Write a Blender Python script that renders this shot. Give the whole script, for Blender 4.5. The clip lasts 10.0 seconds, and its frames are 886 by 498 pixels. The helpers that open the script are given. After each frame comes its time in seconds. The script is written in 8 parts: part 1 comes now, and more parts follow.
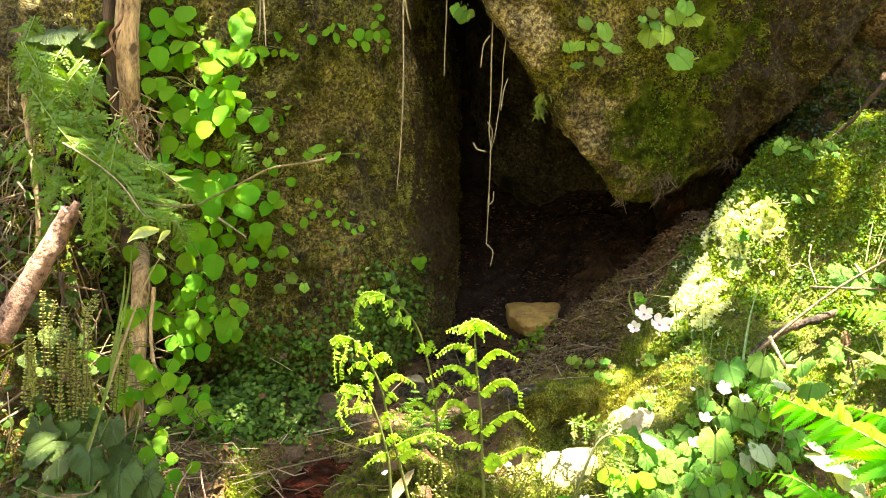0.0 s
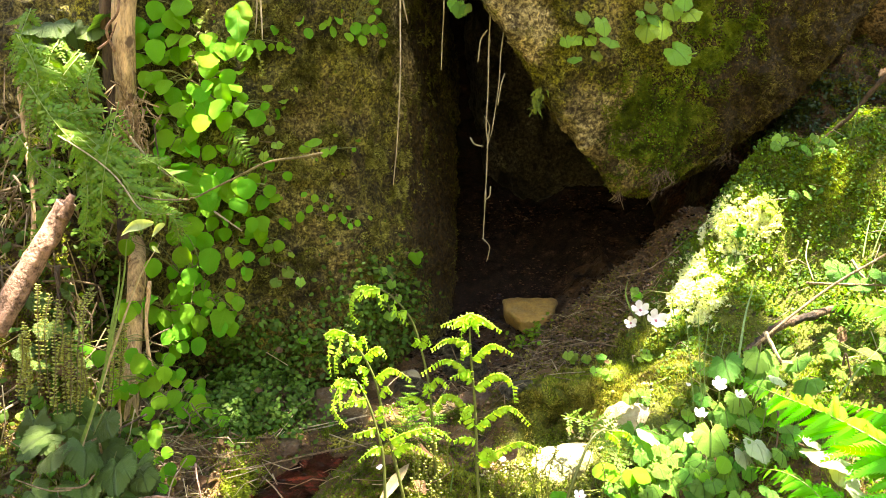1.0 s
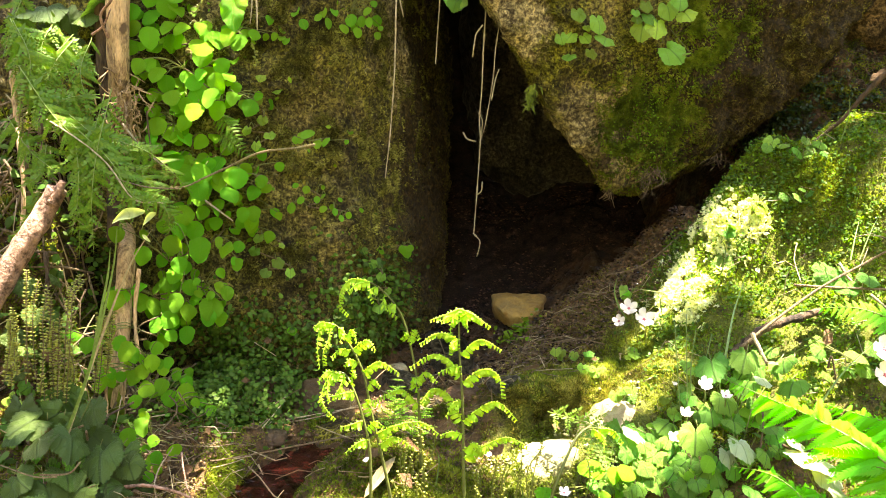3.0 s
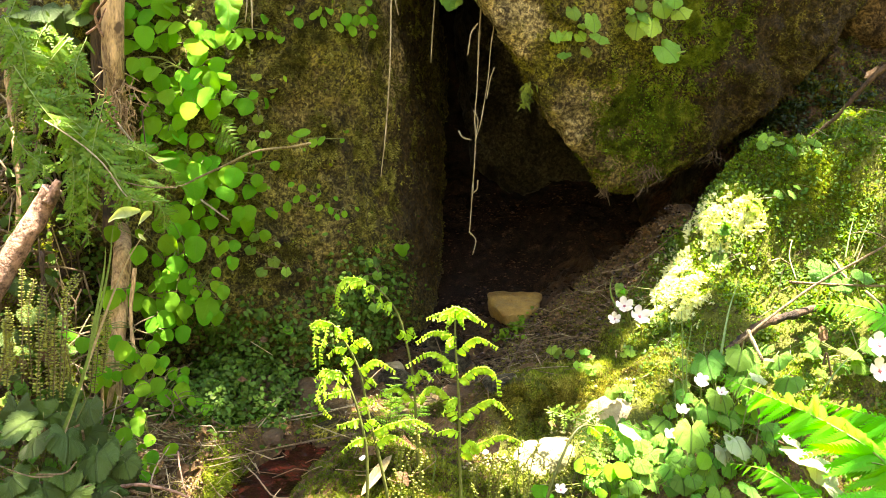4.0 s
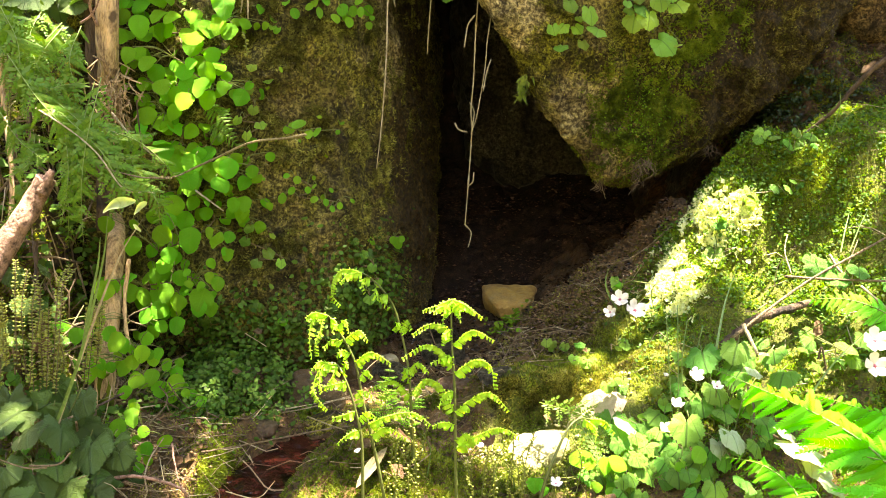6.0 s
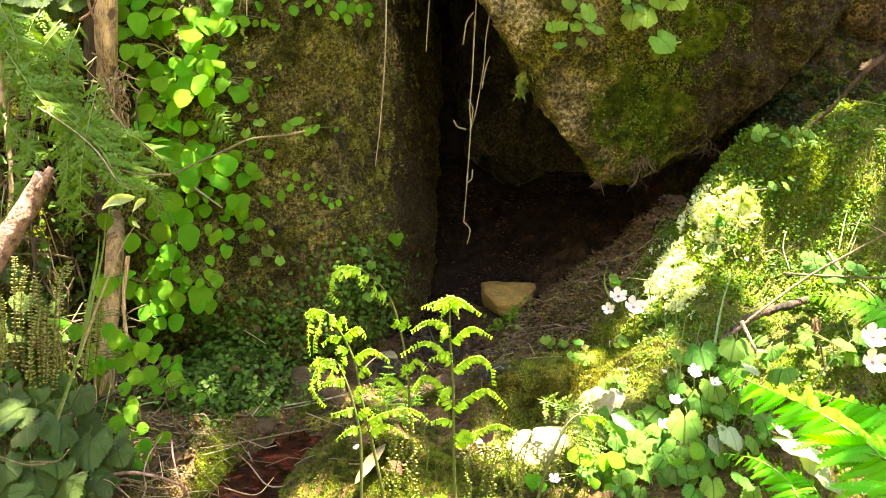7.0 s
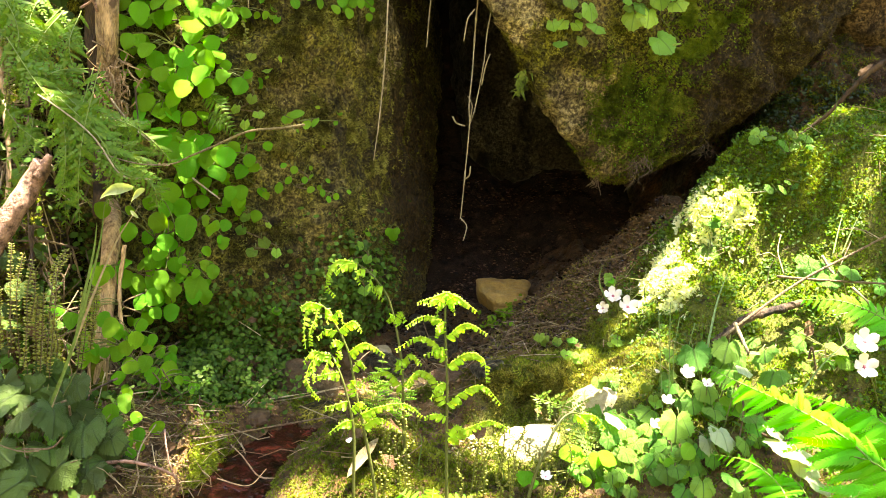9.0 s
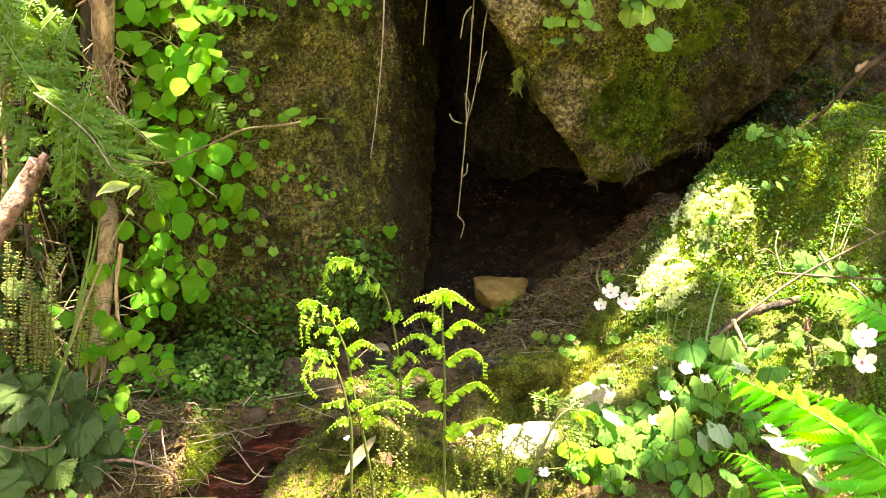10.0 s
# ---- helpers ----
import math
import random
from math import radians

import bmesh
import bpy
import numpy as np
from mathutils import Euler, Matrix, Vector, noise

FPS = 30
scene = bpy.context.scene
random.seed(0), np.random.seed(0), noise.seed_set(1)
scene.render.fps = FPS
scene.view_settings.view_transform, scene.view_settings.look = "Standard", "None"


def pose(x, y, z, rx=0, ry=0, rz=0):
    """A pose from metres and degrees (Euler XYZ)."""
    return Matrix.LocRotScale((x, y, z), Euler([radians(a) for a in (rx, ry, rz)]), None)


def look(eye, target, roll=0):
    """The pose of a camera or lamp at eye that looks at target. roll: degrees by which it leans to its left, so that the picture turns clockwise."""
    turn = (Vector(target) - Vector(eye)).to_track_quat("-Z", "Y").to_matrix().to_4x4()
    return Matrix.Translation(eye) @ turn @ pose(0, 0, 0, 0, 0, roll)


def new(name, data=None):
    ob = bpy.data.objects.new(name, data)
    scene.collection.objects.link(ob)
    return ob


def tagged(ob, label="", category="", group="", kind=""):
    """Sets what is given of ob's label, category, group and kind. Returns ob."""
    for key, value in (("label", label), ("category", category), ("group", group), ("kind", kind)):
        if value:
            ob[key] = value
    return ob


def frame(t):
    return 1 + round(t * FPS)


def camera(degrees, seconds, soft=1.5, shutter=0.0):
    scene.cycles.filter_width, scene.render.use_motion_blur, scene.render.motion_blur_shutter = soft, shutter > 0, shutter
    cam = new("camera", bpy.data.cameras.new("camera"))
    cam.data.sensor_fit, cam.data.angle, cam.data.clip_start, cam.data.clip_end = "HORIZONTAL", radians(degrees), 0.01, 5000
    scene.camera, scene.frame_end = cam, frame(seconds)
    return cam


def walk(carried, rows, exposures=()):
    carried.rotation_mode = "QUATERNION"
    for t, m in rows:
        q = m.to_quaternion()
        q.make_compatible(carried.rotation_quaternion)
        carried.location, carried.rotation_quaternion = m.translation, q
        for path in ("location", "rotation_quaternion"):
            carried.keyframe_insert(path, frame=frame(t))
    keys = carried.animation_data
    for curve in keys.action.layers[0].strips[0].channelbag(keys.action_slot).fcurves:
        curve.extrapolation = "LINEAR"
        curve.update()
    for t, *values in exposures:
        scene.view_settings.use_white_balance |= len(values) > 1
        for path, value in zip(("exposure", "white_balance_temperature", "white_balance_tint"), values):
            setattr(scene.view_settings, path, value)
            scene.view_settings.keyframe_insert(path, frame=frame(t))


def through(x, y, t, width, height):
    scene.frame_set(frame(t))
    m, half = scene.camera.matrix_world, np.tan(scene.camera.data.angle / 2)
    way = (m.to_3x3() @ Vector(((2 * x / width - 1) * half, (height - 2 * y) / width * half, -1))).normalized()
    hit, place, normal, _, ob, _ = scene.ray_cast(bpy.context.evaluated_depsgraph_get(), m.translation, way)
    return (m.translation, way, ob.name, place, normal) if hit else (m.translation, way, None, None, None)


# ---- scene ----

# The camera: hand held, almost still, slowly sinking and leaning.
cam = camera(49.4, 10.0, soft=0.8)
PATH = [
    (0, (-0.006, -0.118, 1.018), (0.009, 1.863, 0.739), 1.9),
    (0.5, (0.0, -0.119, 1.015), (0.012, 1.861, 0.734), 1.9),
    (1, (0.002, -0.115, 1.014), (0.017, 1.865, 0.728), 2.1),
    (1.5, (-0.003, -0.111, 1.013), (0.021, 1.868, 0.723), 2.6),
    (2, (-0.002, -0.114, 1.015), (0.027, 1.864, 0.721), 2.9),
    (2.5, (-0.001, -0.116, 1.019), (0.031, 1.861, 0.72), 3.4),
    (4, (-0.001, -0.119, 1.017), (0.046, 1.858, 0.715), 3.3),
    (4.5, (0.001, -0.117, 1.012), (0.049, 1.859, 0.709), 3.3),
    (5, (-0.005, -0.115, 1.013), (0.054, 1.86, 0.704), 3.4),
    (5.5, (-0.009, -0.114, 1.016), (0.055, 1.86, 0.703), 3.7),
    (7, (-0.006, -0.117, 1.014), (0.059, 1.856, 0.694), 3.7),
    (7.5, (-0.012, -0.118, 1.012), (0.061, 1.855, 0.692), 4.0),
    (8, (-0.013, -0.119, 1.015), (0.063, 1.853, 0.69), 4.2),
    (8.5, (-0.012, -0.12, 1.016), (0.064, 1.851, 0.688), 4.6),
    (9, (-0.011, -0.122, 1.017), (0.067, 1.849, 0.687), 5.0),
    (9.5, (-0.009, -0.121, 1.015), (0.069, 1.85, 0.685), 5.1),
    (10, (-0.008, -0.12, 1.011), (0.073, 1.851, 0.682), 4.8),
]
walk(cam, [(t, look(eye, target, roll)) for t, eye, target, roll in PATH],
     exposures=[(0, 3.7, 7950, 9.5), (10, 3.7, 7950, 9.5)])

# ---- light: open sky, high sun through gaps in the crown of an added tree ----
TO_SUN = Vector((0.14, -0.02, 0.98)).normalized()
world = bpy.data.worlds.new("sky")
scene.world = world
world.use_nodes = True
wn = world.node_tree.nodes
sky = wn.new("ShaderNodeTexSky")
sky.sky_type, sky.sun_disc = "NISHITA", False
sky.sun_elevation = math.asin(TO_SUN.z)
sky.sun_rotation = math.atan2(TO_SUN.x, TO_SUN.y)
wn["Background"].inputs["Strength"].default_value = 0.1
world.node_tree.links.new(sky.outputs[0], wn["Background"].inputs["Color"])
sun = new("sun", bpy.data.lights.new("sun", "SUN"))
sun.data.energy, sun.data.angle, sun.data.color = 5.0, radians(0.5), (1.0, 0.94, 0.84)
sun.matrix_world = look(TO_SUN * 20, (0, 0, 0))


# ---- materials ----
class Nodes:
    """A small builder of node materials."""

    def __init__(self, name):
        self.mat = bpy.data.materials.new(name)
        self.mat.use_nodes = True
        self.tree = self.mat.node_tree
        self.bsdf = self.tree.nodes["Principled BSDF"]
        self.out = self.tree.nodes["Material Output"]
        self.coord = self.tree.nodes.new("ShaderNodeTexCoord").outputs["Object"]

    def link(self, a, b):
        self.tree.links.new(a, b)

    def node(self, kind, **inputs):
        n = self.tree.nodes.new(kind)
        for key, value in inputs.items():
            socket = n.inputs[int(key[1:])] if key[0] == "_" else n.inputs[key.replace("_", " ")]
            if isinstance(value, bpy.types.NodeSocket):
                self.link(value, socket)
            else:
                socket.default_value = value
        return n

    def math(self, op, a, b=0.0, c=0.0, clamp=False):
        n = self.node("ShaderNodeMath", _0=a, _1=b, _2=c)
        n.operation, n.use_clamp = op, clamp
        return n.outputs[0]

    def noise(self, scale, detail=4.0, rough=0.6, distort=0.0, vector=None):
        return self.node("ShaderNodeTexNoise", Vector=vector or self.coord, Scale=scale, Detail=detail, Roughness=rough, Distortion=distort).outputs["Fac"]

    def ramp(self, fac, stops):
        n = self.node("ShaderNodeValToRGB", Fac=fac)
        ramp = n.color_ramp
        while len(ramp.elements) < len(stops):
            ramp.elements.new(0.5)
        for e, (at, colour) in zip(ramp.elements, stops):
            e.position = at
            e.color = (*colour, 1) if len(colour) == 3 else colour
        return n.outputs["Color"]

    def step(self, fac, lo, hi):
        n = self.node("ShaderNodeMapRange", Value=fac)
        n.interpolation_type = "SMOOTHSTEP"
        n.inputs["From Min"].default_value, n.inputs["From Max"].default_value = lo, hi
        return n.outputs[0]

    def mix(self, fac, a, b, blend="MIX"):
        n = self.tree.nodes.new("ShaderNodeMix")
        n.data_type, n.blend_type = "RGBA", blend
        for i, v in ((0, fac), (6, a), (7, b)):
            if isinstance(v, bpy.types.NodeSocket):
                self.link(v, n.inputs[i])
            else:
                n.inputs[i].default_value = v if i == 0 else (*v, 1)
        return n.outputs[2]

    def vary(self, colour, value, hue=0.04, bright=0.5):
        """Shifts hue and brightness of a colour by a random value."""
        n = self.node("ShaderNodeHueSaturation", Color=colour)
        self.link(self.math("MULTIPLY_ADD", value, hue, 0.5 - hue / 2), n.inputs["Hue"])
        self.link(self.math("MULTIPLY_ADD", self.math("FRACT", self.math("MULTIPLY", value, 7.31)), bright, 1 - bright / 2), n.inputs["Value"])
        return n.outputs[0]

    def bump(self, height, strength, distance):
        n = self.node("ShaderNodeBump", Height=height, Strength=strength, Distance=distance)
        self.link(n.outputs[0], self.bsdf.inputs["Normal"])
        return n.outputs[0]

    def set(self, colour=None, rough=None, **kw):
        for key, v in (("Base Color", colour), ("Roughness", rough), *((k.replace("_", " "), v) for k, v in kw.items())):
            if v is None:
                continue
            if isinstance(v, bpy.types.NodeSocket):
                self.link(v, self.bsdf.inputs[key])
            else:
                self.bsdf.inputs[key].default_value = (*v, 1) if isinstance(v, tuple) else v
        return self.mat

    def randoms(self, island):
        if island:
            return self.tree.nodes.new("ShaderNodeNewGeometry").outputs["Random Per Island"]
        return self.tree.nodes.new("ShaderNodeObjectInfo").outputs["Random"]


def rock_material(name, stone, moss, dark, cover, gloss=0.8, bare=None, wet=None):
    n = Nodes(name)
    big = n.noise(5, 5, 0.65, 0.6)
    mid = n.noise(28, 6, 0.7, 0.4)
    fine = n.noise(210, 4, 0.7)
    lump = n.noise(38, 3, 0.55, 0.2)
    mid = n.math("ADD", n.math("MULTIPLY", mid, 0.55), n.math("MULTIPLY", lump, 0.45))
    tone = n.ramp(mid, [(0.3, dark), (0.5, stone), (0.72, tuple(c * 1.35 for c in stone))])
    green = n.ramp(fine, [(0.3, tuple(c * 0.45 for c in moss)), (0.55, moss), (0.75, (moss[0] * 1.7, moss[1] * 1.6, moss[2] * 1.4))])
    amount = n.step(n.math("ADD", n.math("MULTIPLY", big, 0.65), n.math("MULTIPLY", mid, 0.35)), cover - 0.07, cover + 0.07)
    if bare:
        near = 0.0
        for at, size in bare:
            gap = n.node("ShaderNodeVectorMath", _0=n.coord, _1=at)
            gap.operation = "DISTANCE"
            near = n.math("MAXIMUM", near, n.step(n.math("MULTIPLY_ADD", mid, 0.2, gap.outputs["Value"]), size + 0.13, size + 0.08))
        amount = n.math("MULTIPLY", amount, n.math("SUBTRACT", 1.0, near))
    colour = n.mix(amount, tone, green)
    if bare:
        colour = n.mix(n.math("MULTIPLY", near, 0.88), colour, n.ramp(n.noise(60, 6, 0.75), [(0.35, (0.2, 0.15, 0.08)), (0.55, (0.4, 0.33, 0.21)), (0.72, (0.55, 0.48, 0.34))]))
    speck = n.step(n.noise(90, 3, 0.5), 0.62, 0.7)
    colour = n.mix(n.math("MULTIPLY", speck, 0.45), colour, (0.33, 0.31, 0.25))
    grain = n.noise(105, 7, 0.75, 0.3)
    colour = n.mix(1.0, colour, n.ramp(grain, [(0.42, (0.24, 0.2, 0.17)), (0.5, (0.8, 0.78, 0.72)), (0.6, (1.9, 1.85, 1.65))]), "MULTIPLY")
    colour = n.mix(1.0, colour, n.ramp(n.noise(7.5, 5, 0.65, 0.9), [(0.37, (0.2, 0.17, 0.15)), (0.49, (0.85, 0.85, 0.8)), (0.62, (1.45, 1.43, 1.3))]), "MULTIPLY")
    n.bump(n.math("ADD", n.math("MULTIPLY", fine, 0.5), n.math("ADD", mid, grain)), 1.0, 0.016)
    # dark brown around given points: damp rock, and shade painted beside the cleft
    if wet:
        wet_shade = 0.0
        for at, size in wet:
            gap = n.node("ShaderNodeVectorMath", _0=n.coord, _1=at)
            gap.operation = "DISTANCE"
            wet_shade = n.math("MAXIMUM", wet_shade, n.step(n.math("MULTIPLY_ADD", big, 0.3, gap.outputs["Value"]), size + 0.25, size))
        colour = n.mix(n.math("MULTIPLY", wet_shade, 0.92), colour, n.ramp(grain, [(0.38, (0.01, 0.006, 0.003)), (0.52, (0.042, 0.024, 0.01)), (0.66, (0.15, 0.088, 0.034))]))
        gloss = n.math("MULTIPLY_ADD", wet_shade, -0.1, gloss)
    return n.set(colour, gloss, Specular_IOR_Level=0.3)


def soil_material(name, light, dark, moss, wet):
    n = Nodes(name)
    big, mid, fine = n.noise(4, 5, 0.6, 0.5), n.noise(32, 6, 0.7), n.noise(190, 4, 0.7)
    colour = n.ramp(mid, [(0.3, dark), (0.6, light), (0.78, tuple(c * 1.5 for c in light))])
    colour = n.mix(n.step(big, 0.42, 0.6), colour, n.ramp(fine, [(0.3, tuple(c * 0.5 for c in moss)), (0.7, moss)]))
    n.bump(n.math("ADD", n.math("MULTIPLY", fine, 0.6), mid), 0.9, 0.012)
    return n.set(colour, n.math("MULTIPLY_ADD", big, 0.4, wet))


def ground_material():
    """Brown leaf mould and mud by the brook, green moss up the bank."""
    n = Nodes("mossy_ground")
    big, mid, fine = n.noise(5, 5, 0.6, 0.5), n.noise(32, 6, 0.7), n.noise(200, 4, 0.7)
    mud = n.ramp(n.math("MULTIPLY_ADD", fine, 0.3, n.math("MULTIPLY", mid, 0.7)), [(0.38, (0.014, 0.008, 0.004)), (0.5, (0.09, 0.049, 0.02)), (0.64, (0.23, 0.135, 0.06))])
    # near-black wet mud; the cleft's shade is painted into the floor here
    shaded_mud = n.ramp(mid, [(0.35, (0.007, 0.004, 0.003)), (0.6, (0.028, 0.015, 0.01)), (0.75, (0.09, 0.05, 0.034))])
    green = n.ramp(fine, [(0.3, (0.03, 0.04, 0.006)), (0.5, (0.095, 0.11, 0.016)), (0.75, (0.2, 0.21, 0.035))])
    xyz = n.node("ShaderNodeSeparateXYZ", Vector=n.coord).outputs
    bank = n.math("MULTIPLY_ADD", big, 0.62, n.math("MULTIPLY_ADD", xyz["Y"], -0.27, xyz["X"]))
    amount = n.math("MULTIPLY", n.step(bank, -0.06, 0.06), n.step(mid, 0.3, 0.5))
    # mask that turns the floor to the shaded colour inside the cleft
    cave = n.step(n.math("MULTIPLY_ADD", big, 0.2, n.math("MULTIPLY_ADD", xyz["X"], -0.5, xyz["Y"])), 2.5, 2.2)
    bare = n.step(n.math("MULTIPLY_ADD", big, 0.2, n.math("MULTIPLY_ADD", xyz["X"], -0.6, xyz["Y"])), 1.9, 1.78)
    amount = n.math("MULTIPLY", n.math("MULTIPLY", amount, cave), n.math("MULTIPLY", bare, n.step(n.math("MULTIPLY_ADD", mid, 0.3, xyz["Y"]), 1.56, 1.76)))
    gap = n.node("ShaderNodeVectorMath", _0=n.coord, _1=(0.0, 1.8, 0.5))
    gap.operation = "DISTANCE"
    wood = n.mix(n.step(n.noise(0.7, 5, 0.7), 0.45, 0.6), (0.07, 0.045, 0.02), (0.06, 0.09, 0.012))
    n.bump(n.math("ADD", n.math("MULTIPLY", fine, 0.6), mid), 0.9, 0.012)
    return n.set(n.mix(n.step(gap.outputs["Value"], 1.5, 2.2), n.mix(amount, n.mix(cave, shaded_mud, mud), green), wood), n.math("MULTIPLY_ADD", cave, 0.25, n.math("MULTIPLY_ADD", amount, 0.4, 0.2)), Specular_IOR_Level=0.25)


def leaf_material(name, colour, vein, rough=0.4, through=0.4, glow=1.6, island=False, hue=0.05, bright=0.6, palm=False, gloss=0.3, marked=0.75, warm=0.35):
    """Thin leaf: glossy skin over green that lets light through, with veins along its own map."""
    n = Nodes(name)
    value = n.randoms(island)
    base = n.vary(n.mix(0.0, colour, colour), value, hue, bright)
    if vein:
        uv = n.node("ShaderNodeSeparateXYZ", Vector=n.tree.nodes.new("ShaderNodeUVMap").outputs[0]).outputs
        side = n.math("ABSOLUTE", uv["X"])
        rib = n.step(side, 0.07, 0.02)
        if palm:
            turn = n.math("ARCTAN2", uv["X"], n.math("ADD", uv["Y"], 0.02))
            wave = n.math("ABSOLUTE", n.math("SINE", n.math("MULTIPLY", turn, 4.6)))
            lines = n.step(wave, 0.2, 0.03)
        else:
            wave = n.math("FRACT", n.math("MULTIPLY_ADD", uv["Y"], 6.5, n.math("MULTIPLY", side, -2.2)))
            lines = n.step(n.math("ABSOLUTE", n.math("SUBTRACT", wave, 0.5)), 0.14, 0.02)
        veins = n.math("MAXIMUM", rib, n.math("MULTIPLY", lines, 0.6))
        cells = n.node("ShaderNodeTexVoronoi", Vector=n.tree.nodes.new("ShaderNodeUVMap").outputs[0], Scale=11.0)
        cells.feature = "DISTANCE_TO_EDGE"
        net = n.step(cells.outputs["Distance"], 0.12, 0.0)
        base = n.mix(n.math("MULTIPLY", veins, marked), base, vein)
        base = n.mix(n.math("MULTIPLY", net, marked * (0.12 if palm else 0.4)), base, vein)
        n.bump(n.math("SUBTRACT", n.math("MULTIPLY", n.noise(120, 3), 0.4), n.math("MULTIPLY_ADD", net, 0.6, veins)), 0.7, 0.003)
    blot = n.noise(60, 4, 0.6)
    base = n.mix(n.step(blot, 0.5, 0.8), base, tuple(c * 0.7 for c in colour))
    n.set(base, rough, Specular_IOR_Level=gloss)
    thin = n.node("ShaderNodeBsdfTranslucent", Color=n.mix(1.0, base, (glow, glow * 1.05, glow * warm), "MULTIPLY"))
    both = n.node("ShaderNodeMixShader", Fac=through, _1=n.bsdf.outputs[0], _2=thin.outputs[0])
    n.link(both.outputs[0], n.out.inputs["Surface"])
    return n.mat


def moss_material(name, tones, through=0.3, bright=0.5):
    """Moss blades whose colour drifts from clump to clump."""
    n = Nodes(name)
    drift = n.math("ADD", n.math("MULTIPLY", n.noise(32, 3, 0.6), 0.6), n.math("MULTIPLY", n.noise(6, 3, 0.6), 0.4))
    base = n.vary(n.ramp(drift, [(0.36, tones[0]), (0.5, tones[1]), (0.62, tones[2])]), n.randoms(True), 0.03, bright)
    n.set(base, 0.8, Specular_IOR_Level=0.2)
    thin = n.node("ShaderNodeBsdfTranslucent", Color=n.mix(1.0, base, (1.4, 1.4, 0.7), "MULTIPLY"))
    both = n.node("ShaderNodeMixShader", Fac=through, _1=n.bsdf.outputs[0], _2=thin.outputs[0])
    n.link(both.outputs[0], n.out.inputs["Surface"])
    return n.mat


def bark_material(name, light, dark, scale=60, stretch=0.25, rough=0.85):
    n = Nodes(name)
    long = n.node("ShaderNodeMapping", Vector=n.coord)
    long.inputs["Scale"].default_value = (1, 1, stretch)
    v = long.outputs[0]
    grain = n.noise(scale, 6, 0.7, 0.5, v)
    fine = n.noise(scale * 5, 3, 0.6, 0, v)
    colour = n.ramp(n.math("MULTIPLY_ADD", fine, 0.35, n.math("MULTIPLY", grain, 0.65)), [(0.38, dark), (0.52, light), (0.66, tuple(min(1, c * 1.5) for c in light))])
    colour = n.mix(n.step(n.noise(18, 3), 0.6, 0.7), colour, tuple(c * 0.6 for c in dark))
    n.bump(n.math("ADD", grain, n.math("MULTIPLY", fine, 0.5)), 1.0, 0.009)
    return n.set(colour, rough)


def plain_material(name, colour, rough, hue=0.03, bright=0.4, island=True, **kw):
    n = Nodes(name)
    base = n.vary(n.mix(n.step(n.noise(140, 4), 0.35, 0.7), tuple(c * 0.65 for c in colour), colour), n.randoms(island), hue, bright)
    n.bump(n.noise(300, 3), 0.4, 0.002)
    return n.set(base, rough, **kw)


# of the two dark points, the lower is damp, the upper painted cleft shade
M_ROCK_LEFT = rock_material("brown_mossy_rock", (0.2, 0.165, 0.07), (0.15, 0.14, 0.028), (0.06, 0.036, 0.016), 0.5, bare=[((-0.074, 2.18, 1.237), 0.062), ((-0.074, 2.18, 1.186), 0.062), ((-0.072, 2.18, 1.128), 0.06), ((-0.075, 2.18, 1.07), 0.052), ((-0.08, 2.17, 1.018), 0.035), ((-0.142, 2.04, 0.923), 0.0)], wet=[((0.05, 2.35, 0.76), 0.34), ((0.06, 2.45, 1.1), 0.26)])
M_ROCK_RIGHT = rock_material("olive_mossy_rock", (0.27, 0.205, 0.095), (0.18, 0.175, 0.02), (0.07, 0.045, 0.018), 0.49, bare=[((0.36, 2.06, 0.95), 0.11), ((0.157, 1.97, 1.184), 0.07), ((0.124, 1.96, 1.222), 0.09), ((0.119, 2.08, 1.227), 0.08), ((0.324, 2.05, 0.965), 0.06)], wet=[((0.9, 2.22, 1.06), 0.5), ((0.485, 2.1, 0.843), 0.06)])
# darker wet rock; the gloom inside the cleft is partly put into this colour
M_ROCK_DARK = rock_material("wet_shaded_rock", (0.09, 0.08, 0.06), (0.055, 0.07, 0.022), (0.028, 0.022, 0.017), 0.6, 0.3)
M_ROCK_FAR = rock_material("tan_rock", (0.24, 0.16, 0.085), (0.13, 0.11, 0.03), (0.08, 0.045, 0.025), 0.6)
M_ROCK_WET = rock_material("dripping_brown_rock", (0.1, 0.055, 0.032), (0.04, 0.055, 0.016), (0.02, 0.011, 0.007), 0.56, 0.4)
M_GROUND = ground_material()
M_STONE = soil_material("ochre_stone", (0.52, 0.33, 0.09), (0.24, 0.13, 0.035), (0.46, 0.32, 0.11), 0.2)
M_PALE = soil_material("pale_stone", (0.6, 0.5, 0.34), (0.27, 0.2, 0.11), (0.42, 0.38, 0.16), 0.6)
M_VINE = leaf_material("vine_leaf", (0.165, 0.43, 0.026), (0.19, 0.43, 0.036), 0.55, 0.43, gloss=0.15, marked=0.4, bright=0.4)
M_VINE_YOUNG = leaf_material("young_vine_leaf", (0.17, 0.42, 0.027), (0.22, 0.45, 0.04), 0.45, 0.38, bright=0.3)
M_PALM = leaf_material("toothed_leaf", (0.125, 0.29, 0.04), (0.045, 0.1, 0.018), 0.45, 0.3, palm=True, bright=0.7, marked=0.85)
M_DARK_LEAF = leaf_material("dark_glossy_leaf", (0.058, 0.105, 0.02), (0.035, 0.065, 0.016), 0.38, 0.25, palm=True, gloss=0.35, hue=0.03, bright=0.8)
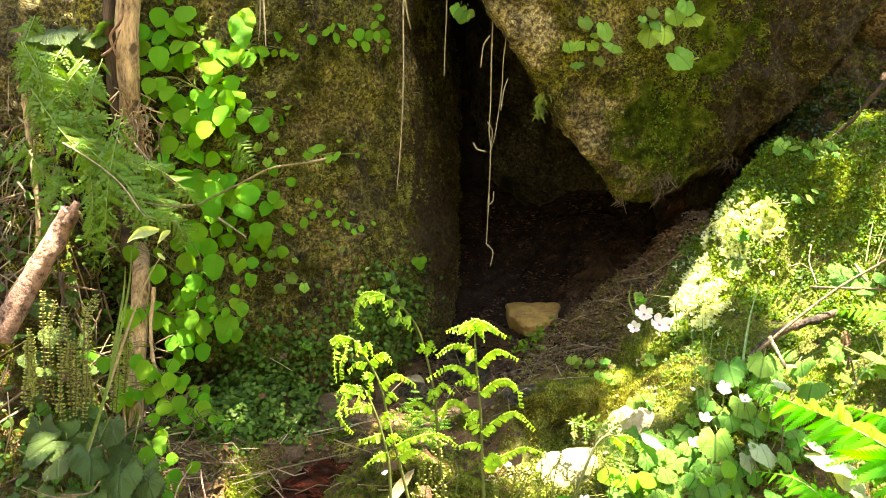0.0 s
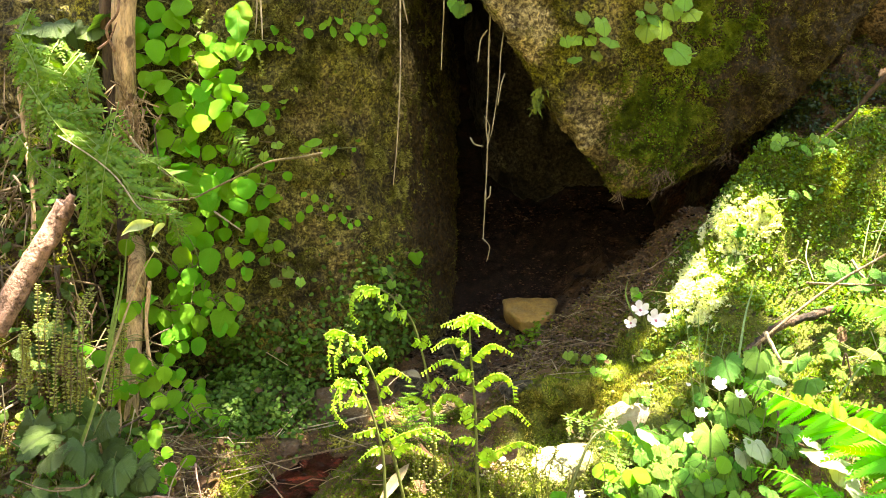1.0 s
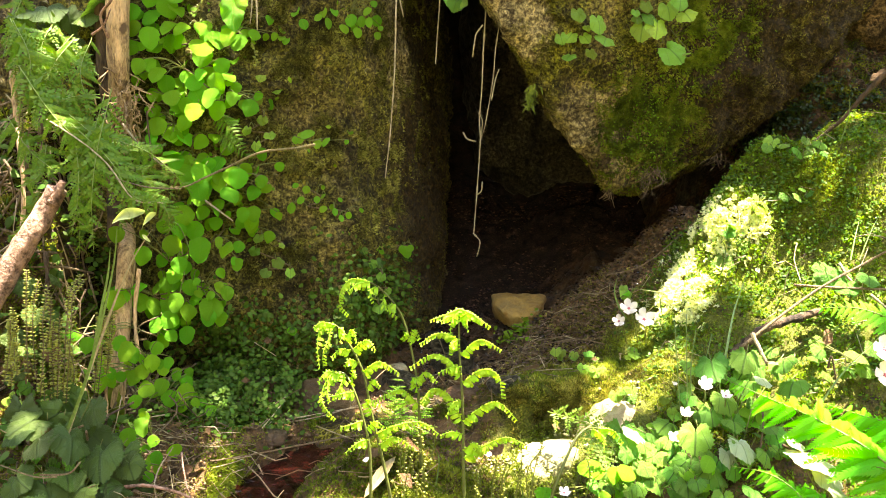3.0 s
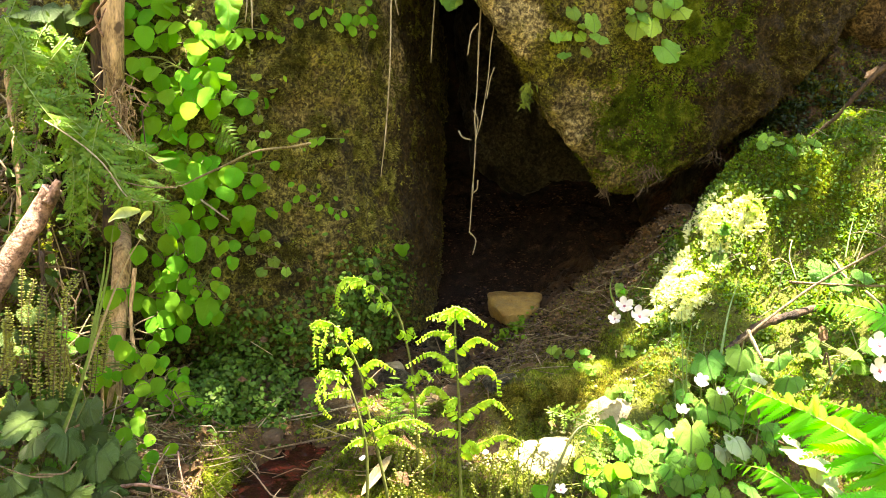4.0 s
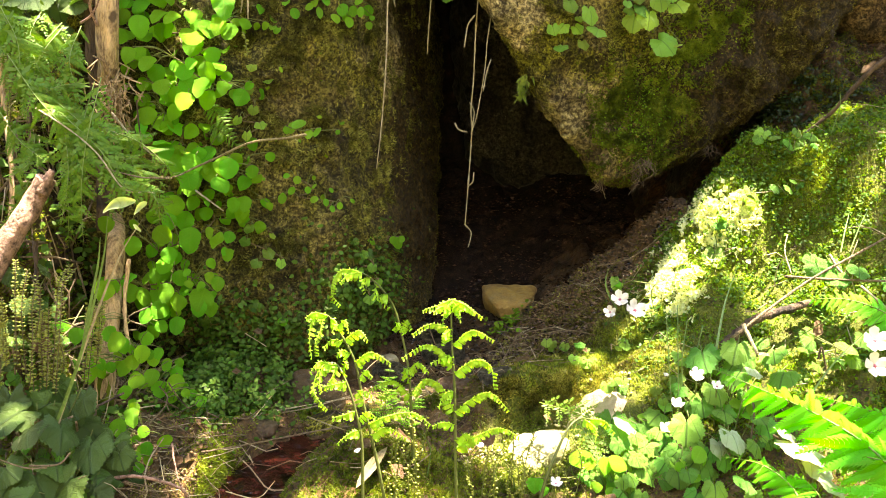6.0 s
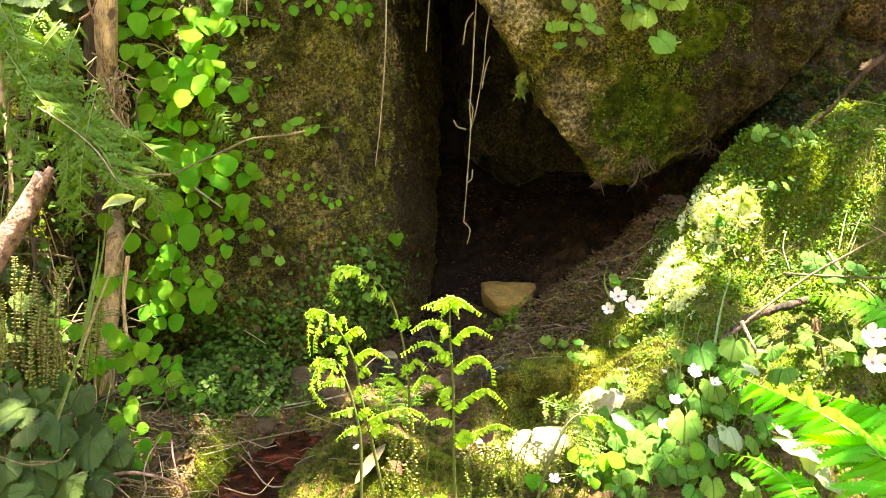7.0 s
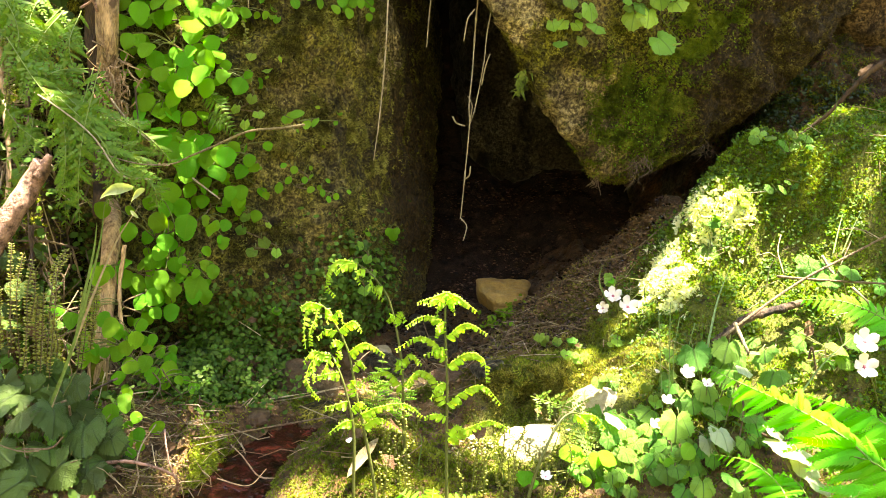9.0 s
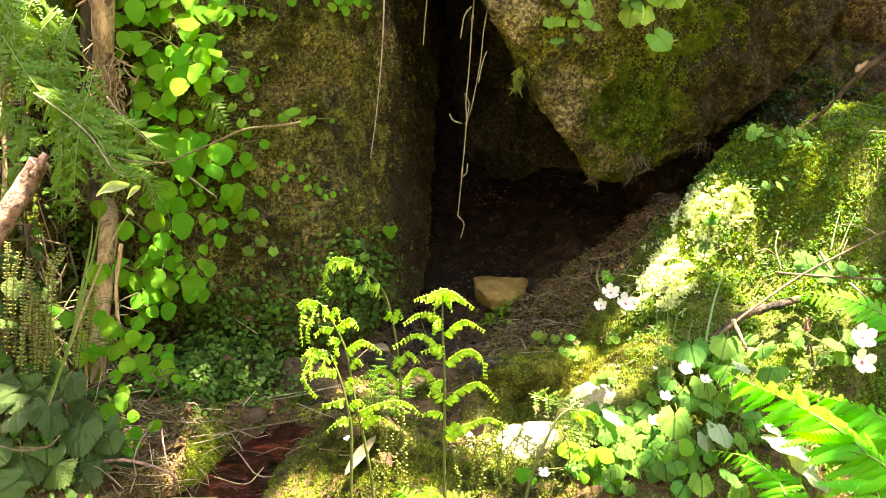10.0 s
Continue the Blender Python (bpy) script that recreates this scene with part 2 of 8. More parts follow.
M_ROCK_LEAF = leaf_material("rock_leaf", (0.23, 0.4, 0.06), (0.1, 0.2, 0.04), 0.35, 0.35, palm=True, bright=0.9, hue=0.06, marked=0.5)
M_CROZIER_STEM = plain_material("crozier_stem", (0.115, 0.135, 0.03), 0.5)
M_FIDDLE = leaf_material("unrolling_fern", (0.31, 0.52, 0.045), None, 0.6, 0.3, warm=0.5, island=True, bright=0.4, hue=0.03)
M_FIDDLE_STEM = plain_material("fern_stem", (0.2, 0.3, 0.04), 0.5)
M_FERN = leaf_material("bright_fern", (0.092, 0.42, 0.008), None, 0.6, 0.42, bright=0.35, hue=0.02)
M_FERN_MID = leaf_material("feathery_fern", (0.13, 0.3, 0.02), None, 0.6, 0.35, bright=0.5, hue=0.03)
M_FERN_DARK = leaf_material("soft_fern", (0.105, 0.19, 0.016), None, 0.55, 0.35, island=True)
M_MOSS = moss_material("moss_sprigs", [(0.032, 0.045, 0.007), (0.11, 0.15, 0.016), (0.26, 0.29, 0.04)])
M_MOSS_BROWN = moss_material("brown_moss_sprigs", [(0.036, 0.034, 0.011), (0.15, 0.145, 0.036), (0.37, 0.36, 0.11)], bright=1.5)
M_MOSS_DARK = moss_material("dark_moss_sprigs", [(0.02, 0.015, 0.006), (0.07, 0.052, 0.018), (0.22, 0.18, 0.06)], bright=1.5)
M_MOSS_OLIVE = moss_material("olive_moss_sprigs", [(0.045, 0.04, 0.01), (0.18, 0.165, 0.03), (0.4, 0.37, 0.1)], bright=1.5)
M_MOSS_LIGHT = moss_material("yellow_moss_sprigs", [(0.08, 0.12, 0.012), (0.19, 0.25, 0.025), (0.32, 0.37, 0.06)])
M_MAT_DARK = leaf_material("dark_mat_leaf", (0.062, 0.125, 0.018), None, 0.5, 0.3, island=True, bright=1.1, hue=0.04, gloss=0.15)
M_MAT_LIGHT = leaf_material("light_mat_leaf", (0.14, 0.25, 0.02), None, 0.6, 0.35, island=True, bright=0.7, hue=0.04, gloss=0.1)
M_CANOPY = leaf_material("tree_leaf", (0.08, 0.16, 0.02), None, 0.4, 0.3, island=True)
M_PETAL = leaf_material("white_petal", (0.85, 0.78, 0.82), None, 0.5, 0.35, glow=1.0, hue=0.0, bright=0.1, island=True)
M_BARK = bark_material("tan_bark", (0.5, 0.33, 0.18), (0.17, 0.1, 0.055))
M_BARK_DARK = bark_material("dark_bark", (0.1, 0.06, 0.035), (0.025, 0.015, 0.01))
M_WOOD_PALE = bark_material("bleached_wood", (0.33, 0.19, 0.14), (0.06, 0.03, 0.018), 45, 0.9)
M_ROOT = bark_material("dry_root", (0.48, 0.39, 0.25), (0.2, 0.14, 0.08), 200)
M_TWIG = bark_material("twig_bark", (0.24, 0.17, 0.1), (0.08, 0.05, 0.03), 150)
M_TWIG_OLIVE = bark_material("olive_twig_bark", (0.3, 0.24, 0.11), (0.12, 0.09, 0.04), 150)
M_TWIG_PALE = bark_material("pale_twig_bark", (0.62, 0.52, 0.32), (0.3, 0.22, 0.11), 150)
M_STRAW = plain_material("dry_grass", (0.42, 0.33, 0.2), 0.7)
M_GRASS = plain_material("grass_blade", (0.16, 0.26, 0.06), 0.5)
M_MUDSTONE = soil_material("brown_wet_stone", (0.13, 0.07, 0.035), (0.04, 0.02, 0.01), (0.09, 0.07, 0.02), 0.2)
M_PALE_LEAF = leaf_material("pale_leaf", (0.24, 0.36, 0.1), (0.42, 0.48, 0.26), 0.5, 0.35, glow=1.2, bright=0.2)
M_DEAD = leaf_material("dead_leaf", (0.17, 0.1, 0.05), (0.1, 0.055, 0.03), 0.5, 0.2, glow=1.0, hue=0.02, bright=0.4)


# ---- mesh helpers ----
def part(name, data, material, parent=None, label="", smooth=True):
    """One mesh object, from a mesh or a pair of vertices and faces, under a thing, a part or nothing."""
    me = data
    if isinstance(data, tuple):
        me = bpy.data.meshes.new(name)
        me.from_pydata([tuple(v) for v in data[0]], [], [tuple(f) for f in data[1]])
        if len(data) > 2:
            layer = me.uv_layers.new(name="UVMap")
            loops = np.empty(len(me.loops), dtype=np.int32)
            me.loops.foreach_get("vertex_index", loops)
            layer.data.foreach_set("uv", np.asarray(data[2], dtype=np.float32)[loops].ravel())
        me.validate()
    if not me.materials:
        me.materials.append(material)
        if smooth:
            me.polygons.foreach_set("use_smooth", [True] * len(me.polygons))
    ob = new(name, me)
    ob.parent = parent
    if label:
        ob["label"] = label
    return ob


def thing(name, label, category, group="", at=(0, 0, 0)):
    ob = new(name)
    ob.location = at
    ob.empty_display_size = 0.05
    return tagged(ob, label, category, group)


def structure(ob, label, category):
    return tagged(ob, label, category, kind="structure")


def smoothstep(a, b, x):
    t = np.clip((x - a) / (b - a), 0, 1)
    return t * t * (3 - 2 * t)


def fbm(p, scale, octaves=4, gain=0.5):
    """Layered noise, about -1 to 1."""
    total, amp, q = 0.0, 1.0, Vector(p) * scale
    for _ in range(octaves):
        total += amp * noise.noise(q)
        q, amp = q * 2.03 + Vector((7.1, 3.3, 1.7)), amp * gain
    return total


def tube(points, radii, sides=6):
    """Vertices and faces of a tube along points."""
    pts = [Vector(p) for p in points]
    if not hasattr(radii, "__len__"):
        radii = [radii] * len(pts)
    verts, faces, up = [], [], Vector((0.31, 0.52, 0.8))
    for i, p in enumerate(pts):
        way = (pts[min(i + 1, len(pts) - 1)] - pts[max(i - 1, 0)]).normalized()
        a = way.cross(up)
        if a.length < 0.1:
            a = way.cross(Vector((1, 0, 0)))
        a.normalize()
        b = way.cross(a)
        up = a.cross(way)
        for k in range(sides):
            t = 2 * math.pi * k / sides
            verts.append(p + (a * math.cos(t) + b * math.sin(t)) * radii[i])
    for i in range(len(pts) - 1):
        for k in range(sides):
            m = (k + 1) % sides
            faces.append((i * sides + k, i * sides + m, (i + 1) * sides + m, (i + 1) * sides + k))
    faces.append(tuple(range(sides))[::-1])
    faces.append(tuple(range((len(pts) - 1) * sides, len(pts) * sides)))
    return verts, faces


def spline(points, steps=8):
    """A smooth curve through points."""
    p = [Vector(q[:3]) for q in points]
    p = [p[0] * 2 - p[1], *p, p[-1] * 2 - p[-2]]
    out = []
    for i in range(1, len(p) - 2):
        for s in range(steps):
            t = s / steps
            out.append(0.5 * (2 * p[i] + (p[i + 1] - p[i - 1]) * t + (2 * p[i - 1] - 5 * p[i] + 4 * p[i + 1] - p[i + 2]) * t * t + (3 * p[i] - p[i - 1] - 3 * p[i + 1] + p[i + 2]) * t ** 3))
    return out + [p[-2]]


def joined(pieces):
    verts, faces = [], []
    for v, f in pieces:
        n = len(verts)
        verts += list(v)
        faces += [tuple(i + n for i in face) for face in f]
    return verts, faces


def boulder(name, centre, planes, level, sharp, rough, material, label, category="rock", kind="structure", clump=0.008):
    """A rock bounded by planes (normal, point on it), with rounded edges and a weathered skin."""
    c = Vector(centre)
    bm = bmesh.new()
    bmesh.ops.create_icosphere(bm, subdivisions=level, radius=1)
    dirs = np.array([v.co for v in bm.verts])
    total = np.zeros(len(dirs))
    for normal, point in planes:
        n = Vector(normal).normalized()
        reach = n.dot(Vector(point) - c)
        total += np.clip(dirs @ np.array(n) / reach, 0, None) ** sharp
    r = total ** (-1 / sharp)
    for v, radius in zip(bm.verts, r):
        d = v.co.copy()
        p = d * radius
        q = c + p
        v.co = q + d * (rough * (fbm(q, 3.2, 3) + 0.35 * fbm(q, 17, 3, 0.6)) + clump * (1.5 * fbm(q, 15, 2) + abs(noise.noise(q * 38)) * 1.5 + 0.6 * fbm(q, 90, 3, 0.6)))
    me = bpy.data.meshes.new(name)
    bm.to_mesh(me)
    bm.free()
    return tagged(part(name, me, material), label, category, kind=kind)


# ---- the ground: brook bed, mossy bank, earth slope, added hillside ----
def ground_height(far_x, far_y):
    x, y = np.clip(far_x, -1.6, 1.6), np.clip(far_y, 0.8, 3.6)
    brook = 0.285 + 0.24 * (y - 1.75) + 0.35 * np.clip(y - 2.35, 0, 1)
    centre = np.interp(y, [1.2, 1.6, 1.8, 2.0, 2.4], [-0.42, -0.31, -0.2, 0.02, 0.2])
    low = brook + 0.075 * smoothstep(np.where(y < 1.8, 0.075, 0.1), np.where(y < 1.8, 0.15, 0.25), x - centre) + 0.07 * np.exp(-((x + 0.36) / 0.1) ** 2 - ((y - 1.92) / 0.12) ** 2)
    low = low - 0.1 * smoothstep(1.42, 1.15, y) + 0.06 * smoothstep(0.0, 0.08, centre - x) * smoothstep(1.82, 1.7, y)
    right = 0.44 + 0.55 * (x - 0.36) + (y - 1.7) * np.clip(1.8 * (x - 0.36), 0.0, 0.95) - 0.03 * smoothstep(1.6, 1.3, y)
    right = right + 0.07 * np.exp(-((x - 0.88) / 0.18) ** 2 - ((y - 1.87) / 0.07) ** 2)
    right = right + 0.085 * np.exp(-((x - 0.62) / 0.15) ** 2 - ((y - 1.97) / 0.12) ** 2) + 0.08 * np.exp(-((x - 0.73) / 0.11) ** 2 - ((y - 2.0) / 0.1) ** 2) + 0.03 * smoothstep(0.6, 0.8, x) * smoothstep(1.7, 1.92, y)
    right = right - 1.9 * np.clip(y - 2.03, 0, 0.5) * smoothstep(0.45, 0.62, x)
    right = right - 0.05 * smoothstep(0.72, 0.84, x) * smoothstep(1.88, 2.0, y)
    flank = np.minimum(0.735 + 1.05 * (x - 0.56), 0.8) - 0.5 * np.clip(2.15 - y, 0, 1) - 1.4 * np.clip(y - 2.3, 0, 1)
    right = right - 0.05 * smoothstep(1.735, 1.69, y) * smoothstep(0.15, 0.25, x) * smoothstep(0.46, 0.26, x)
    left = 0.34 + 1.7 * (y - 1.63)
    side = smoothstep(-0.62, -0.84, x)
    left = np.where(left > low, low + (left - low) * side, low) + 0.05 * side
    k = 26.0
    z = np.log(np.exp(k * low) + np.exp(k * right) + np.exp(k * np.minimum(left, 1.5)) + np.exp(k * flank)) / k - 0.02
    z = z + 0.055 * smoothstep(0.2, 0.38, x) * smoothstep(0.62, 0.45, x) * smoothstep(1.52, 1.66, y) * smoothstep(1.8, 1.7, y)
    shelf = smoothstep(1.69, 1.735, y) * smoothstep(2.0, 1.86, y) * smoothstep(0.1, 0.2, x) * smoothstep(0.66, 0.54, x)
    z = z + (np.maximum(z, 0.49 + 0.12 * (x - 0.36)) - z) * shelf
    z = z + 0.045 * np.exp(-((x + 0.05) / 0.11) ** 2 - ((y - 1.58) / 0.1) ** 2) + 0.045 * np.exp(-((x + 0.37) / 0.032) ** 2 - ((y - 1.57) / 0.1) ** 2)
    # further off: a gully between unseen slopes, added to cut the low sky light
    x, y = far_x, far_y
    far = np.maximum(np.abs(x) - 1.25, 0)
    hill = np.minimum(0.3 + 0.75 * (y - 1.4), 14 + 0.05 * y) + np.minimum(0.5 * far, 12)
    front = -0.45 + np.minimum(0.8 * np.clip(-2.0 - y, 0, 60), 16) + np.minimum(0.5 * far, 12)
    away = np.where(y > 1.4, hill, front + (0.3 - front) * smoothstep(0.2, 1.4, y))
    w = np.maximum(np.maximum(smoothstep(1.0, 1.5, np.abs(x)), smoothstep(2.9, 3.4, y)), smoothstep(1.25, 0.9, y))
    return z * (1 - w) + away * w


def spaced(lo, hi, step, reach):
    inner = list(np.arange(lo, hi, step))
    grow, a, b, d = [], lo, hi, step
    while b < hi + reach:
        d *= 1.35
        a, b = a - d, b + d
        inner = [a, *inner, b]
    return np.array(inner)


GX, GY = spaced(-1.15, 1.25, 0.0085, 70), spaced(1.1, 2.95, 0.0085, 70)
gx, gy = np.meshgrid(GX, GY)
gz = ground_height(gx, gy)
rows, cols = gz.shape
verts = []
for j in range(rows):
    for i in range(cols):
        p = Vector((gx[j, i], gy[j, i], gz[j, i]))
        rough = fbm(p, 6, 3) * 0.022 + fbm(p, 13, 2) * 0.01 + fbm(p, 30, 3, 0.6) * 0.013 + noise.noise(p * 110) * 0.003
        verts.append((p.x, p.y, p.z + rough))
faces = [(j * cols + i, j * cols + i + 1, (j + 1) * cols + i + 1, (j + 1) * cols + i) for j in range(rows - 1) for i in range(cols - 1)]
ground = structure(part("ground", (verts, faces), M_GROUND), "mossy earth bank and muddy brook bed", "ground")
G_SURFACE = np.array(verts)[:, 2].reshape(rows, cols)


def floor_at(x, y):
    """Height of the ground."""
    i = int(np.clip(np.searchsorted(GX, x), 1, cols - 1))
    j = int(np.clip(np.searchsorted(GY, y), 1, rows - 1))
    return float(G_SURFACE[j, i])


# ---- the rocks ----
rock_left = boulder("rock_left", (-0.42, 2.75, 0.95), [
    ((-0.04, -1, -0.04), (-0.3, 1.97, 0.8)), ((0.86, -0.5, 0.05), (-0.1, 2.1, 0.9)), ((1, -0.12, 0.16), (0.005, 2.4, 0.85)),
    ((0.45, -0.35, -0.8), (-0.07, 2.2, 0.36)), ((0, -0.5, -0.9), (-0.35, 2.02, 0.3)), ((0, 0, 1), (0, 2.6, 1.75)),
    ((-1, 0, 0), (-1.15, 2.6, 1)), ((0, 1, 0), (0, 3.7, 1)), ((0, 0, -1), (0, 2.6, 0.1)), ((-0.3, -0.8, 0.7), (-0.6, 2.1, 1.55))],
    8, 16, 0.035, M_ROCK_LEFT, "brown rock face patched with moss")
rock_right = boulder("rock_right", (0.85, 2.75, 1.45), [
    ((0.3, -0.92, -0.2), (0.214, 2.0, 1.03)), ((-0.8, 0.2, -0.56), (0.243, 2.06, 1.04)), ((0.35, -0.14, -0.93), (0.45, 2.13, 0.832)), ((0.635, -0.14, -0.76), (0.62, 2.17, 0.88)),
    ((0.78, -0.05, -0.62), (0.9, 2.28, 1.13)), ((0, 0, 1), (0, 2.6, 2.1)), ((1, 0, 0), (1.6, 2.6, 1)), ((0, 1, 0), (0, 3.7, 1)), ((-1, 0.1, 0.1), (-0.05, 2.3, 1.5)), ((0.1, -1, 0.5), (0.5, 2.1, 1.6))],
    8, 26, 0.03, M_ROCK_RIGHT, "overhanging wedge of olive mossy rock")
boulder("rock_far", (1.5, 2.8, 1.6), [
    ((-0.5, -0.4, -0.75), (1.1, 2.3, 1.27)), ((0, -1, 0), (1.3, 2.25, 1.4)), ((0, 0, 1), (0, 2.6, 2.1)), ((1, 0, 0), (2.2, 2.6, 1)),
    ((0, 1, 0), (0, 3.6, 1)), ((0, 0, -1), (1.3, 2.5, 1.0))], 6, 18, 0.03, M_ROCK_FAR, "brown rock beside a dark crevice")
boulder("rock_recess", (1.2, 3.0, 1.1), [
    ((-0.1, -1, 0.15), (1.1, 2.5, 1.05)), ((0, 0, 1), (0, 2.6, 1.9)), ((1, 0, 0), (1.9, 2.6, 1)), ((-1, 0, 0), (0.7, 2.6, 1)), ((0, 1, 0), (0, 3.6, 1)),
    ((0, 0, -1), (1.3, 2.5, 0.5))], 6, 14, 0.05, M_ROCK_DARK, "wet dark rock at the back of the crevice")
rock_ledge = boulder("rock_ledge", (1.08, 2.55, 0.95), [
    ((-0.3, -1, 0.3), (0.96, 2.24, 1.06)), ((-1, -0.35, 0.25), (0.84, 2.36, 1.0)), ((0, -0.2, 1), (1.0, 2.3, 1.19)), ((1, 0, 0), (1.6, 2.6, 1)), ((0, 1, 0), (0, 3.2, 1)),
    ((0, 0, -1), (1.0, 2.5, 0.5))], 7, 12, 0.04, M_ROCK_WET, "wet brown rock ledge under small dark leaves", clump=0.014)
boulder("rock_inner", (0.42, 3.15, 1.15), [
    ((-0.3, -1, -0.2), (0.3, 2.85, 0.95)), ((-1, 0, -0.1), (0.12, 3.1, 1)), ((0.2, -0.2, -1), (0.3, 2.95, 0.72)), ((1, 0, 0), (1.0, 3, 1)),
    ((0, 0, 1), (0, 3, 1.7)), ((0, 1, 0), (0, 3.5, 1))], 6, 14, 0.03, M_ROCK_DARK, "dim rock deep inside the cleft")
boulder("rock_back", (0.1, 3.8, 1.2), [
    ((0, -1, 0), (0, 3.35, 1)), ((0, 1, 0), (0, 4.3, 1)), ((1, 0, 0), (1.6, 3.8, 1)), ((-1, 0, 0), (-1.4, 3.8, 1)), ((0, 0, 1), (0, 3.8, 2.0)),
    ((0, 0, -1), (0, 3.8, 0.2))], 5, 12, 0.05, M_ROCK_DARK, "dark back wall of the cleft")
# out of view, added to keep daylight out of the cleft
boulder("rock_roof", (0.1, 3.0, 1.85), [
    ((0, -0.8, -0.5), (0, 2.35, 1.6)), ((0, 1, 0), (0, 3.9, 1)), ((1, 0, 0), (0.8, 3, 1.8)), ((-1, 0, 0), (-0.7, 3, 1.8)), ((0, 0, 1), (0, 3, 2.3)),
    ((0, 0, -1), (0, 3, 1.5))], 5, 12, 0.05, M_ROCK_DARK, "unseen rock added to close the cleft from above")
STONE = Vector((0.257, 2.35, 0.493))
boulder("stone", STONE, [
    ((-0.04, -0.3, 1), STONE + Vector((0, 0, 0.02))), ((0.05, -1, -0.12), STONE + Vector((0, -0.05, 0))), ((-1, -0.35, -0.3), STONE + Vector((-0.054, 0, 0))),
    ((1, -0.25, -0.3), STONE + Vector((0.054, 0, 0))), ((0, 1, 0), STONE + Vector((0, 0.06, 0))), ((0, 0, -1), STONE + Vector((0, 0, -0.05))),
    ((0.6, -0.6, -0.6), STONE + Vector((0.026, -0.038, -0.034))), ((-0.3, -0.8, 0.75), STONE + Vector((-0.03, -0.04, 0.014)))], 5, 4.6, 0.018, M_STONE, "smooth ochre stone on the wet brook bed", "stone", "", 0.003)


# ---- an unseen tree added overhead, whose crown has gaps to shape the sunlight ----
# openings in the crown, by the spot that each one lights and its radius
GAPS_RIM = [
    (0.63, 1.93, 0.79, 0.036), (0.521, 1.28, 0.609, 0.025), (0.6, 1.22, 0.588, 0.03), (0.66, 1.14, 0.5, 0.03), (0.753, 1.52, 0.696, 0.05),
    (0.778, 1.66, 0.727, 0.035), (0.842, 1.66, 0.773, 0.04), (0.714, 1.68, 0.686, 0.03),
]
GAPS_BANK = [
    (0.86, 1.84, 0.89, 0.014), (0.8, 1.835, 0.87, 0.012), (0.92, 1.835, 0.9, 0.012), (0.764, 1.4, 0.633, 0.04), (0.722, 1.55, 0.641, 0.05), (0.685, 1.58, 0.611, 0.03),
    (0.618, 1.3, 0.508, 0.05), (0.54, 1.53, 0.55, 0.03), (0.46, 1.45, 0.47, 0.03), (0.6, 1.56, 0.58, 0.025), (0.88, 1.78, 0.826, 0.022), (0.78, 1.8, 0.8, 0.014), (0.72, 1.82, 0.78, 0.012), (0.95, 1.83, 0.9, 0.016), (0.82, 1.74, 0.76, 0.016), (0.7, 1.9, 0.83, 0.01),
]
GAPS_MOUND = [
    (-0.109, 1.4, 0.61, 0.085), (-0.079, 1.4, 0.467, 0.045), (0.056, 1.3, 0.667, 0.1), (-0.02, 1.6, 0.47, 0.02), (0.067, 1.4, 0.52, 0.1), (0.54, 1.87, 0.69, 0.065), (0.447, 1.85, 0.607, 0.02), (0.44, 1.77, 0.53, 0.055),
    (0.33, 1.79, 0.5, 0.035), (0.2, 1.6, 0.37, 0.06), (0.27, 1.62, 0.4, 0.06), (0.36, 1.645, 0.45, 0.05), (0.43, 1.65, 0.48, 0.04), (-0.736, 1.69, 0.726, 0.022), (-0.553, 1.72, 0.475, 0.016), (-0.029, 1.46, 0.364, 0.03), (0.142, 1.42, 0.389, 0.04), (0.382, 1.5, 0.457, 0.015),
    (0.313, 1.46, 0.417, 0.03),
]
GAPS_SLOPE = [
    (0.407, 1.42, 0.412, 0.025), (-0.421, 1.9, 1.003, 0.03), (-0.443, 1.35, 0.816, 0.05), (-0.514, 1.86, 0.584, 0.03), (-0.798, 1.85, 1.064, 0.03),
    (-0.501, 1.62, 0.363, 0.02), (-0.039, 1.95, 0.438, 0.03), (-0.01, 1.9, 0.378, 0.03),
    (-0.731, 1.6, 0.541, 0.02), (-0.365, 1.56, 0.29, 0.03),
]


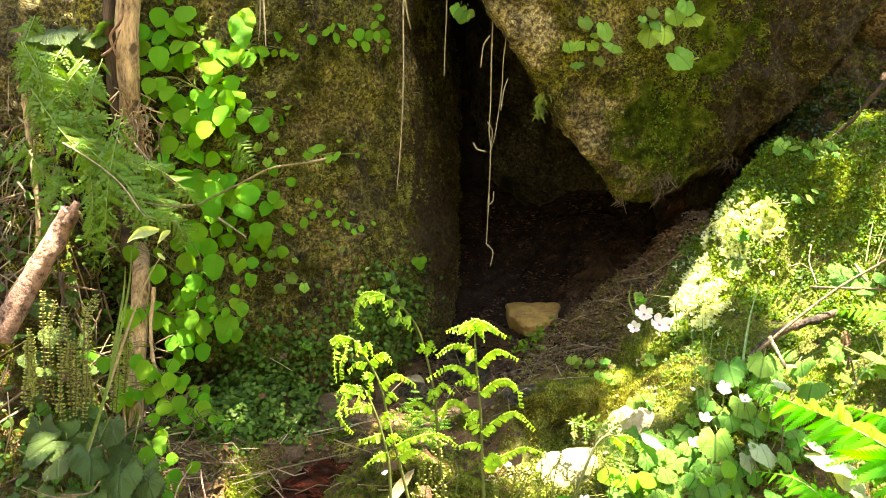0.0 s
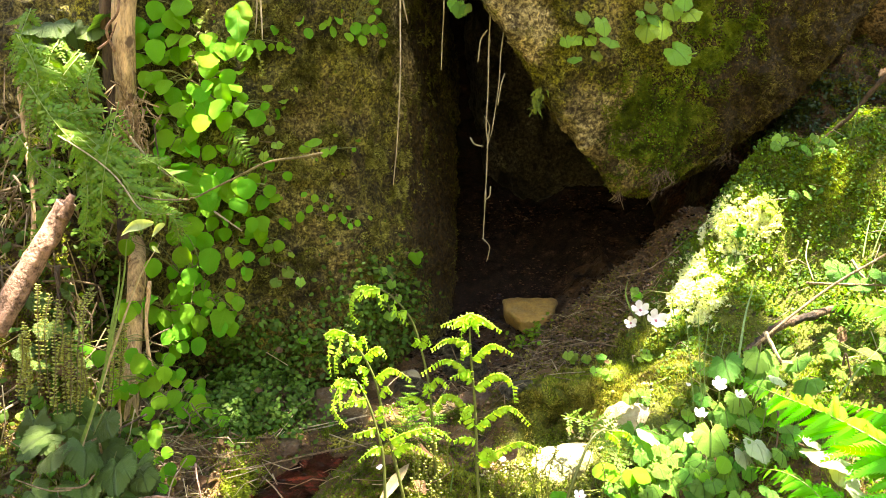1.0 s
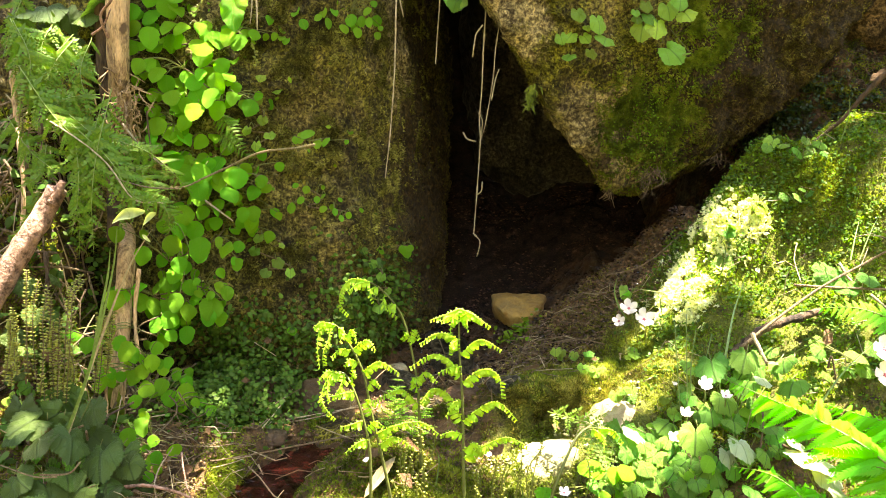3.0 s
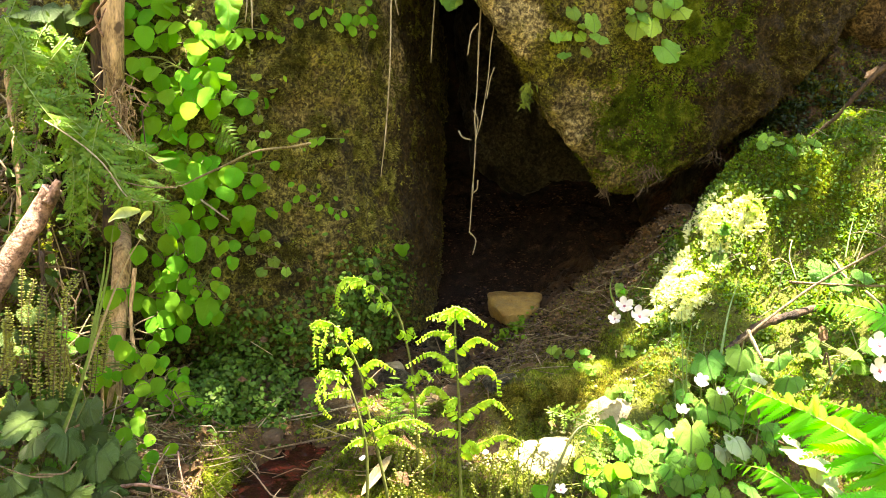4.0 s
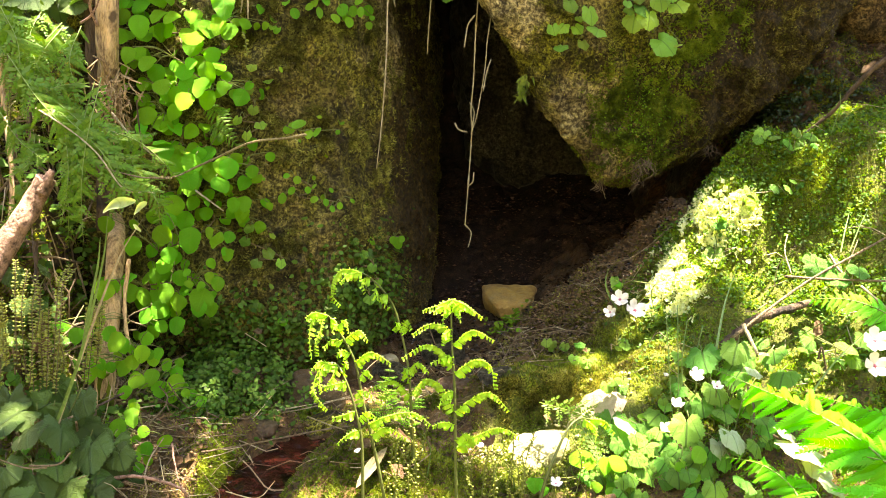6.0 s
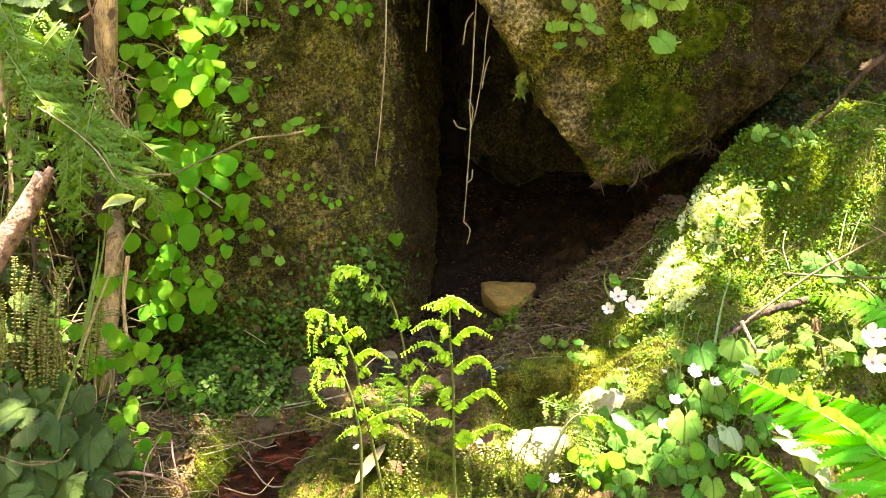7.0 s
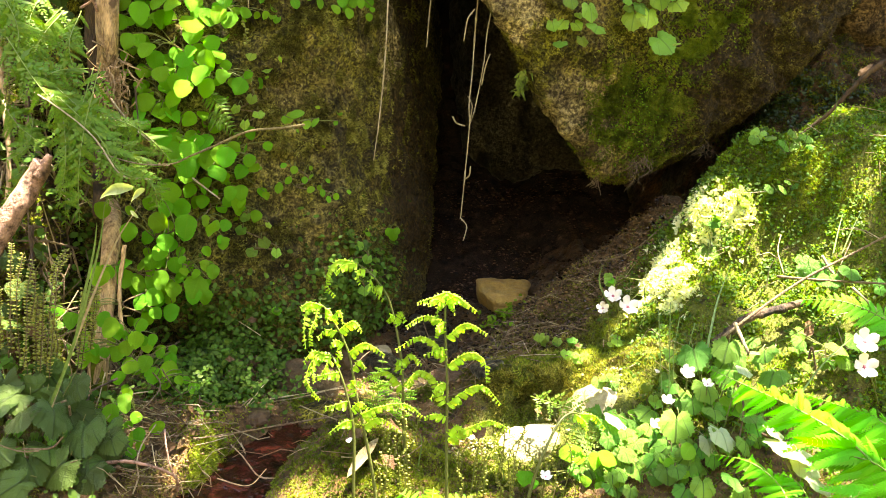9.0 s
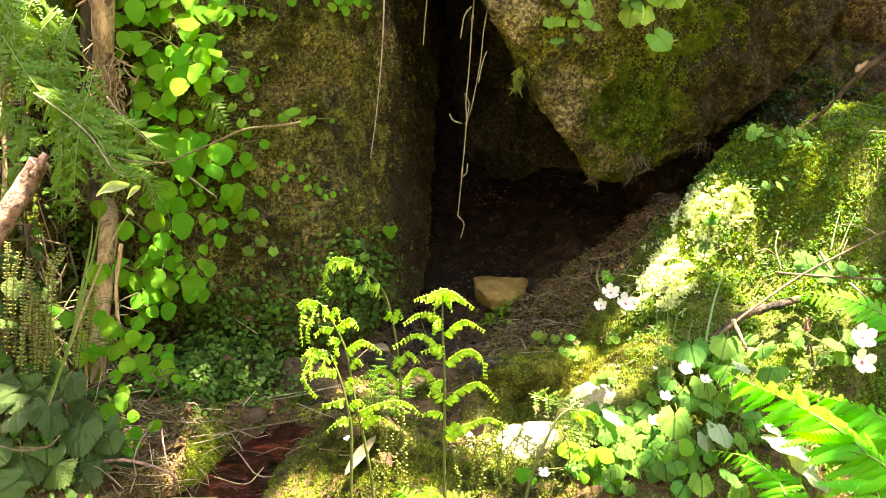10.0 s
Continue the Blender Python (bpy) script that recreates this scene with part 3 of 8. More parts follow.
def added_shade_tree():
    rng = random.Random(5)
    tree = thing("tree", "unseen broad-leaved tree added to shade the rocks", "tree")
    foot = Vector((4.6, 0.4, floor_at(4.6, 0.4) - 0.1))
    part("trunk", tube(spline([foot, foot + Vector((-0.1, 0.1, 2)), foot + Vector((-0.3, 0.3, 4)), foot + Vector((-0.4, 0.4, 6))]), [0.16 - 0.004 * i for i in range(25)], 12), M_BARK_DARK, tree)
    for i, end in enumerate([(1.9, 1.6, 4.6), (2.2, 0.4, 4.8), (1.6, 2.4, 4.9), (3.2, 2.8, 5.2), (2.6, -0.6, 5.0)]):
        a = foot + Vector((-0.25, 0.25, 3.3 + 0.4 * i))
        b = Vector(end)
        part("limb", tube(spline([a, a.lerp(b, 0.5) + Vector((0, 0, 0.25)), b]), [0.07 - 0.0035 * k for k in range(17)], 8), M_BARK_DARK, tree)
    side = TO_SUN.cross(Vector((0, 1, 0))).normalized()
    over = side.cross(TO_SUN)
    middle = Vector((0, 1.8, 0.6))
    gaps = []
    for x, y, z, r in [*GAPS_RIM, *GAPS_BANK, *GAPS_MOUND, *GAPS_SLOPE]:
        q = Vector((x, y, z)) - middle
        gaps.append((q.dot(side), q.dot(over), r))
    gaps = np.array(gaps)
    q = Vector((-0.46, 1.88, 0.85)) - middle
    vine = (q.dot(side), q.dot(over))
    q = Vector((-0.85, 1.75, 0.8)) - middle
    slope = (q.dot(side), q.dot(over))
    v, f = [], []
    for k in range(9200):
        a, b = rng.uniform(-1.9, 2.2), rng.uniform(-1.9, 1.9)
        size, up, chance, spin = rng.uniform(0.05, 0.1), rng.uniform(3.6, 5.2), rng.random(), rng.uniform(0, 6.28)
        n = Vector((rng.gauss(0, 0.5), rng.gauss(0, 0.5), 1)).normalized()
        if math.hypot(a, b) > 1.75 + 0.5 * noise.noise(Vector((a, b, 0)) * 1.3):
            continue
        if ((gaps[:, 0] - a) ** 2 + (gaps[:, 1] - b) ** 2 < (gaps[:, 2] + size * 0.35) ** 2).any():
            continue
        thin = (((a - vine[0]) / 0.3) ** 2 + ((b - vine[1]) / 0.1) ** 2 < 1)
        if thin and chance < 0.08:
            continue
        if ((a - slope[0]) / 0.35) ** 2 + ((b - slope[1]) / 0.4) ** 2 < 1 and chance < 0.32:
            continue
        c = middle + side * a + over * b + TO_SUN * up
        t = n.orthogonal().normalized()
        t.rotate(Matrix.Rotation(spin, 3, n))
        u = n.cross(t)
        k = len(v)
        v += [c - t * size, c + u * size * 0.55 - t * 0.2 * size, c + t * size, c - u * size * 0.55 - t * 0.2 * size]
        f += [(k, k + 1, k + 2, k + 3)]
    # a few denser sprays, added to shade the listed spots below
    rng = random.Random(6)
    for spot, count in (((-0.187, 1.62, 0.3), 14), ((0.722, 2.03, 0.944), 7), ((-0.317, 1.9, 0.425), 9), ((0.24, 1.75, 0.45), 8), ((0.5, 1.81, 0.57), 5), ((0.95, 1.95, 1.0), 6), ((-0.24, 1.59, 0.28), 4), ((-0.19, 1.97, 0.72), 6), ((-0.28, 1.73, 0.3), 6)):
        q = Vector(spot) - middle
        for k in range(count):
            size = rng.uniform(0.05, 0.09)
            c = middle + side * (q.dot(side) + rng.gauss(0, 0.04)) + over * (q.dot(over) + rng.gauss(0, 0.04)) + TO_SUN * rng.uniform(3.6, 5.2)
            t = side.copy()
            t.rotate(Matrix.Rotation(rng.uniform(0, 6.28), 3, over.cross(side)))
            u = over.cross(side).cross(t)
            k = len(v)
            v += [c - t * size, c + u * size * 0.55 - t * 0.2 * size, c + t * size, c - u * size * 0.55 - t * 0.2 * size]
            f += [(k, k + 1, k + 2, k + 3)]
    part("crown", (v, f), M_CANOPY, tree, smooth=False)["kind"] = "stuff"


added_shade_tree()


# ---- leaves ----
def leaf_shape(rows_y, half, teeth=0.0, fold=0.12, droop=0.15, wave=0.0):
    """A leaf from its stalk at the origin along +y, 1 long, facing +z: half(v) is the half width at v."""
    verts, faces, uv = [], [], []
    for i in range(rows_y + 1):
        v = i / rows_y
        w = max(half(v), 0.004) * (1 + teeth * (1 if i % 2 else -1))
        for k in range(-2, 3):
            s = k / 2
            z = fold * abs(s) * w - droop * v * v + wave * math.sin(9 * v) * s * w
            y = v - 0.06 * abs(s) * w
            verts.append((s * w, y, z))
            uv.append((s, v))
    for i in range(rows_y):
        for k in range(4):
            a = i * 5 + k
            faces.append((a, a + 1, a + 6, a + 5))
    return verts, faces, uv


def lobed_shape(lobes, depth, teeth, notch, spokes=36, dome=0.1):
    """A heart-shaped leaf with lobes and teeth, stalk at the notch, tip along +y."""
    verts, faces, uv = [(0, 0.42, 0.0)], [], [(0, 0.3)]
    for ring in (0.35, 0.7, 1.0):
        for i in range(spokes):
            t = 2 * math.pi * i / spokes
            r = 0.5 + 0.07 * math.cos(t) + depth * math.cos(lobes * t) + (teeth if i % 2 else -teeth) * (ring == 1.0)
            r -= notch * math.exp(-((t - math.pi) / 0.3) ** 2)
            x, y = ring * r * math.sin(t), 0.42 + ring * r * math.cos(t)
            verts.append((x, y, -dome * ring * ring + 0.03 * math.sin(5 * t) * ring - 0.09 * (y - 0.4) ** 2))
            uv.append((x * 1.6, y))
    for i in range(spokes):
        j = (i + 1) % spokes
        faces.append((0, 1 + i, 1 + j))
        for ring in range(2):
            a, b = 1 + ring * spokes, 1 + (ring + 1) * spokes
            faces.append((a + i, b + i, b + j, a + j))
    return verts, faces, uv


def ovate(peak, width, tip=1.6):
    return lambda v: width * (math.sin(math.pi / 2 * v / peak) ** 0.6 if v < peak else math.cos(math.pi / 2 * (v - peak) / (1 - peak)) ** (1 / tip))


def mesh_of(name, data, material):
    """A mesh kept for sharing between many leaves."""
    ob = part(name, data, material)
    me = ob.data
    bpy.data.objects.remove(ob)
    return me


VINE_LEAVES = [mesh_of("leaf", leaf_shape(11, ovate(0.42, w), 0.035, f, d, 0.1), M_VINE) for w, f, d in ((0.47, 0.15, 0.1), (0.42, 0.3, 0.2), (0.5, -0.1, 0.15))]
YOUNG_LEAVES = [mesh_of("young_leaf", leaf_shape(11, ovate(0.42, w), 0.04, f, d, 0.25), M_VINE_YOUNG) for w, f, d in ((0.42, 0.4, 0.2), (0.36, -0.2, 0.3))]
ROUND_LEAVES = [mesh_of("small_leaf", leaf_shape(8, ovate(0.48, w, 2.2), 0.02, 0.15, 0.1), M_VINE_YOUNG) for w in (0.42, 0.36)]
PALM_LEAVES = [mesh_of("leaf", lobed, M_PALM) for lobed in (lobed_shape(5, 0.03, 0.03, 0.3, 48), lobed_shape(5, 0.05, 0.035, 0.3, 48), lobed_shape(7, 0.03, 0.03, 0.36, 48, 0.18))]
DARK_LEAVES = [mesh_of("leaf", lobed_shape(5, dpt, 0.03, 0.3, 60), M_DARK_LEAF) for dpt in (0.035, 0.06)]
# pale copy of the toothed leaf, its sky reflection painted into the colour
M_SHINE_PALM = leaf_material("painted_shine_leaf", (0.42, 0.48, 0.3), (0.2, 0.28, 0.12), 0.3, 0.25, glow=1.2, bright=0.2, palm=True, gloss=0.5)
SHINE_LEAVES = [mesh_of("leaf", lobed_shape(5, 0.03, 0.022, 0.3), M_SHINE_PALM)]
ROCK_LEAVES = [mesh_of("leaf", lobed_shape(5, dpt, 0.02, 0.28), M_ROCK_LEAF) for dpt in (0.025, 0.04)]


def facing(base, tip_way, normal, size):
    """The pose of a leaf at base, its tip that way, its face along normal."""
    y = Vector(tip_way).normalized()
    z = Vector(normal)
    z = (z - y * z.dot(y)).normalized()
    x = y.cross(z)
    return Matrix.Translation(base) @ Matrix((x, y, z)).transposed().to_4x4() @ Matrix.Diagonal((size, size, size, 1))


def add_leaf(me, parent, m, name="leaf"):
    ob = new(name, me)
    ob.parent = parent
    ob.matrix_local = m
    return ob


def leafy(name, label, category, leaves, meshes, material, seed, normal=(0.05, -1, 0.55), tip=(0, -0.15, -1), spread=0.35, root=None, group="", young=(), filler=0.0, scale=1.0):
    """A plant of many leaves about given centres (x, y, z, length), with a stalk from each leaf to the stem."""
    rng = random.Random(seed)
    plant = thing(name, label, category, group)
    path = [Vector(q[:3]) for q in leaves]
    path.sort(key=lambda q: -q.z)
    if root is None:
        step = max(1, len(path) // 5)
        knots = [sum((path[i + k] for k in range(min(step, len(path) - i))), Vector()) / min(step, len(path) - i) + Vector((0, 0.03, 0)) for i in range(0, len(path), step)]
        stem = spline(knots, 6) if len(knots) > 1 else [path[0], path[0] + Vector((0, 0.03, -0.02))]
        part("stem", tube(stem, 0.0016, 5), M_TWIG, plant)
    else:
        stem = [Vector(root)]
    behind = [(x + rng.gauss(0, 0.024), y + 0.03, z + rng.gauss(0, 0.024), size * rng.uniform(0.6, 0.95)) for layer in (0, 1) for x, y, z, size in leaves if rng.random() < filler - layer]
    for i, (x, y, z, size) in enumerate([*leaves, *behind]):
        n = Vector(normal) + Vector((rng.gauss(0, spread), rng.gauss(0, spread), rng.gauss(0, spread)))
        w = Vector(tip) + Vector((rng.gauss(0, spread), 0, rng.gauss(0, spread * 0.6)))
        c = Vector((x, y + rng.uniform(-0.015, 0.015), z))
        way = (w - n.normalized() * w.dot(n.normalized())).normalized()
        base = c - way * size * 0.5
        young_one = i in young
        leaf = add_leaf(rng.choice(YOUNG_LEAVES if young_one else meshes), plant, facing(base, way, n, size * scale * rng.uniform(1.0, 1.3)))
        anchor = min(stem, key=lambda q: (q - base).length)
        mid = base.lerp(anchor, 0.5) + Vector((0, -0.004, 0.01 if root is None else 0.0))
        part("stalk", tube(spline([base, mid, anchor], 3), 0.0009, 4), material, plant)
    return plant


M_STALK = plain_material("leaf_stalk", (0.2, 0.22, 0.05), 0.5)
VINE = "climbing vine with round bright green leaves on mossy rock"
leafy("climbing_vine", VINE, "vine", [
    (-0.631, 1.92, 1.163, 0.043), (-0.596, 1.92, 1.159, 0.0406), (-0.559, 1.93, 1.179, 0.0432), (-0.628, 1.92, 1.129, 0.0406), (-0.587, 1.9, 1.115, 0.045), (-0.584, 1.93, 1.094, 0.0336), (-0.628, 1.92, 1.091, 0.0382),
    (-0.553, 1.9, 1.137, 0.045), (-0.524, 1.91, 1.134, 0.0428), (-0.486, 1.92, 1.14, 0.0287), (-0.48, 1.89, 1.103, 0.0471), (-0.452, 1.91, 1.119, 0.0428), (-0.431, 1.92, 1.123, 0.043), (-0.41, 1.91, 1.117, 0.0381),
    (-0.4, 1.93, 1.137, 0.0216), (-0.378, 1.93, 1.135, 0.024), (-0.35, 1.94, 1.166, 0.0241), (-0.359, 1.94, 1.131, 0.0169), (-0.337, 1.94, 1.133, 0.0169), (-0.506, 1.93, 1.174, 0.024), (-0.596, 1.92, 1.195, 0.043), (-0.539, 1.92, 1.207, 0.043)],
    VINE_LEAVES, M_STALK, 11, filler=1.6, scale=0.88, group="climbing vines", young=(19,))
leafy("climbing_vine", VINE, "vine", [
    (-0.606, 1.9, 1.053, 0.0402), (-0.569, 1.89, 1.04, 0.0424), (-0.589, 1.92, 1.059, 0.0311), (-0.582, 1.91, 0.993, 0.0309), (-0.533, 1.88, 0.993, 0.0469), (-0.585, 1.92, 0.964, 0.0287), (-0.556, 1.92, 1.022, 0.0382),
    (-0.494, 1.89, 1.027, 0.0471), (-0.516, 1.92, 1.038, 0.0335), (-0.479, 1.9, 1.045, 0.0308), (-0.436, 1.91, 1.062, 0.0404), (-0.47, 1.91, 1.049, 0.0285), (-0.443, 1.89, 1.03, 0.0447), (-0.422, 1.9, 1.046, 0.0284),
    (-0.484, 1.89, 0.999, 0.0424), (-0.454, 1.88, 1.001, 0.0445), (-0.485, 1.88, 0.97, 0.0422), (-0.442, 1.88, 0.975, 0.0375), (-0.41, 1.88, 1.002, 0.0281), (-0.38, 1.9, 0.982, 0.0402), (-0.374, 1.93, 1, 0.024), (-0.403, 1.9, 1.004, 0.0237)],
    VINE_LEAVES, M_STALK, 12, filler=1.6, scale=0.88, group="climbing vines", young=(18, 21))
BOUGHS_C1 = [
    (-0.513, 1.88, 0.943, 0.0398),
    (-0.571, 1.9, 0.936, 0.0402),
    (-0.541, 1.9, 0.921, 0.045),
    (-0.512, 1.9, 0.911, 0.0426),
    (-0.482, 1.92, 0.906, 0.0359),
    (-0.579, 1.91, 0.906, 0.0333),
    (-0.535, 1.88, 0.881, 0.0422),
    (-0.538, 1.93, 0.967, 0.0312),
    (-0.457, 1.93, 0.915, 0.0336),
    (-0.505, 1.9, 0.858, 0.0426),
    (-0.505, 1.89, 0.839, 0.0471),
    (-0.468, 1.88, 0.844, 0.0445),
    (-0.445, 1.9, 0.862, 0.0379),
    (-0.434, 1.9, 0.823, 0.045),
    (-0.397, 1.89, 0.836, 0.0447),
    (-0.411, 1.89, 0.805, 0.04)]
BOUGHS_C2 = [
    (-0.386, 1.92, 0.851, 0.0359),
    (-0.371, 1.92, 0.805, 0.0335),
    (-0.35, 1.92, 0.83, 0.0311),
    (-0.474, 1.87, 0.81, 0.049),
    (-0.49, 1.91, 0.862, 0.0333),
    (-0.602, 1.93, 0.878, 0.036),
    (-0.433, 1.94, 0.896, 0.0314)]
leafy("climbing_vine", VINE, "vine", BOUGHS_C1 + BOUGHS_C2,
    VINE_LEAVES, M_STALK, 13, filler=1.6, scale=0.88, group="climbing vines")
leafy("climbing_vine", VINE, "vine", [
    (-0.513, 1.9, 0.751, 0.045), (-0.518, 1.91, 0.714, 0.0428), (-0.469, 1.86, 0.688, 0.0487), (-0.43, 1.88, 0.705, 0.0234), (-0.405, 1.86, 0.688, 0.0464), (-0.532, 1.9, 0.69, 0.0402), (-0.509, 1.88, 0.65, 0.0398),
    (-0.579, 1.84, 0.667, 0.0482), (-0.523, 1.89, 0.63, 0.033), (-0.558, 1.91, 0.651, 0.0285), (-0.451, 1.93, 0.731, 0.036), (-0.49, 1.92, 0.718, 0.043), (-0.475, 1.93, 0.756, 0.0336), (-0.393, 1.92, 0.74, 0.0263), (-0.363, 1.92, 0.742, 0.0263),
    (-0.374, 1.92, 0.763, 0.0263), (-0.335, 1.93, 0.713, 0.024), (-0.446, 1.93, 0.776, 0.0288), (-0.413, 1.95, 0.72, 0.0267), (-0.556, 1.92, 0.722, 0.0359)],
    VINE_LEAVES, M_STALK, 14, filler=1.6, scale=0.88, group="climbing vines", young=(3, 4))
BOUGHS_B1 = [
    (-0.524, 1.88, 0.624, 0.0351),
    (-0.59, 1.84, 0.598, 0.0436),
    (-0.49, 1.88, 0.599, 0.0375),
    (-0.558, 1.91, 0.596, 0.0333),
    (-0.59, 1.88, 0.567, 0.0398),
    (-0.562, 1.87, 0.559, 0.0373),
    (-0.543, 1.88, 0.587, 0.0375),
    (-0.537, 1.88, 0.566, 0.0375),
    (-0.512, 1.86, 0.574, 0.0394),
    (-0.49, 1.88, 0.551, 0.0375),
    (-0.44, 1.84, 0.562, 0.0551),
    (-0.467, 1.87, 0.593, 0.021),
    (-0.441, 1.86, 0.591, 0.0232),
    (-0.424, 1.86, 0.609, 0.0255),
    (-0.407, 1.85, 0.598, 0.03),
    (-0.526, 1.86, 0.535, 0.0371)]
BOUGHS_B2 = [
    (-0.555, 1.85, 0.52, 0.0392),
    (-0.492, 1.87, 0.504, 0.0396),
    (-0.543, 1.86, 0.483, 0.0278),
    (-0.519, 1.86, 0.499, 0.0325),
    (-0.628, 1.82, 0.58, 0.0409),
    (-0.655, 1.74, 0.504, 0.037),
    (-0.638, 1.76, 0.506, 0.022),
    (-0.623, 1.8, 0.523, 0.0202)]
leafy("climbing_vine", VINE, "vine", BOUGHS_B1 + BOUGHS_B2,
    VINE_LEAVES, M_STALK, 15, filler=1.6, scale=0.88, group="climbing vines", young=(13, 14))
BOUGHS_A1 = [
    (-0.57, 1.71, 0.505, 0.0429),
    (-0.529, 1.75, 0.474, 0.0329),
    (-0.545, 1.75, 0.455, 0.0329),
    (-0.509, 1.74, 0.46, 0.0349),
    (-0.498, 1.74, 0.472, 0.0283),
    (-0.481, 1.75, 0.447, 0.0263),
    (-0.612, 1.69, 0.435, 0.036),
    (-0.594, 1.71, 0.458, 0.0257),
    (-0.578, 1.72, 0.451, 0.0259),
    (-0.56, 1.72, 0.446, 0.0302),
    (-0.533, 1.72, 0.424, 0.0345),
    (-0.506, 1.73, 0.429, 0.0368),
    (-0.489, 1.73, 0.404, 0.0368),
    (-0.458, 1.73, 0.419, 0.0368),
    (-0.471, 1.75, 0.38, 0.0263),
    (-0.409, 1.73, 0.385, 0.0238)]
BOUGHS_A2 = [
    (-0.54, 1.66, 0.414, 0.0313),
    (-0.475, 1.55, 0.315, 0.0293),
    (-0.512, 1.54, 0.312, 0.0272),
    (-0.526, 1.6, 0.375, 0.0342),
    (-0.511, 1.62, 0.383, 0.0387),
    (-0.51, 1.58, 0.35, 0.0299),
    (-0.47, 1.58, 0.341, 0.0319),
    (-0.49, 1.56, 0.33, 0.0315),
    (-0.607, 1.67, 0.355, 0.0273),
    (-0.435, 1.73, 0.403, 0.0217)]
leafy("climbing_vine", VINE, "vine", BOUGHS_A1 + BOUGHS_A2,
    VINE_LEAVES, M_STALK, 16, filler=1.6, scale=0.88, group="climbing vines", young=(20,))
SMALL = "creeper with tiny round bright leaves on brown rock"
leafy("creeper", SMALL, "creeper", [
    (-0.297, 1.95, 1.189, 0.0218), (-0.28, 1.95, 1.164, 0.0194), (-0.257, 1.95, 1.157, 0.0218), (-0.239, 1.95, 1.189, 0.0218), (-0.219, 1.95, 1.195, 0.0218), (-0.229, 1.95, 1.169, 0.0206), (-0.2, 1.96, 1.197, 0.0207), (-0.183, 1.96, 1.18, 0.0244), (-0.197, 1.96, 1.16, 0.0232),
    (-0.169, 1.96, 1.156, 0.0219), (-0.162, 1.97, 1.177, 0.0245), (-0.131, 1.98, 1.184, 0.0221), (-0.15, 1.97, 1.2, 0.0208), (-0.321, 1.94, 1.153, 0.0241), (-0.315, 1.94, 1.127, 0.0205), (-0.265, 1.95, 1.181, 0.017), (-0.249, 1.95, 1.177, 0.0182), (-0.146, 1.97, 1.178, 0.0196), (-0.324, 1.94, 1.133, 0.0193)],
    ROUND_LEAVES, M_STALK, 21, filler=1.3, group="creepers", normal=(0, -1, 0.6))
leafy("creeper", SMALL, "creeper", [
    (-0.264, 1.84, 0.931, 0.0253), (-0.247, 1.83, 0.94, 0.0274), (-0.227, 1.82, 0.921, 0.0205), (-0.21, 1.82, 0.928, 0.0193), (-0.275, 1.85, 0.926, 0.0162), (-0.18, 1.95, 0.923, 0.0121)],
    ROUND_LEAVES, M_STALK, 22, root=(-0.245, 1.83, 0.926), group="creepers", normal=(0, -1, 0.6))
leafy("creeper", SMALL, "creeper", [
    (-0.293, 1.95, 0.774, 0.0206), (-0.284, 1.95, 0.824, 0.017), (-0.262, 1.95, 0.817, 0.017), (-0.273, 1.95, 0.792, 0.0194), (-0.24, 1.95, 0.795, 0.0146), (-0.226, 1.96, 0.803, 0.0146), (-0.223, 1.95, 0.777, 0.017), (-0.198, 1.96, 0.773, 0.0146),
    (-0.207, 1.96, 0.78, 0.0122), (-0.184, 1.96, 0.759, 0.0158), (-0.169, 1.97, 0.765, 0.0159)],
    ROUND_LEAVES, M_STALK, 23, filler=0.4, group="creepers", normal=(0, -1, 0.6))
leafy("creeper", "small bright leaves hanging at the cleft's foot", "creeper", [
    (-0.043, 2.1, 0.671, 0.026), (-0.053, 2.1, 0.675, 0.0182), (-0.034, 2.1, 0.679, 0.0182), (-0.099, 2.05, 0.675, 0.0153), (-0.106, 2.05, 0.683, 0.0127)], ROUND_LEAVES, M_STALK, 24, group="creepers")
leafy("creeper", "single bright leaf under the rock", "creeper", [(-0.281, 1.95, 0.506, 0.0182), (-0.272, 1.96, 0.513, 0.0122)], VINE_LEAVES, M_STALK, 25, root=(-0.28, 1.97, 0.485), group="creepers")
leafy("creeper", "bright young leaves among dark mat plants", "creeper", [(-0.303, 1.76, 0.335, 0.0264), (-0.313, 1.77, 0.353, 0.0133), (-0.298, 1.77, 0.346, 0.0133)], ROUND_LEAVES, M_STALK, 26, root=(-0.311, 1.78, 0.298), group="creepers")
leafy("creeper", "bright young leaves beside the brook", "creeper", [(-0.372, 1.68, 0.291, 0.0232), (-0.356, 1.69, 0.294, 0.0191), (-0.384, 1.68, 0.281, 0.0148)], ROUND_LEAVES, M_STALK, 27, root=(-0.37, 1.7, 0.254), group="creepers")
DULL = "dull green three-lobed leaves on mossy rock"
leafy("creeper", DULL, "creeper", [(-0.37, 1.93, 1.0, 0.022), (-0.332, 1.94, 1.028, 0.024), (-0.354, 1.92, 0.96, 0.02), (-0.34, 1.92, 0.93, 0.026), (-0.369, 1.92, 0.907, 0.02), (-0.363, 1.94, 1.05, 0.018), (-0.384, 1.92, 0.935, 0.022)], ROCK_LEAVES, M_STALK, 61, group="dull creepers", spread=0.5)
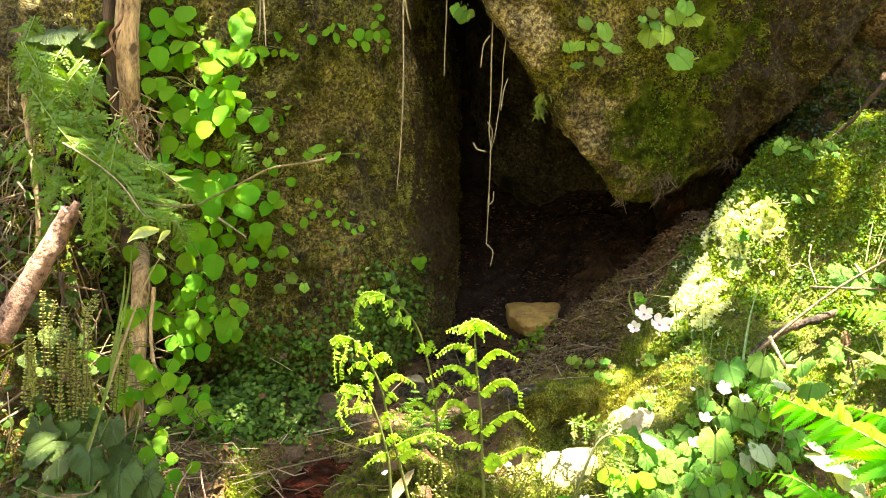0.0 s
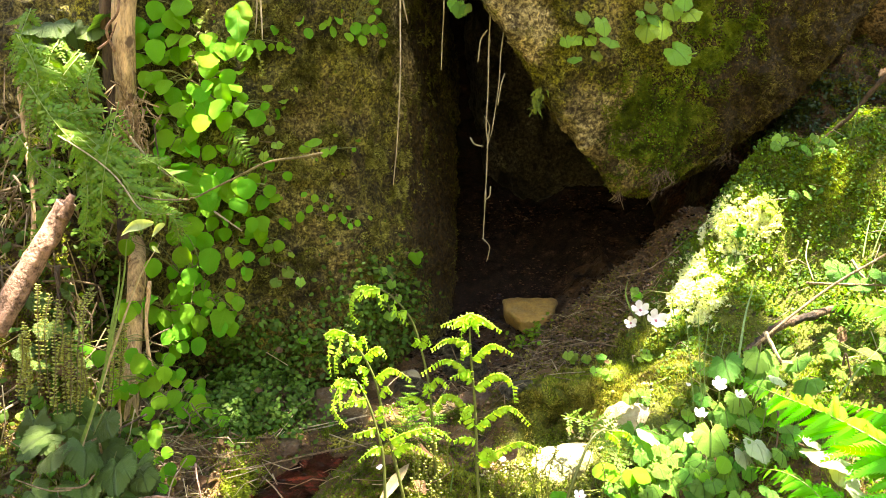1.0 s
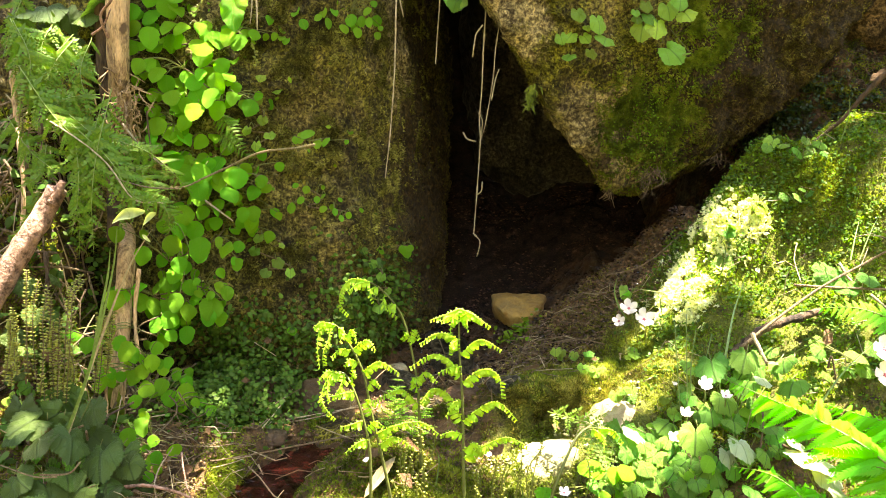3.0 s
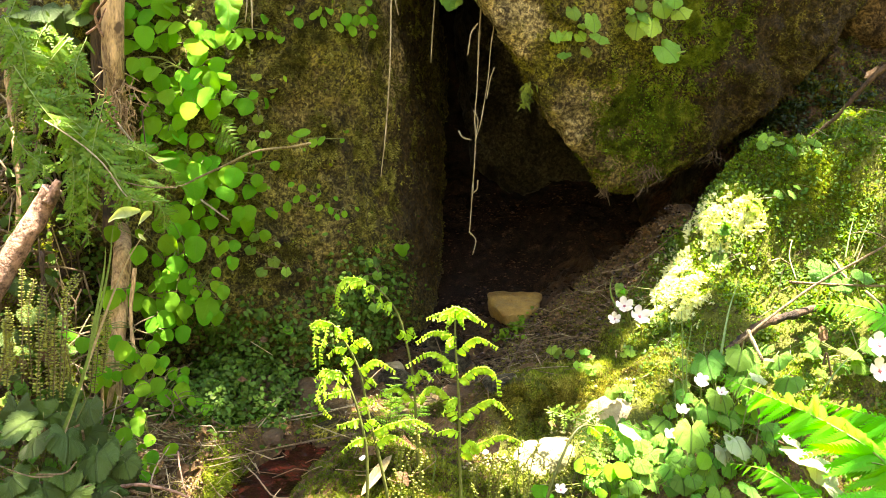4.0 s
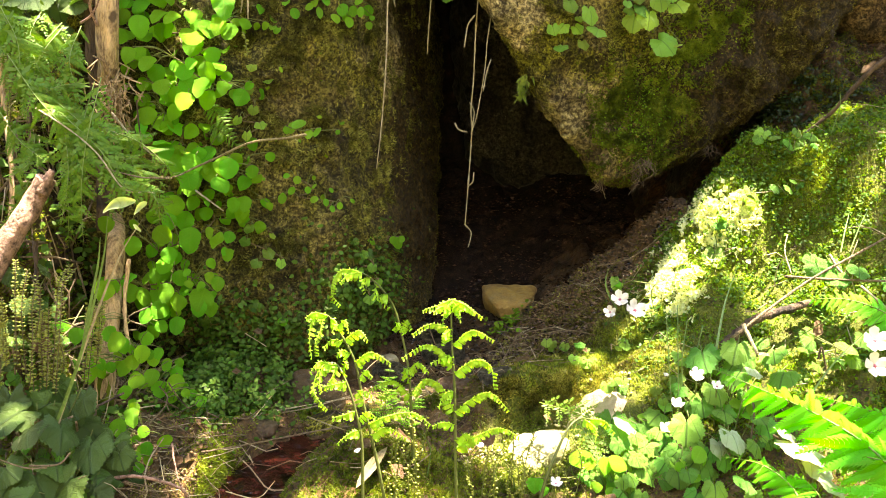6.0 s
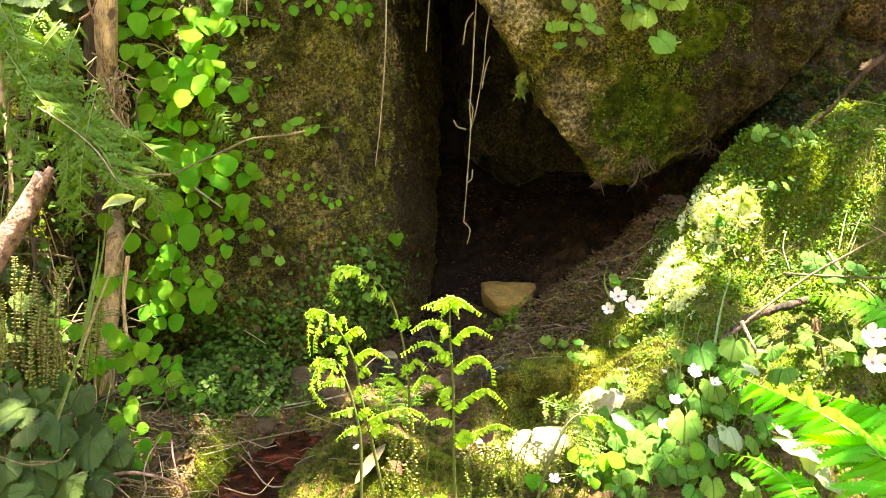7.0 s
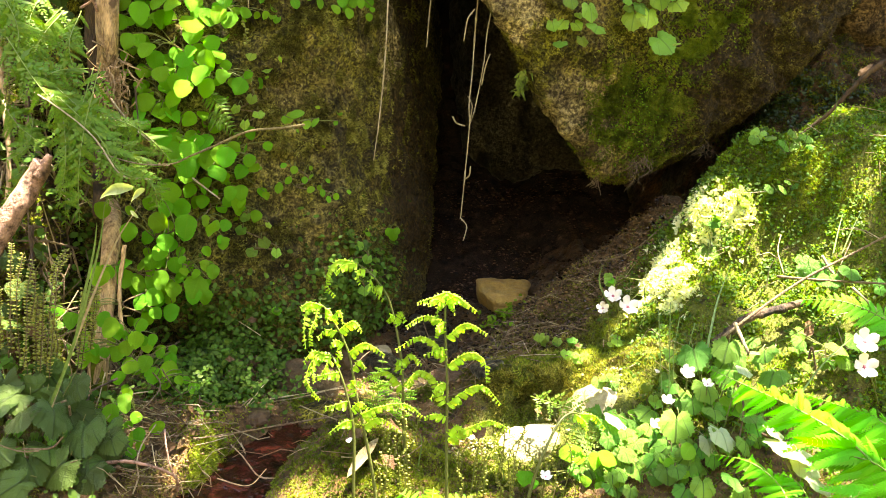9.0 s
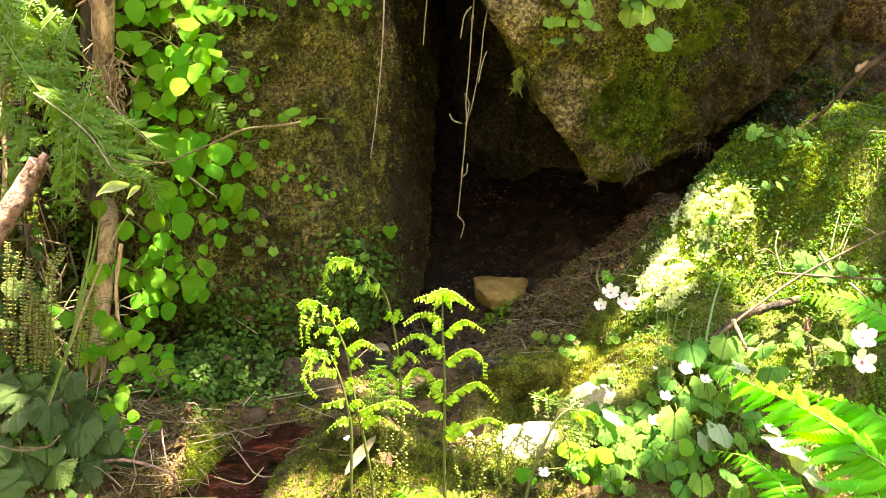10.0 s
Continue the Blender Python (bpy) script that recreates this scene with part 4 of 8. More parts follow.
leafy("creeper", DULL, "creeper", [(-0.354, 1.93, 0.709, 0.02), (-0.316, 1.93, 0.656, 0.026), (-0.337, 1.93, 0.637, 0.022), (-0.287, 1.94, 0.638, 0.018), (-0.364, 1.92, 0.679, 0.022), (-0.31, 1.94, 0.692, 0.016)], ROCK_LEAVES, M_STALK, 62, group="dull creepers", spread=0.5)
leafy("creeper", DULL, "creeper", [(-0.114, 2.0, 0.652, 0.02), (-0.094, 2.0, 0.627, 0.022), (-0.127, 2.0, 0.619, 0.024), (-0.08, 2.02, 0.592, 0.02), (-0.11, 2.0, 0.581, 0.022), (-0.142, 1.99, 0.594, 0.02), (-0.096, 2.0, 0.556, 0.024)], ROCK_LEAVES, M_STALK, 63, group="dull creepers", spread=0.5)
leafy("clover", "clover with three green leaflets beside the vine", "plant", [(-0.384, 1.9, 0.763, 0.03), (-0.361, 1.9, 0.767, 0.03), (-0.37, 1.9, 0.74, 0.03)], VINE_LEAVES, M_STALK, 64, root=(-0.374, 1.92, 0.751), normal=(0, -1, 0.3), spread=0.2)
ROCK_PLANT = "heart-leaved plant rooted on the overhanging rock"
leafy("rock_plant", ROCK_PLANT, "plant", [
    (0.295, 1.97, 1.221, 0.0318), (0.338, 1.97, 1.206, 0.0367), (0.284, 1.97, 1.176, 0.0318), (0.262, 1.97, 1.169, 0.0245), (0.316, 1.97, 1.173, 0.0269), (0.356, 1.97, 1.172, 0.0416), (0.283, 1.97, 1.133, 0.0269), (0.329, 1.97, 1.141, 0.0269), (0.318, 1.97, 1.196, 0.0171)],
    ROCK_LEAVES, M_STALK, 31, root=(0.334, 2.07, 1.196), group="rock plants")
leafy("rock_plant", ROCK_PLANT, "plant", [
    (0.418, 1.99, 1.233, 0.0185), (0.425, 1.99, 1.22, 0.021), (0.437, 1.99, 1.2, 0.0445), (0.453, 1.99, 1.226, 0.0321), (0.469, 1.99, 1.21, 0.0396), (0.49, 1.99, 1.243, 0.042), (0.531, 1.99, 1.237, 0.0445), (0.505, 1.99, 1.158, 0.0494), (0.535, 1.99, 1.153, 0.0185),
    (0.444, 1.99, 1.25, 0.0272), (0.51, 1.99, 1.263, 0.0346)], ROCK_LEAVES, M_STALK, 32, root=(0.488, 2.1, 1.245), group="rock plants")
leafy("hanging_leaves", "grey-green leaves hanging over the cleft", "plant", [(0.035, 2, 1.229, 0.0323), (0.028, 2, 1.243, 0.0298), (0.044, 2, 1.239, 0.0298)], ROCK_LEAVES, M_STALK, 33)
leafy("hanging_leaves", "long drooping leaves above the vine", "plant", [(-0.417, 1.9, 1.177, 0.0521), (-0.428, 1.91, 1.186, 0.0476), (-0.408, 1.9, 1.197, 0.0473)], YOUNG_LEAVES[1:], M_STALK, 34)

DARK = "low plant with broad dark glossy toothed leaves"
UPWARD = dict(normal=(0.05, -0.7, 0.8), tip=(0, -0.7, -0.5), spread=0.55)
leafy("dark_plant", DARK, "plant", [
    (-0.671, 1.5, 0.426, 0.0626), (-0.586, 1.48, 0.409, 0.0656), (-0.585, 1.56, 0.434, 0.0551), (-0.703, 1.55, 0.436, 0.0548), (-0.638, 1.47, 0.41, 0.0559), (-0.643, 1.58, 0.445, 0.0498), (-0.687, 1.48, 0.409, 0.0525), (-0.64, 1.52, 0.428, 0.0519), (-0.594, 1.53, 0.422, 0.0483)],
    DARK_LEAVES, M_STALK, 41, filler=0.25, root=(-0.672, 1.6, 0.274), group="dark plants", **UPWARD)
leafy("dark_plant", DARK, "plant", [
    (-0.544, 1.5, 0.373, 0.0721), (-0.51, 1.5, 0.354, 0.0626), (-0.593, 1.46, 0.354, 0.0555), (-0.614, 1.44, 0.337, 0.0548), (-0.665, 1.45, 0.348, 0.0552), (-0.562, 1.44, 0.335, 0.0585), (-0.508, 1.48, 0.326, 0.0525), (-0.658, 1.42, 0.324, 0.0487), (-0.524, 1.44, 0.317, 0.0548), (-0.475, 1.5, 0.306, 0.0379), (-0.612, 1.4, 0.32, 0.0445), (-0.578, 1.54, 0.388, 0.0486)],
    DARK_LEAVES, M_STALK, 42, filler=0.25, root=(-0.605, 1.56, 0.25), group="dark plants", **UPWARD)
leafy("dark_plant", "single dark leaves on the earth slope", "plant", [
    (-0.734, 1.6, 0.482, 0.0403), (-0.728, 1.68, 0.582, 0.0464), (-0.764, 1.7, 0.625, 0.0512), (-0.717, 1.72, 0.557, 0.0388), (-0.767, 1.66, 0.535, 0.0417), (-0.713, 1.74, 0.631, 0.0283), (-0.736, 1.66, 0.515, 0.0313)],
    DARK_LEAVES, M_STALK, 43, root=(-0.763, 1.74, 0.521), group="dark plants", **UPWARD)
leafy("dark_plant", "glossy grey-green leaves at the top of the slope", "plant", [
    (-0.789, 1.9, 1.157, 0.071), (-0.723, 1.92, 1.154, 0.0598), (-0.755, 1.9, 1.103, 0.0473), (-0.75, 1.9, 1.143, 0.0473), (-0.812, 1.9, 1.122, 0.0473), (-0.7, 1.92, 1.17, 0.0478), (-0.84, 1.9, 1.149, 0.0473)],
    DARK_LEAVES, M_STALK, 44, root=(-0.782, 1.97, 1.141), group="dark plants", **UPWARD)

PALM = "toothed heart-leaved plant on the sunny bank"
leafy("toothed_plant", PALM, "plant", [
    (0.382, 1.5, 0.457, 0.0513), (0.444, 1.5, 0.484, 0.0420), (0.413, 1.44, 0.45, 0.0359), (0.447, 1.44, 0.452, 0.0299), (0.407, 1.4, 0.418, 0.0380), (0.367, 1.38, 0.395, 0.0288), (0.377, 1.42, 0.433, 0.0281), (0.441, 1.4, 0.412, 0.0321)],
    PALM_LEAVES, M_STALK, 51, filler=0.9, root=(0.43, 1.5, 0.36), group="toothed plants", normal=(0.1, -0.7, 0.85), tip=(0, -0.8, -0.5))
leafy("toothed_plant", PALM, "plant", [
    (0.471, 1.42, 0.493, 0.0517), (0.476, 1.42, 0.451, 0.0267), (0.489, 1.38, 0.442, 0.0461), (0.448, 1.38, 0.426, 0.0389), (0.497, 1.34, 0.425, 0.0336), (0.543, 1.42, 0.487, 0.0458), (0.536, 1.3, 0.447, 0.0368), (0.575, 1.34, 0.461, 0.0308), (0.471, 1.34, 0.41, 0.0308), (0.532, 1.4, 0.446, 0.0321), (0.58, 1.4, 0.478, 0.0292)],
    PALM_LEAVES, M_STALK, 52, filler=0.9, root=(0.531, 1.46, 0.351), group="toothed plants", normal=(0.1, -0.65, 0.9), tip=(0, -0.8, -0.5))
leafy("toothed_plant", PALM, "plant", [
    (0.526, 1.56, 0.584, 0.0565), (0.497, 1.58, 0.569, 0.0359), (0.6, 1.55, 0.583, 0.0449), (0.535, 1.5, 0.54, 0.0498), (0.51, 1.48, 0.515, 0.0353), (0.577, 1.52, 0.567, 0.0362), (0.655, 1.5, 0.571, 0.0467), (0.48, 1.52, 0.531, 0.0299), (0.499, 1.5, 0.507, 0.0265), (0.551, 1.48, 0.503, 0.0307), (0.638, 1.54, 0.582, 0.0319), (0.646, 1.6, 0.603, 0.0248)],
    PALM_LEAVES, M_STALK, 53, filler=0.9, root=(0.564, 1.54, 0.457), group="toothed plants", normal=(0.15, -0.6, 0.9), tip=(-0.2, -0.8, -0.4))
leafy("toothed_plant", "wet toothed leaves with sun shine painted pale", "plant", [
    (0.613, 1.3, 0.513, 0.0665), (0.638, 1.28, 0.49, 0.0492), (0.65, 1.26, 0.471, 0.0404), (0.597, 1.32, 0.527, 0.0337)], SHINE_LEAVES, M_STALK, 54, root=(0.673, 1.36, 0.402), group="toothed plants", normal=(0.4, -0.2, 1), tip=(0.4, -0.8, -0.3), spread=0.1)
leafy("toothed_plant", "veined leaves on the mossy bank", "plant", [
    (0.76, 1.66, 0.739, 0.0459), (0.791, 1.64, 0.726, 0.0474), (0.826, 1.64, 0.744, 0.0433), (0.759, 1.7, 0.751, 0.0277), (0.789, 1.68, 0.745, 0.0358)], PALM_LEAVES, M_STALK, 55, root=(0.819, 1.7, 0.705), group="toothed plants", normal=(0.1, -0.8, 0.8), tip=(0, -0.8, -0.5))
leafy("toothed_plant", "veined leaves by the root on the bank", "plant", [
    (0.752, 1.5, 0.633, 0.0398), (0.788, 1.5, 0.645, 0.0398), (0.766, 1.48, 0.611, 0.0281), (0.732, 1.58, 0.613, 0.0259), (0.728, 1.6, 0.624, 0.0242), (0.725, 1.54, 0.582, 0.0194)], PALM_LEAVES, M_STALK, 56, root=(0.792, 1.56, 0.6), group="toothed plants", normal=(0.1, -0.8, 0.8), tip=(0, -0.8, -0.5))
leafy("toothed_plant", "leaves at the rim of the mossy bank", "plant", [
    (0.584, 1.82, 0.637, 0.0477), (0.625, 1.86, 0.724, 0.0418), (0.62, 1.84, 0.666, 0.0321), (0.429, 1.88, 0.648, 0.0305), (0.881, 1.82, 0.861, 0.0341), (0.859, 1.8, 0.827, 0.027)], PALM_LEAVES, M_STALK, 57, root=(0.625, 1.88, 0.641), group="toothed plants", normal=(0.1, -0.8, 0.7), tip=(0, -0.7, -0.7))
leafy("toothed_plant", "pair of small leaves by the crevice", "plant", [(0.741, 1.97, 0.979, 0.0294), (0.76, 1.97, 0.973, 0.0245), (0.724, 1.97, 0.966, 0.0196)], ROCK_LEAVES, M_STALK, 59, root=(0.75, 1.98, 0.952), group="toothed plants")
leafy("small_plant", "small bright round-leaved plant by the sunlit stone", "plant", [
    (0.3, 1.46, 0.421, 0.0333), (0.313, 1.44, 0.416, 0.0256), (0.336, 1.42, 0.423, 0.0252), (0.221, 1.4, 0.383, 0.0303), (0.319, 1.4, 0.394, 0.0196), (0.358, 1.42, 0.43, 0.0271), (0.233, 1.38, 0.381, 0.0228)], VINE_LEAVES, M_STALK, 58, root=(0.319, 1.5, 0.365), normal=(0, -0.6, 0.9), tip=(0, -0.9, -0.4))


leafy("toothed_plant", "leaves with painted pale shine among the green ones", "plant", [(0.542, 1.41, 0.487, 0.0502), (0.525, 1.4, 0.466, 0.0356), (0.599, 1.5, 0.576, 0.0323), (0.385, 1.51, 0.467, 0.042)],
      SHINE_LEAVES, M_STALK, 60, root=(0.554, 1.46, 0.414), group="toothed plants", normal=(0.3, -0.4, 1), tip=(0.1, -0.8, -0.4), spread=0.15)
for i in range(26):
    rng = random.Random(900 + i)
    x, y = (rng.uniform(0.32, 1.0), rng.uniform(1.34, 1.95)) if i < 18 else (rng.uniform(-0.95, -0.6), rng.uniform(1.5, 1.95))
    foot = Vector((x, y, floor_at(x, y)))
    spread_leaves = []
    for k in range(rng.randint(3, 6)):
        t = rng.uniform(0, 6.28)
        r = rng.uniform(0.008, 0.028)
        spread_leaves.append((x + math.cos(t) * r, y - abs(math.sin(t)) * r, foot.z + rng.uniform(0.012, 0.04), rng.uniform(0.012, 0.026)))
    leafy("small_plant", "small toothed-leaved seedling in the moss" if i < 18 else "small dark seedling on the earth slope", "plant", spread_leaves, PALM_LEAVES if i % 3 else ROCK_LEAVES, M_STALK, 920 + i, root=foot, group="seedlings", normal=(0.05, -0.6, 0.8), tip=(0, -0.8, -0.4), spread=0.4)

for i in range(22):
    rng = random.Random(1500 + i)
    x, y = rng.uniform(0.34, 0.64), rng.uniform(1.37, 1.56)
    foot = Vector((x, y, floor_at(x, y)))
    tuft_leaves = []
    for k in range(rng.randint(4, 8)):
        t = rng.uniform(0, 6.28)
        r = rng.uniform(0.006, 0.034)
        tuft_leaves.append((x + math.cos(t) * r, y - abs(math.sin(t)) * r, foot.z + rng.uniform(0.01, 0.045), rng.uniform(0.014, 0.03)))
    leafy("small_plant", "low young leaves on the foot of the bank", "plant", tuft_leaves, ROUND_LEAVES if i % 3 == 0 else PALM_LEAVES, M_STALK, 1530 + i, root=foot, group="seedlings", normal=(0.05, -0.6, 0.8), tip=(0, -0.8, -0.4), spread=0.45)


# ---- ferns ----
def pinna_shape(lobes, width, sharp, double=False):
    """A fern pinna along +y, 1 long, cut into lobes; double: each lobe stands apart as a leaflet."""
    verts, faces = [], []
    rng = random.Random(lobes * 100 + int(width * 1000))
    for i in range(lobes):
        v = i / lobes
        w = width * min(1, 0.75 + v * 2) * (1 - v) ** 0.6 if not double else width * (1 - v) ** 0.8 * rng.uniform(0.55, 1.25)
        d = 1 / lobes
        for s in (-1, 1):
            k = len(verts)
            if double:
                j = rng.uniform(-0.5, 0.7) * d
                h = rng.uniform(-0.5, 0.2) * w
                verts += [(0, v + 0.15 * d, -0.2 * v * v), (s * w * 0.5, v - 0.25 * d + j * 0.5, -0.012 - 0.2 * v * v + h * 0.5), (s * w, v + 0.5 * d + j, -0.2 * v * v + h), (s * w * 0.5, v + 0.7 * d + j, 0.012 - 0.2 * v * v + h * 0.4)]
                faces.append((k, k + 1, k + 2, k + 3) if s > 0 else (k + 3, k + 2, k + 1, k))
            else:
                g = -0.22 * v * v
                verts += [(0, v, g), (0, v + d, g - 0.44 * v * d), (s * w * 0.42, v + d * 1.02, g - 0.1 * w), (s * w, v + d * (0.5 + sharp), g - 0.35 * w), (s * w * 0.62, v + 0.25 * d, g - 0.05 * w)]
                faces.append((k, k + 4, k + 3, k + 2, k + 1) if s > 0 else (k + 1, k + 2, k + 3, k + 4, k))
    return verts, faces


FERN_PINNA = mesh_of("pinna", pinna_shape(13, 0.19, 1.25), M_FERN)
LACY_PINNA = mesh_of("pinna", pinna_shape(10, 0.17, 0.9), M_FERN_DARK)
LACY_BRIGHT = mesh_of("pinna", pinna_shape(8, 0.24, 0.4, True), M_FERN_MID)
LACY_OTHER = mesh_of("pinna", pinna_shape(9, 0.3, 0.2, True), M_FERN_DARK)


def frond(parent, points, longest, pairs, me, stem, normal, seed, angle=62, sag=0.15, shape=0.7, name="frond", radius=0.0015, wild=0.0):
    """A pinnate frond: its midrib is the part, its pinnae are pieces under it."""
    rng = random.Random(seed)
    path = spline(points, 8)
    n = len(path)
    rib = part(name, tube(path, [radius * (1 - 0.75 * i / n) for i in range(n)], 5), stem, parent)
    up = Vector(normal).normalized()
    for i in range(pairs):
        t = 0.06 + 0.92 * i / pairs
        f = t * (n - 1)
        a = int(f)
        here = path[a].lerp(path[min(a + 1, n - 1)], f - a)
        way = (path[min(a + 1, n - 1)] - path[max(a - 1, 0)]).normalized()
        side = way.cross(up).normalized()
        size = longest * min(1, 0.55 + 2.2 * t) * (1 - t) ** shape + 0.004
        for s in (-1, 1):
            if rng.random() < wild * 0.35:
                continue
            b = radians(angle + rng.gauss(0, 4 + 16 * wild))
            out = way * math.cos(b) + side * s * math.sin(b) - up * sag * rng.uniform(0.3, 1.6) + Vector((0, 0, -1)) * wild * rng.uniform(0, 0.9)
            leaf_up = up + Vector((rng.gauss(0, 0.12 + wild * 0.4), rng.gauss(0, 0.12 + wild * 0.3), rng.gauss(0, 0.12 + wild * 0.4)))
            add_leaf(me if wild < 0.5 or rng.random() < 0.5 else LACY_OTHER, rib, facing(here, out, leaf_up, size * rng.uniform(0.9 - 0.35 * wild, 1.08)), "pinna")
    return rib


fern = thing("fern", "bright yellow-green fern with feathered fronds in sun", "fern", "ferns")
NEAR = (0.05, -0.8, 0.62)
frond(fern, [(0.666, 1.08, 0.547), (0.627, 1.14, 0.581), (0.578, 1.2, 0.601), (0.527, 1.27, 0.61), (0.47, 1.33, 0.622)], 0.1, 36, FERN_PINNA, M_FIDDLE_STEM, NEAR, 1, radius=0.0018, wild=0.42, sag=0.3, shape=0.85)
frond(fern, [(0.724, 1.14, 0.574), (0.694, 1.2, 0.597), (0.663, 1.26, 0.595), (0.627, 1.32, 0.593)], 0.075, 22, FERN_PINNA, M_FIDDLE_STEM, NEAR, 2, radius=0.0018, wild=0.42, sag=0.3, shape=0.85)
frond(fern, [(0.567, 1.15, 0.469), (0.559, 1.2, 0.49), (0.529, 1.24, 0.503), (0.49, 1.3, 0.49)], 0.055, 20, FERN_PINNA, M_FIDDLE_STEM, NEAR, 3, radius=0.0018, wild=0.42, sag=0.3, shape=0.85)
frond(fern, [(0.656, 1.06, 0.492), (0.645, 1.1, 0.545), (0.634, 1.15, 0.565), (0.623, 1.2, 0.571)], 0.08, 22, FERN_PINNA, M_FIDDLE_STEM, NEAR, 4, radius=0.0018, wild=0.42, sag=0.3, shape=0.85)
frond(fern, [(0.593, 1.1, 0.469), (0.588, 1.15, 0.487), (0.583, 1.2, 0.496), (0.561, 1.25, 0.487)], 0.06, 14, FERN_PINNA, M_FIDDLE_STEM, NEAR, 41, radius=0.0018, wild=0.42, sag=0.3, shape=0.85)
frond(fern, [(0.744, 1.2, 0.544), (0.694, 1.24, 0.557), (0.642, 1.28, 0.557), (0.597, 1.33, 0.546)], 0.07, 24, FERN_PINNA, M_FIDDLE_STEM, NEAR, 42, radius=0.0015, wild=0.42, sag=0.35, shape=0.85)
frond(fern, [(0.688, 1.06, 0.533), (0.65, 1.1, 0.565), (0.614, 1.14, 0.56), (0.587, 1.18, 0.534)], 0.066, 22, FERN_PINNA, M_FIDDLE_STEM, NEAR, 43, radius=0.0015, wild=0.42, sag=0.35, shape=0.85)
fern = thing("fern", "small bright fern reaching over the bank", "fern", "ferns")
frond(fern, [(0.889, 1.46, 0.642), (0.835, 1.5, 0.684), (0.771, 1.54, 0.703), (0.707, 1.58, 0.691)], 0.055, 18, FERN_PINNA, M_FIDDLE_STEM, (0, -0.7, 0.75), 5)
fern = thing("fern", "fresh fern fronds below the mossy mound", "fern", "ferns")
frond(fern, [(0.063, 1.16, 0.357), (0.05, 1.2, 0.388), (0.033, 1.24, 0.4), (0.007, 1.28, 0.399)], 0.05, 11, FERN_PINNA, M_FIDDLE_STEM, NEAR, 6)
frond(fern, [(0.063, 1.16, 0.357), (0.074, 1.2, 0.389), (0.096, 1.24, 0.398), (0.133, 1.28, 0.396)], 0.05, 11, FERN_PINNA, M_FIDDLE_STEM, NEAR, 7)
frond(fern, [(0.063, 1.16, 0.357), (0.06, 1.2, 0.389), (0.06, 1.24, 0.405), (0.062, 1.28, 0.41)], 0.045, 10, FERN_PINNA, M_FIDDLE_STEM, NEAR, 8)

lacy = thing("lacy_fern", "soft dull green fern drooping over the earth slope", "fern", "ferns")
WALL = (0.1, -0.9, 0.4)
FRONDS_A1 = [
    ([(-0.604, 1.72, 1.007), (-0.61, 1.66, 0.893), (-0.609, 1.63, 0.803), (-0.601, 1.62, 0.706)], 0.075),
    ([(-0.673, 1.72, 0.919), (-0.643, 1.66, 0.829), (-0.649, 1.64, 0.735)], 0.06),
    ([(-0.694, 1.72, 0.949), (-0.589, 1.66, 0.879), (-0.53, 1.62, 0.818), (-0.459, 1.6, 0.812)], 0.085),
    ([(-0.794, 1.76, 1.039), (-0.712, 1.7, 0.959), (-0.648, 1.68, 0.906)], 0.08),
    ([(-0.605, 1.74, 0.911), (-0.519, 1.7, 0.888), (-0.439, 1.68, 0.823)], 0.06),
    ([(-0.539, 1.7, 0.826), (-0.482, 1.66, 0.791), (-0.476, 1.66, 0.742)], 0.045)]
FRONDS_A2 = [
    ([(-0.821, 1.8, 1.125), (-0.772, 1.76, 1.051), (-0.77, 1.74, 0.944)], 0.07),
    ([(-0.653, 1.8, 0.994), (-0.701, 1.74, 0.98), (-0.757, 1.72, 0.919)], 0.07),
    ([(-0.741, 1.76, 0.892), (-0.737, 1.72, 0.84), (-0.771, 1.7, 0.808)], 0.06),
    ([(-0.724, 1.86, 1.102), (-0.745, 1.8, 1.043), (-0.76, 1.78, 0.977)], 0.07),
    ([(-0.576, 1.7, 0.872), (-0.553, 1.66, 0.824), (-0.562, 1.64, 0.752)], 0.05),
    ([(-0.69, 1.86, 1.104), (-0.691, 1.8, 1.035), (-0.655, 1.76, 0.951)], 0.06)]
FRONDS_A3 = [
    ([(-0.765, 1.88, 1.146), (-0.775, 1.82, 1.075), (-0.738, 1.78, 1)], 0.06),
    ([(-0.825, 1.78, 0.941), (-0.766, 1.74, 0.881), (-0.697, 1.7, 0.844)], 0.06),
    ([(-0.745, 1.74, 0.806), (-0.759, 1.72, 0.753), (-0.783, 1.7, 0.711)], 0.05),
    ([(-0.84, 1.9, 1.188), (-0.846, 1.86, 1.128), (-0.852, 1.82, 1.049)], 0.06)]
for i, (pts, size) in enumerate(FRONDS_A1 + FRONDS_A2 + FRONDS_A3):
    frond(lacy, pts, size, 17, LACY_PINNA, M_FIDDLE_STEM, WALL, 60 + i, angle=66, sag=0.35, shape=0.6, radius=0.0011, wild=0.6)
    if i < 6 or i % 3 == 0:
        rng = random.Random(160 + i)
        shift = Vector((rng.uniform(-0.03, 0.03), 0.03, rng.uniform(-0.03, 0.03)))
        frond(lacy, [Vector(q) + shift * (1 + 0.4 * k) for k, q in enumerate(pts)], size, 15, LACY_PINNA, M_FIDDLE_STEM, WALL, 90 + i, angle=60, sag=0.3, shape=0.6, radius=0.0011, wild=0.6)
lacy = thing("lacy_fern", "little fern hanging between the vine leaves", "fern", "ferns")
frond(lacy, [(-0.453, 1.93, 0.966), (-0.418, 1.91, 0.937), (-0.385, 1.91, 0.892)], 0.03, 11, LACY_PINNA, M_FERN_DARK, WALL, 80, radius=0.0008)
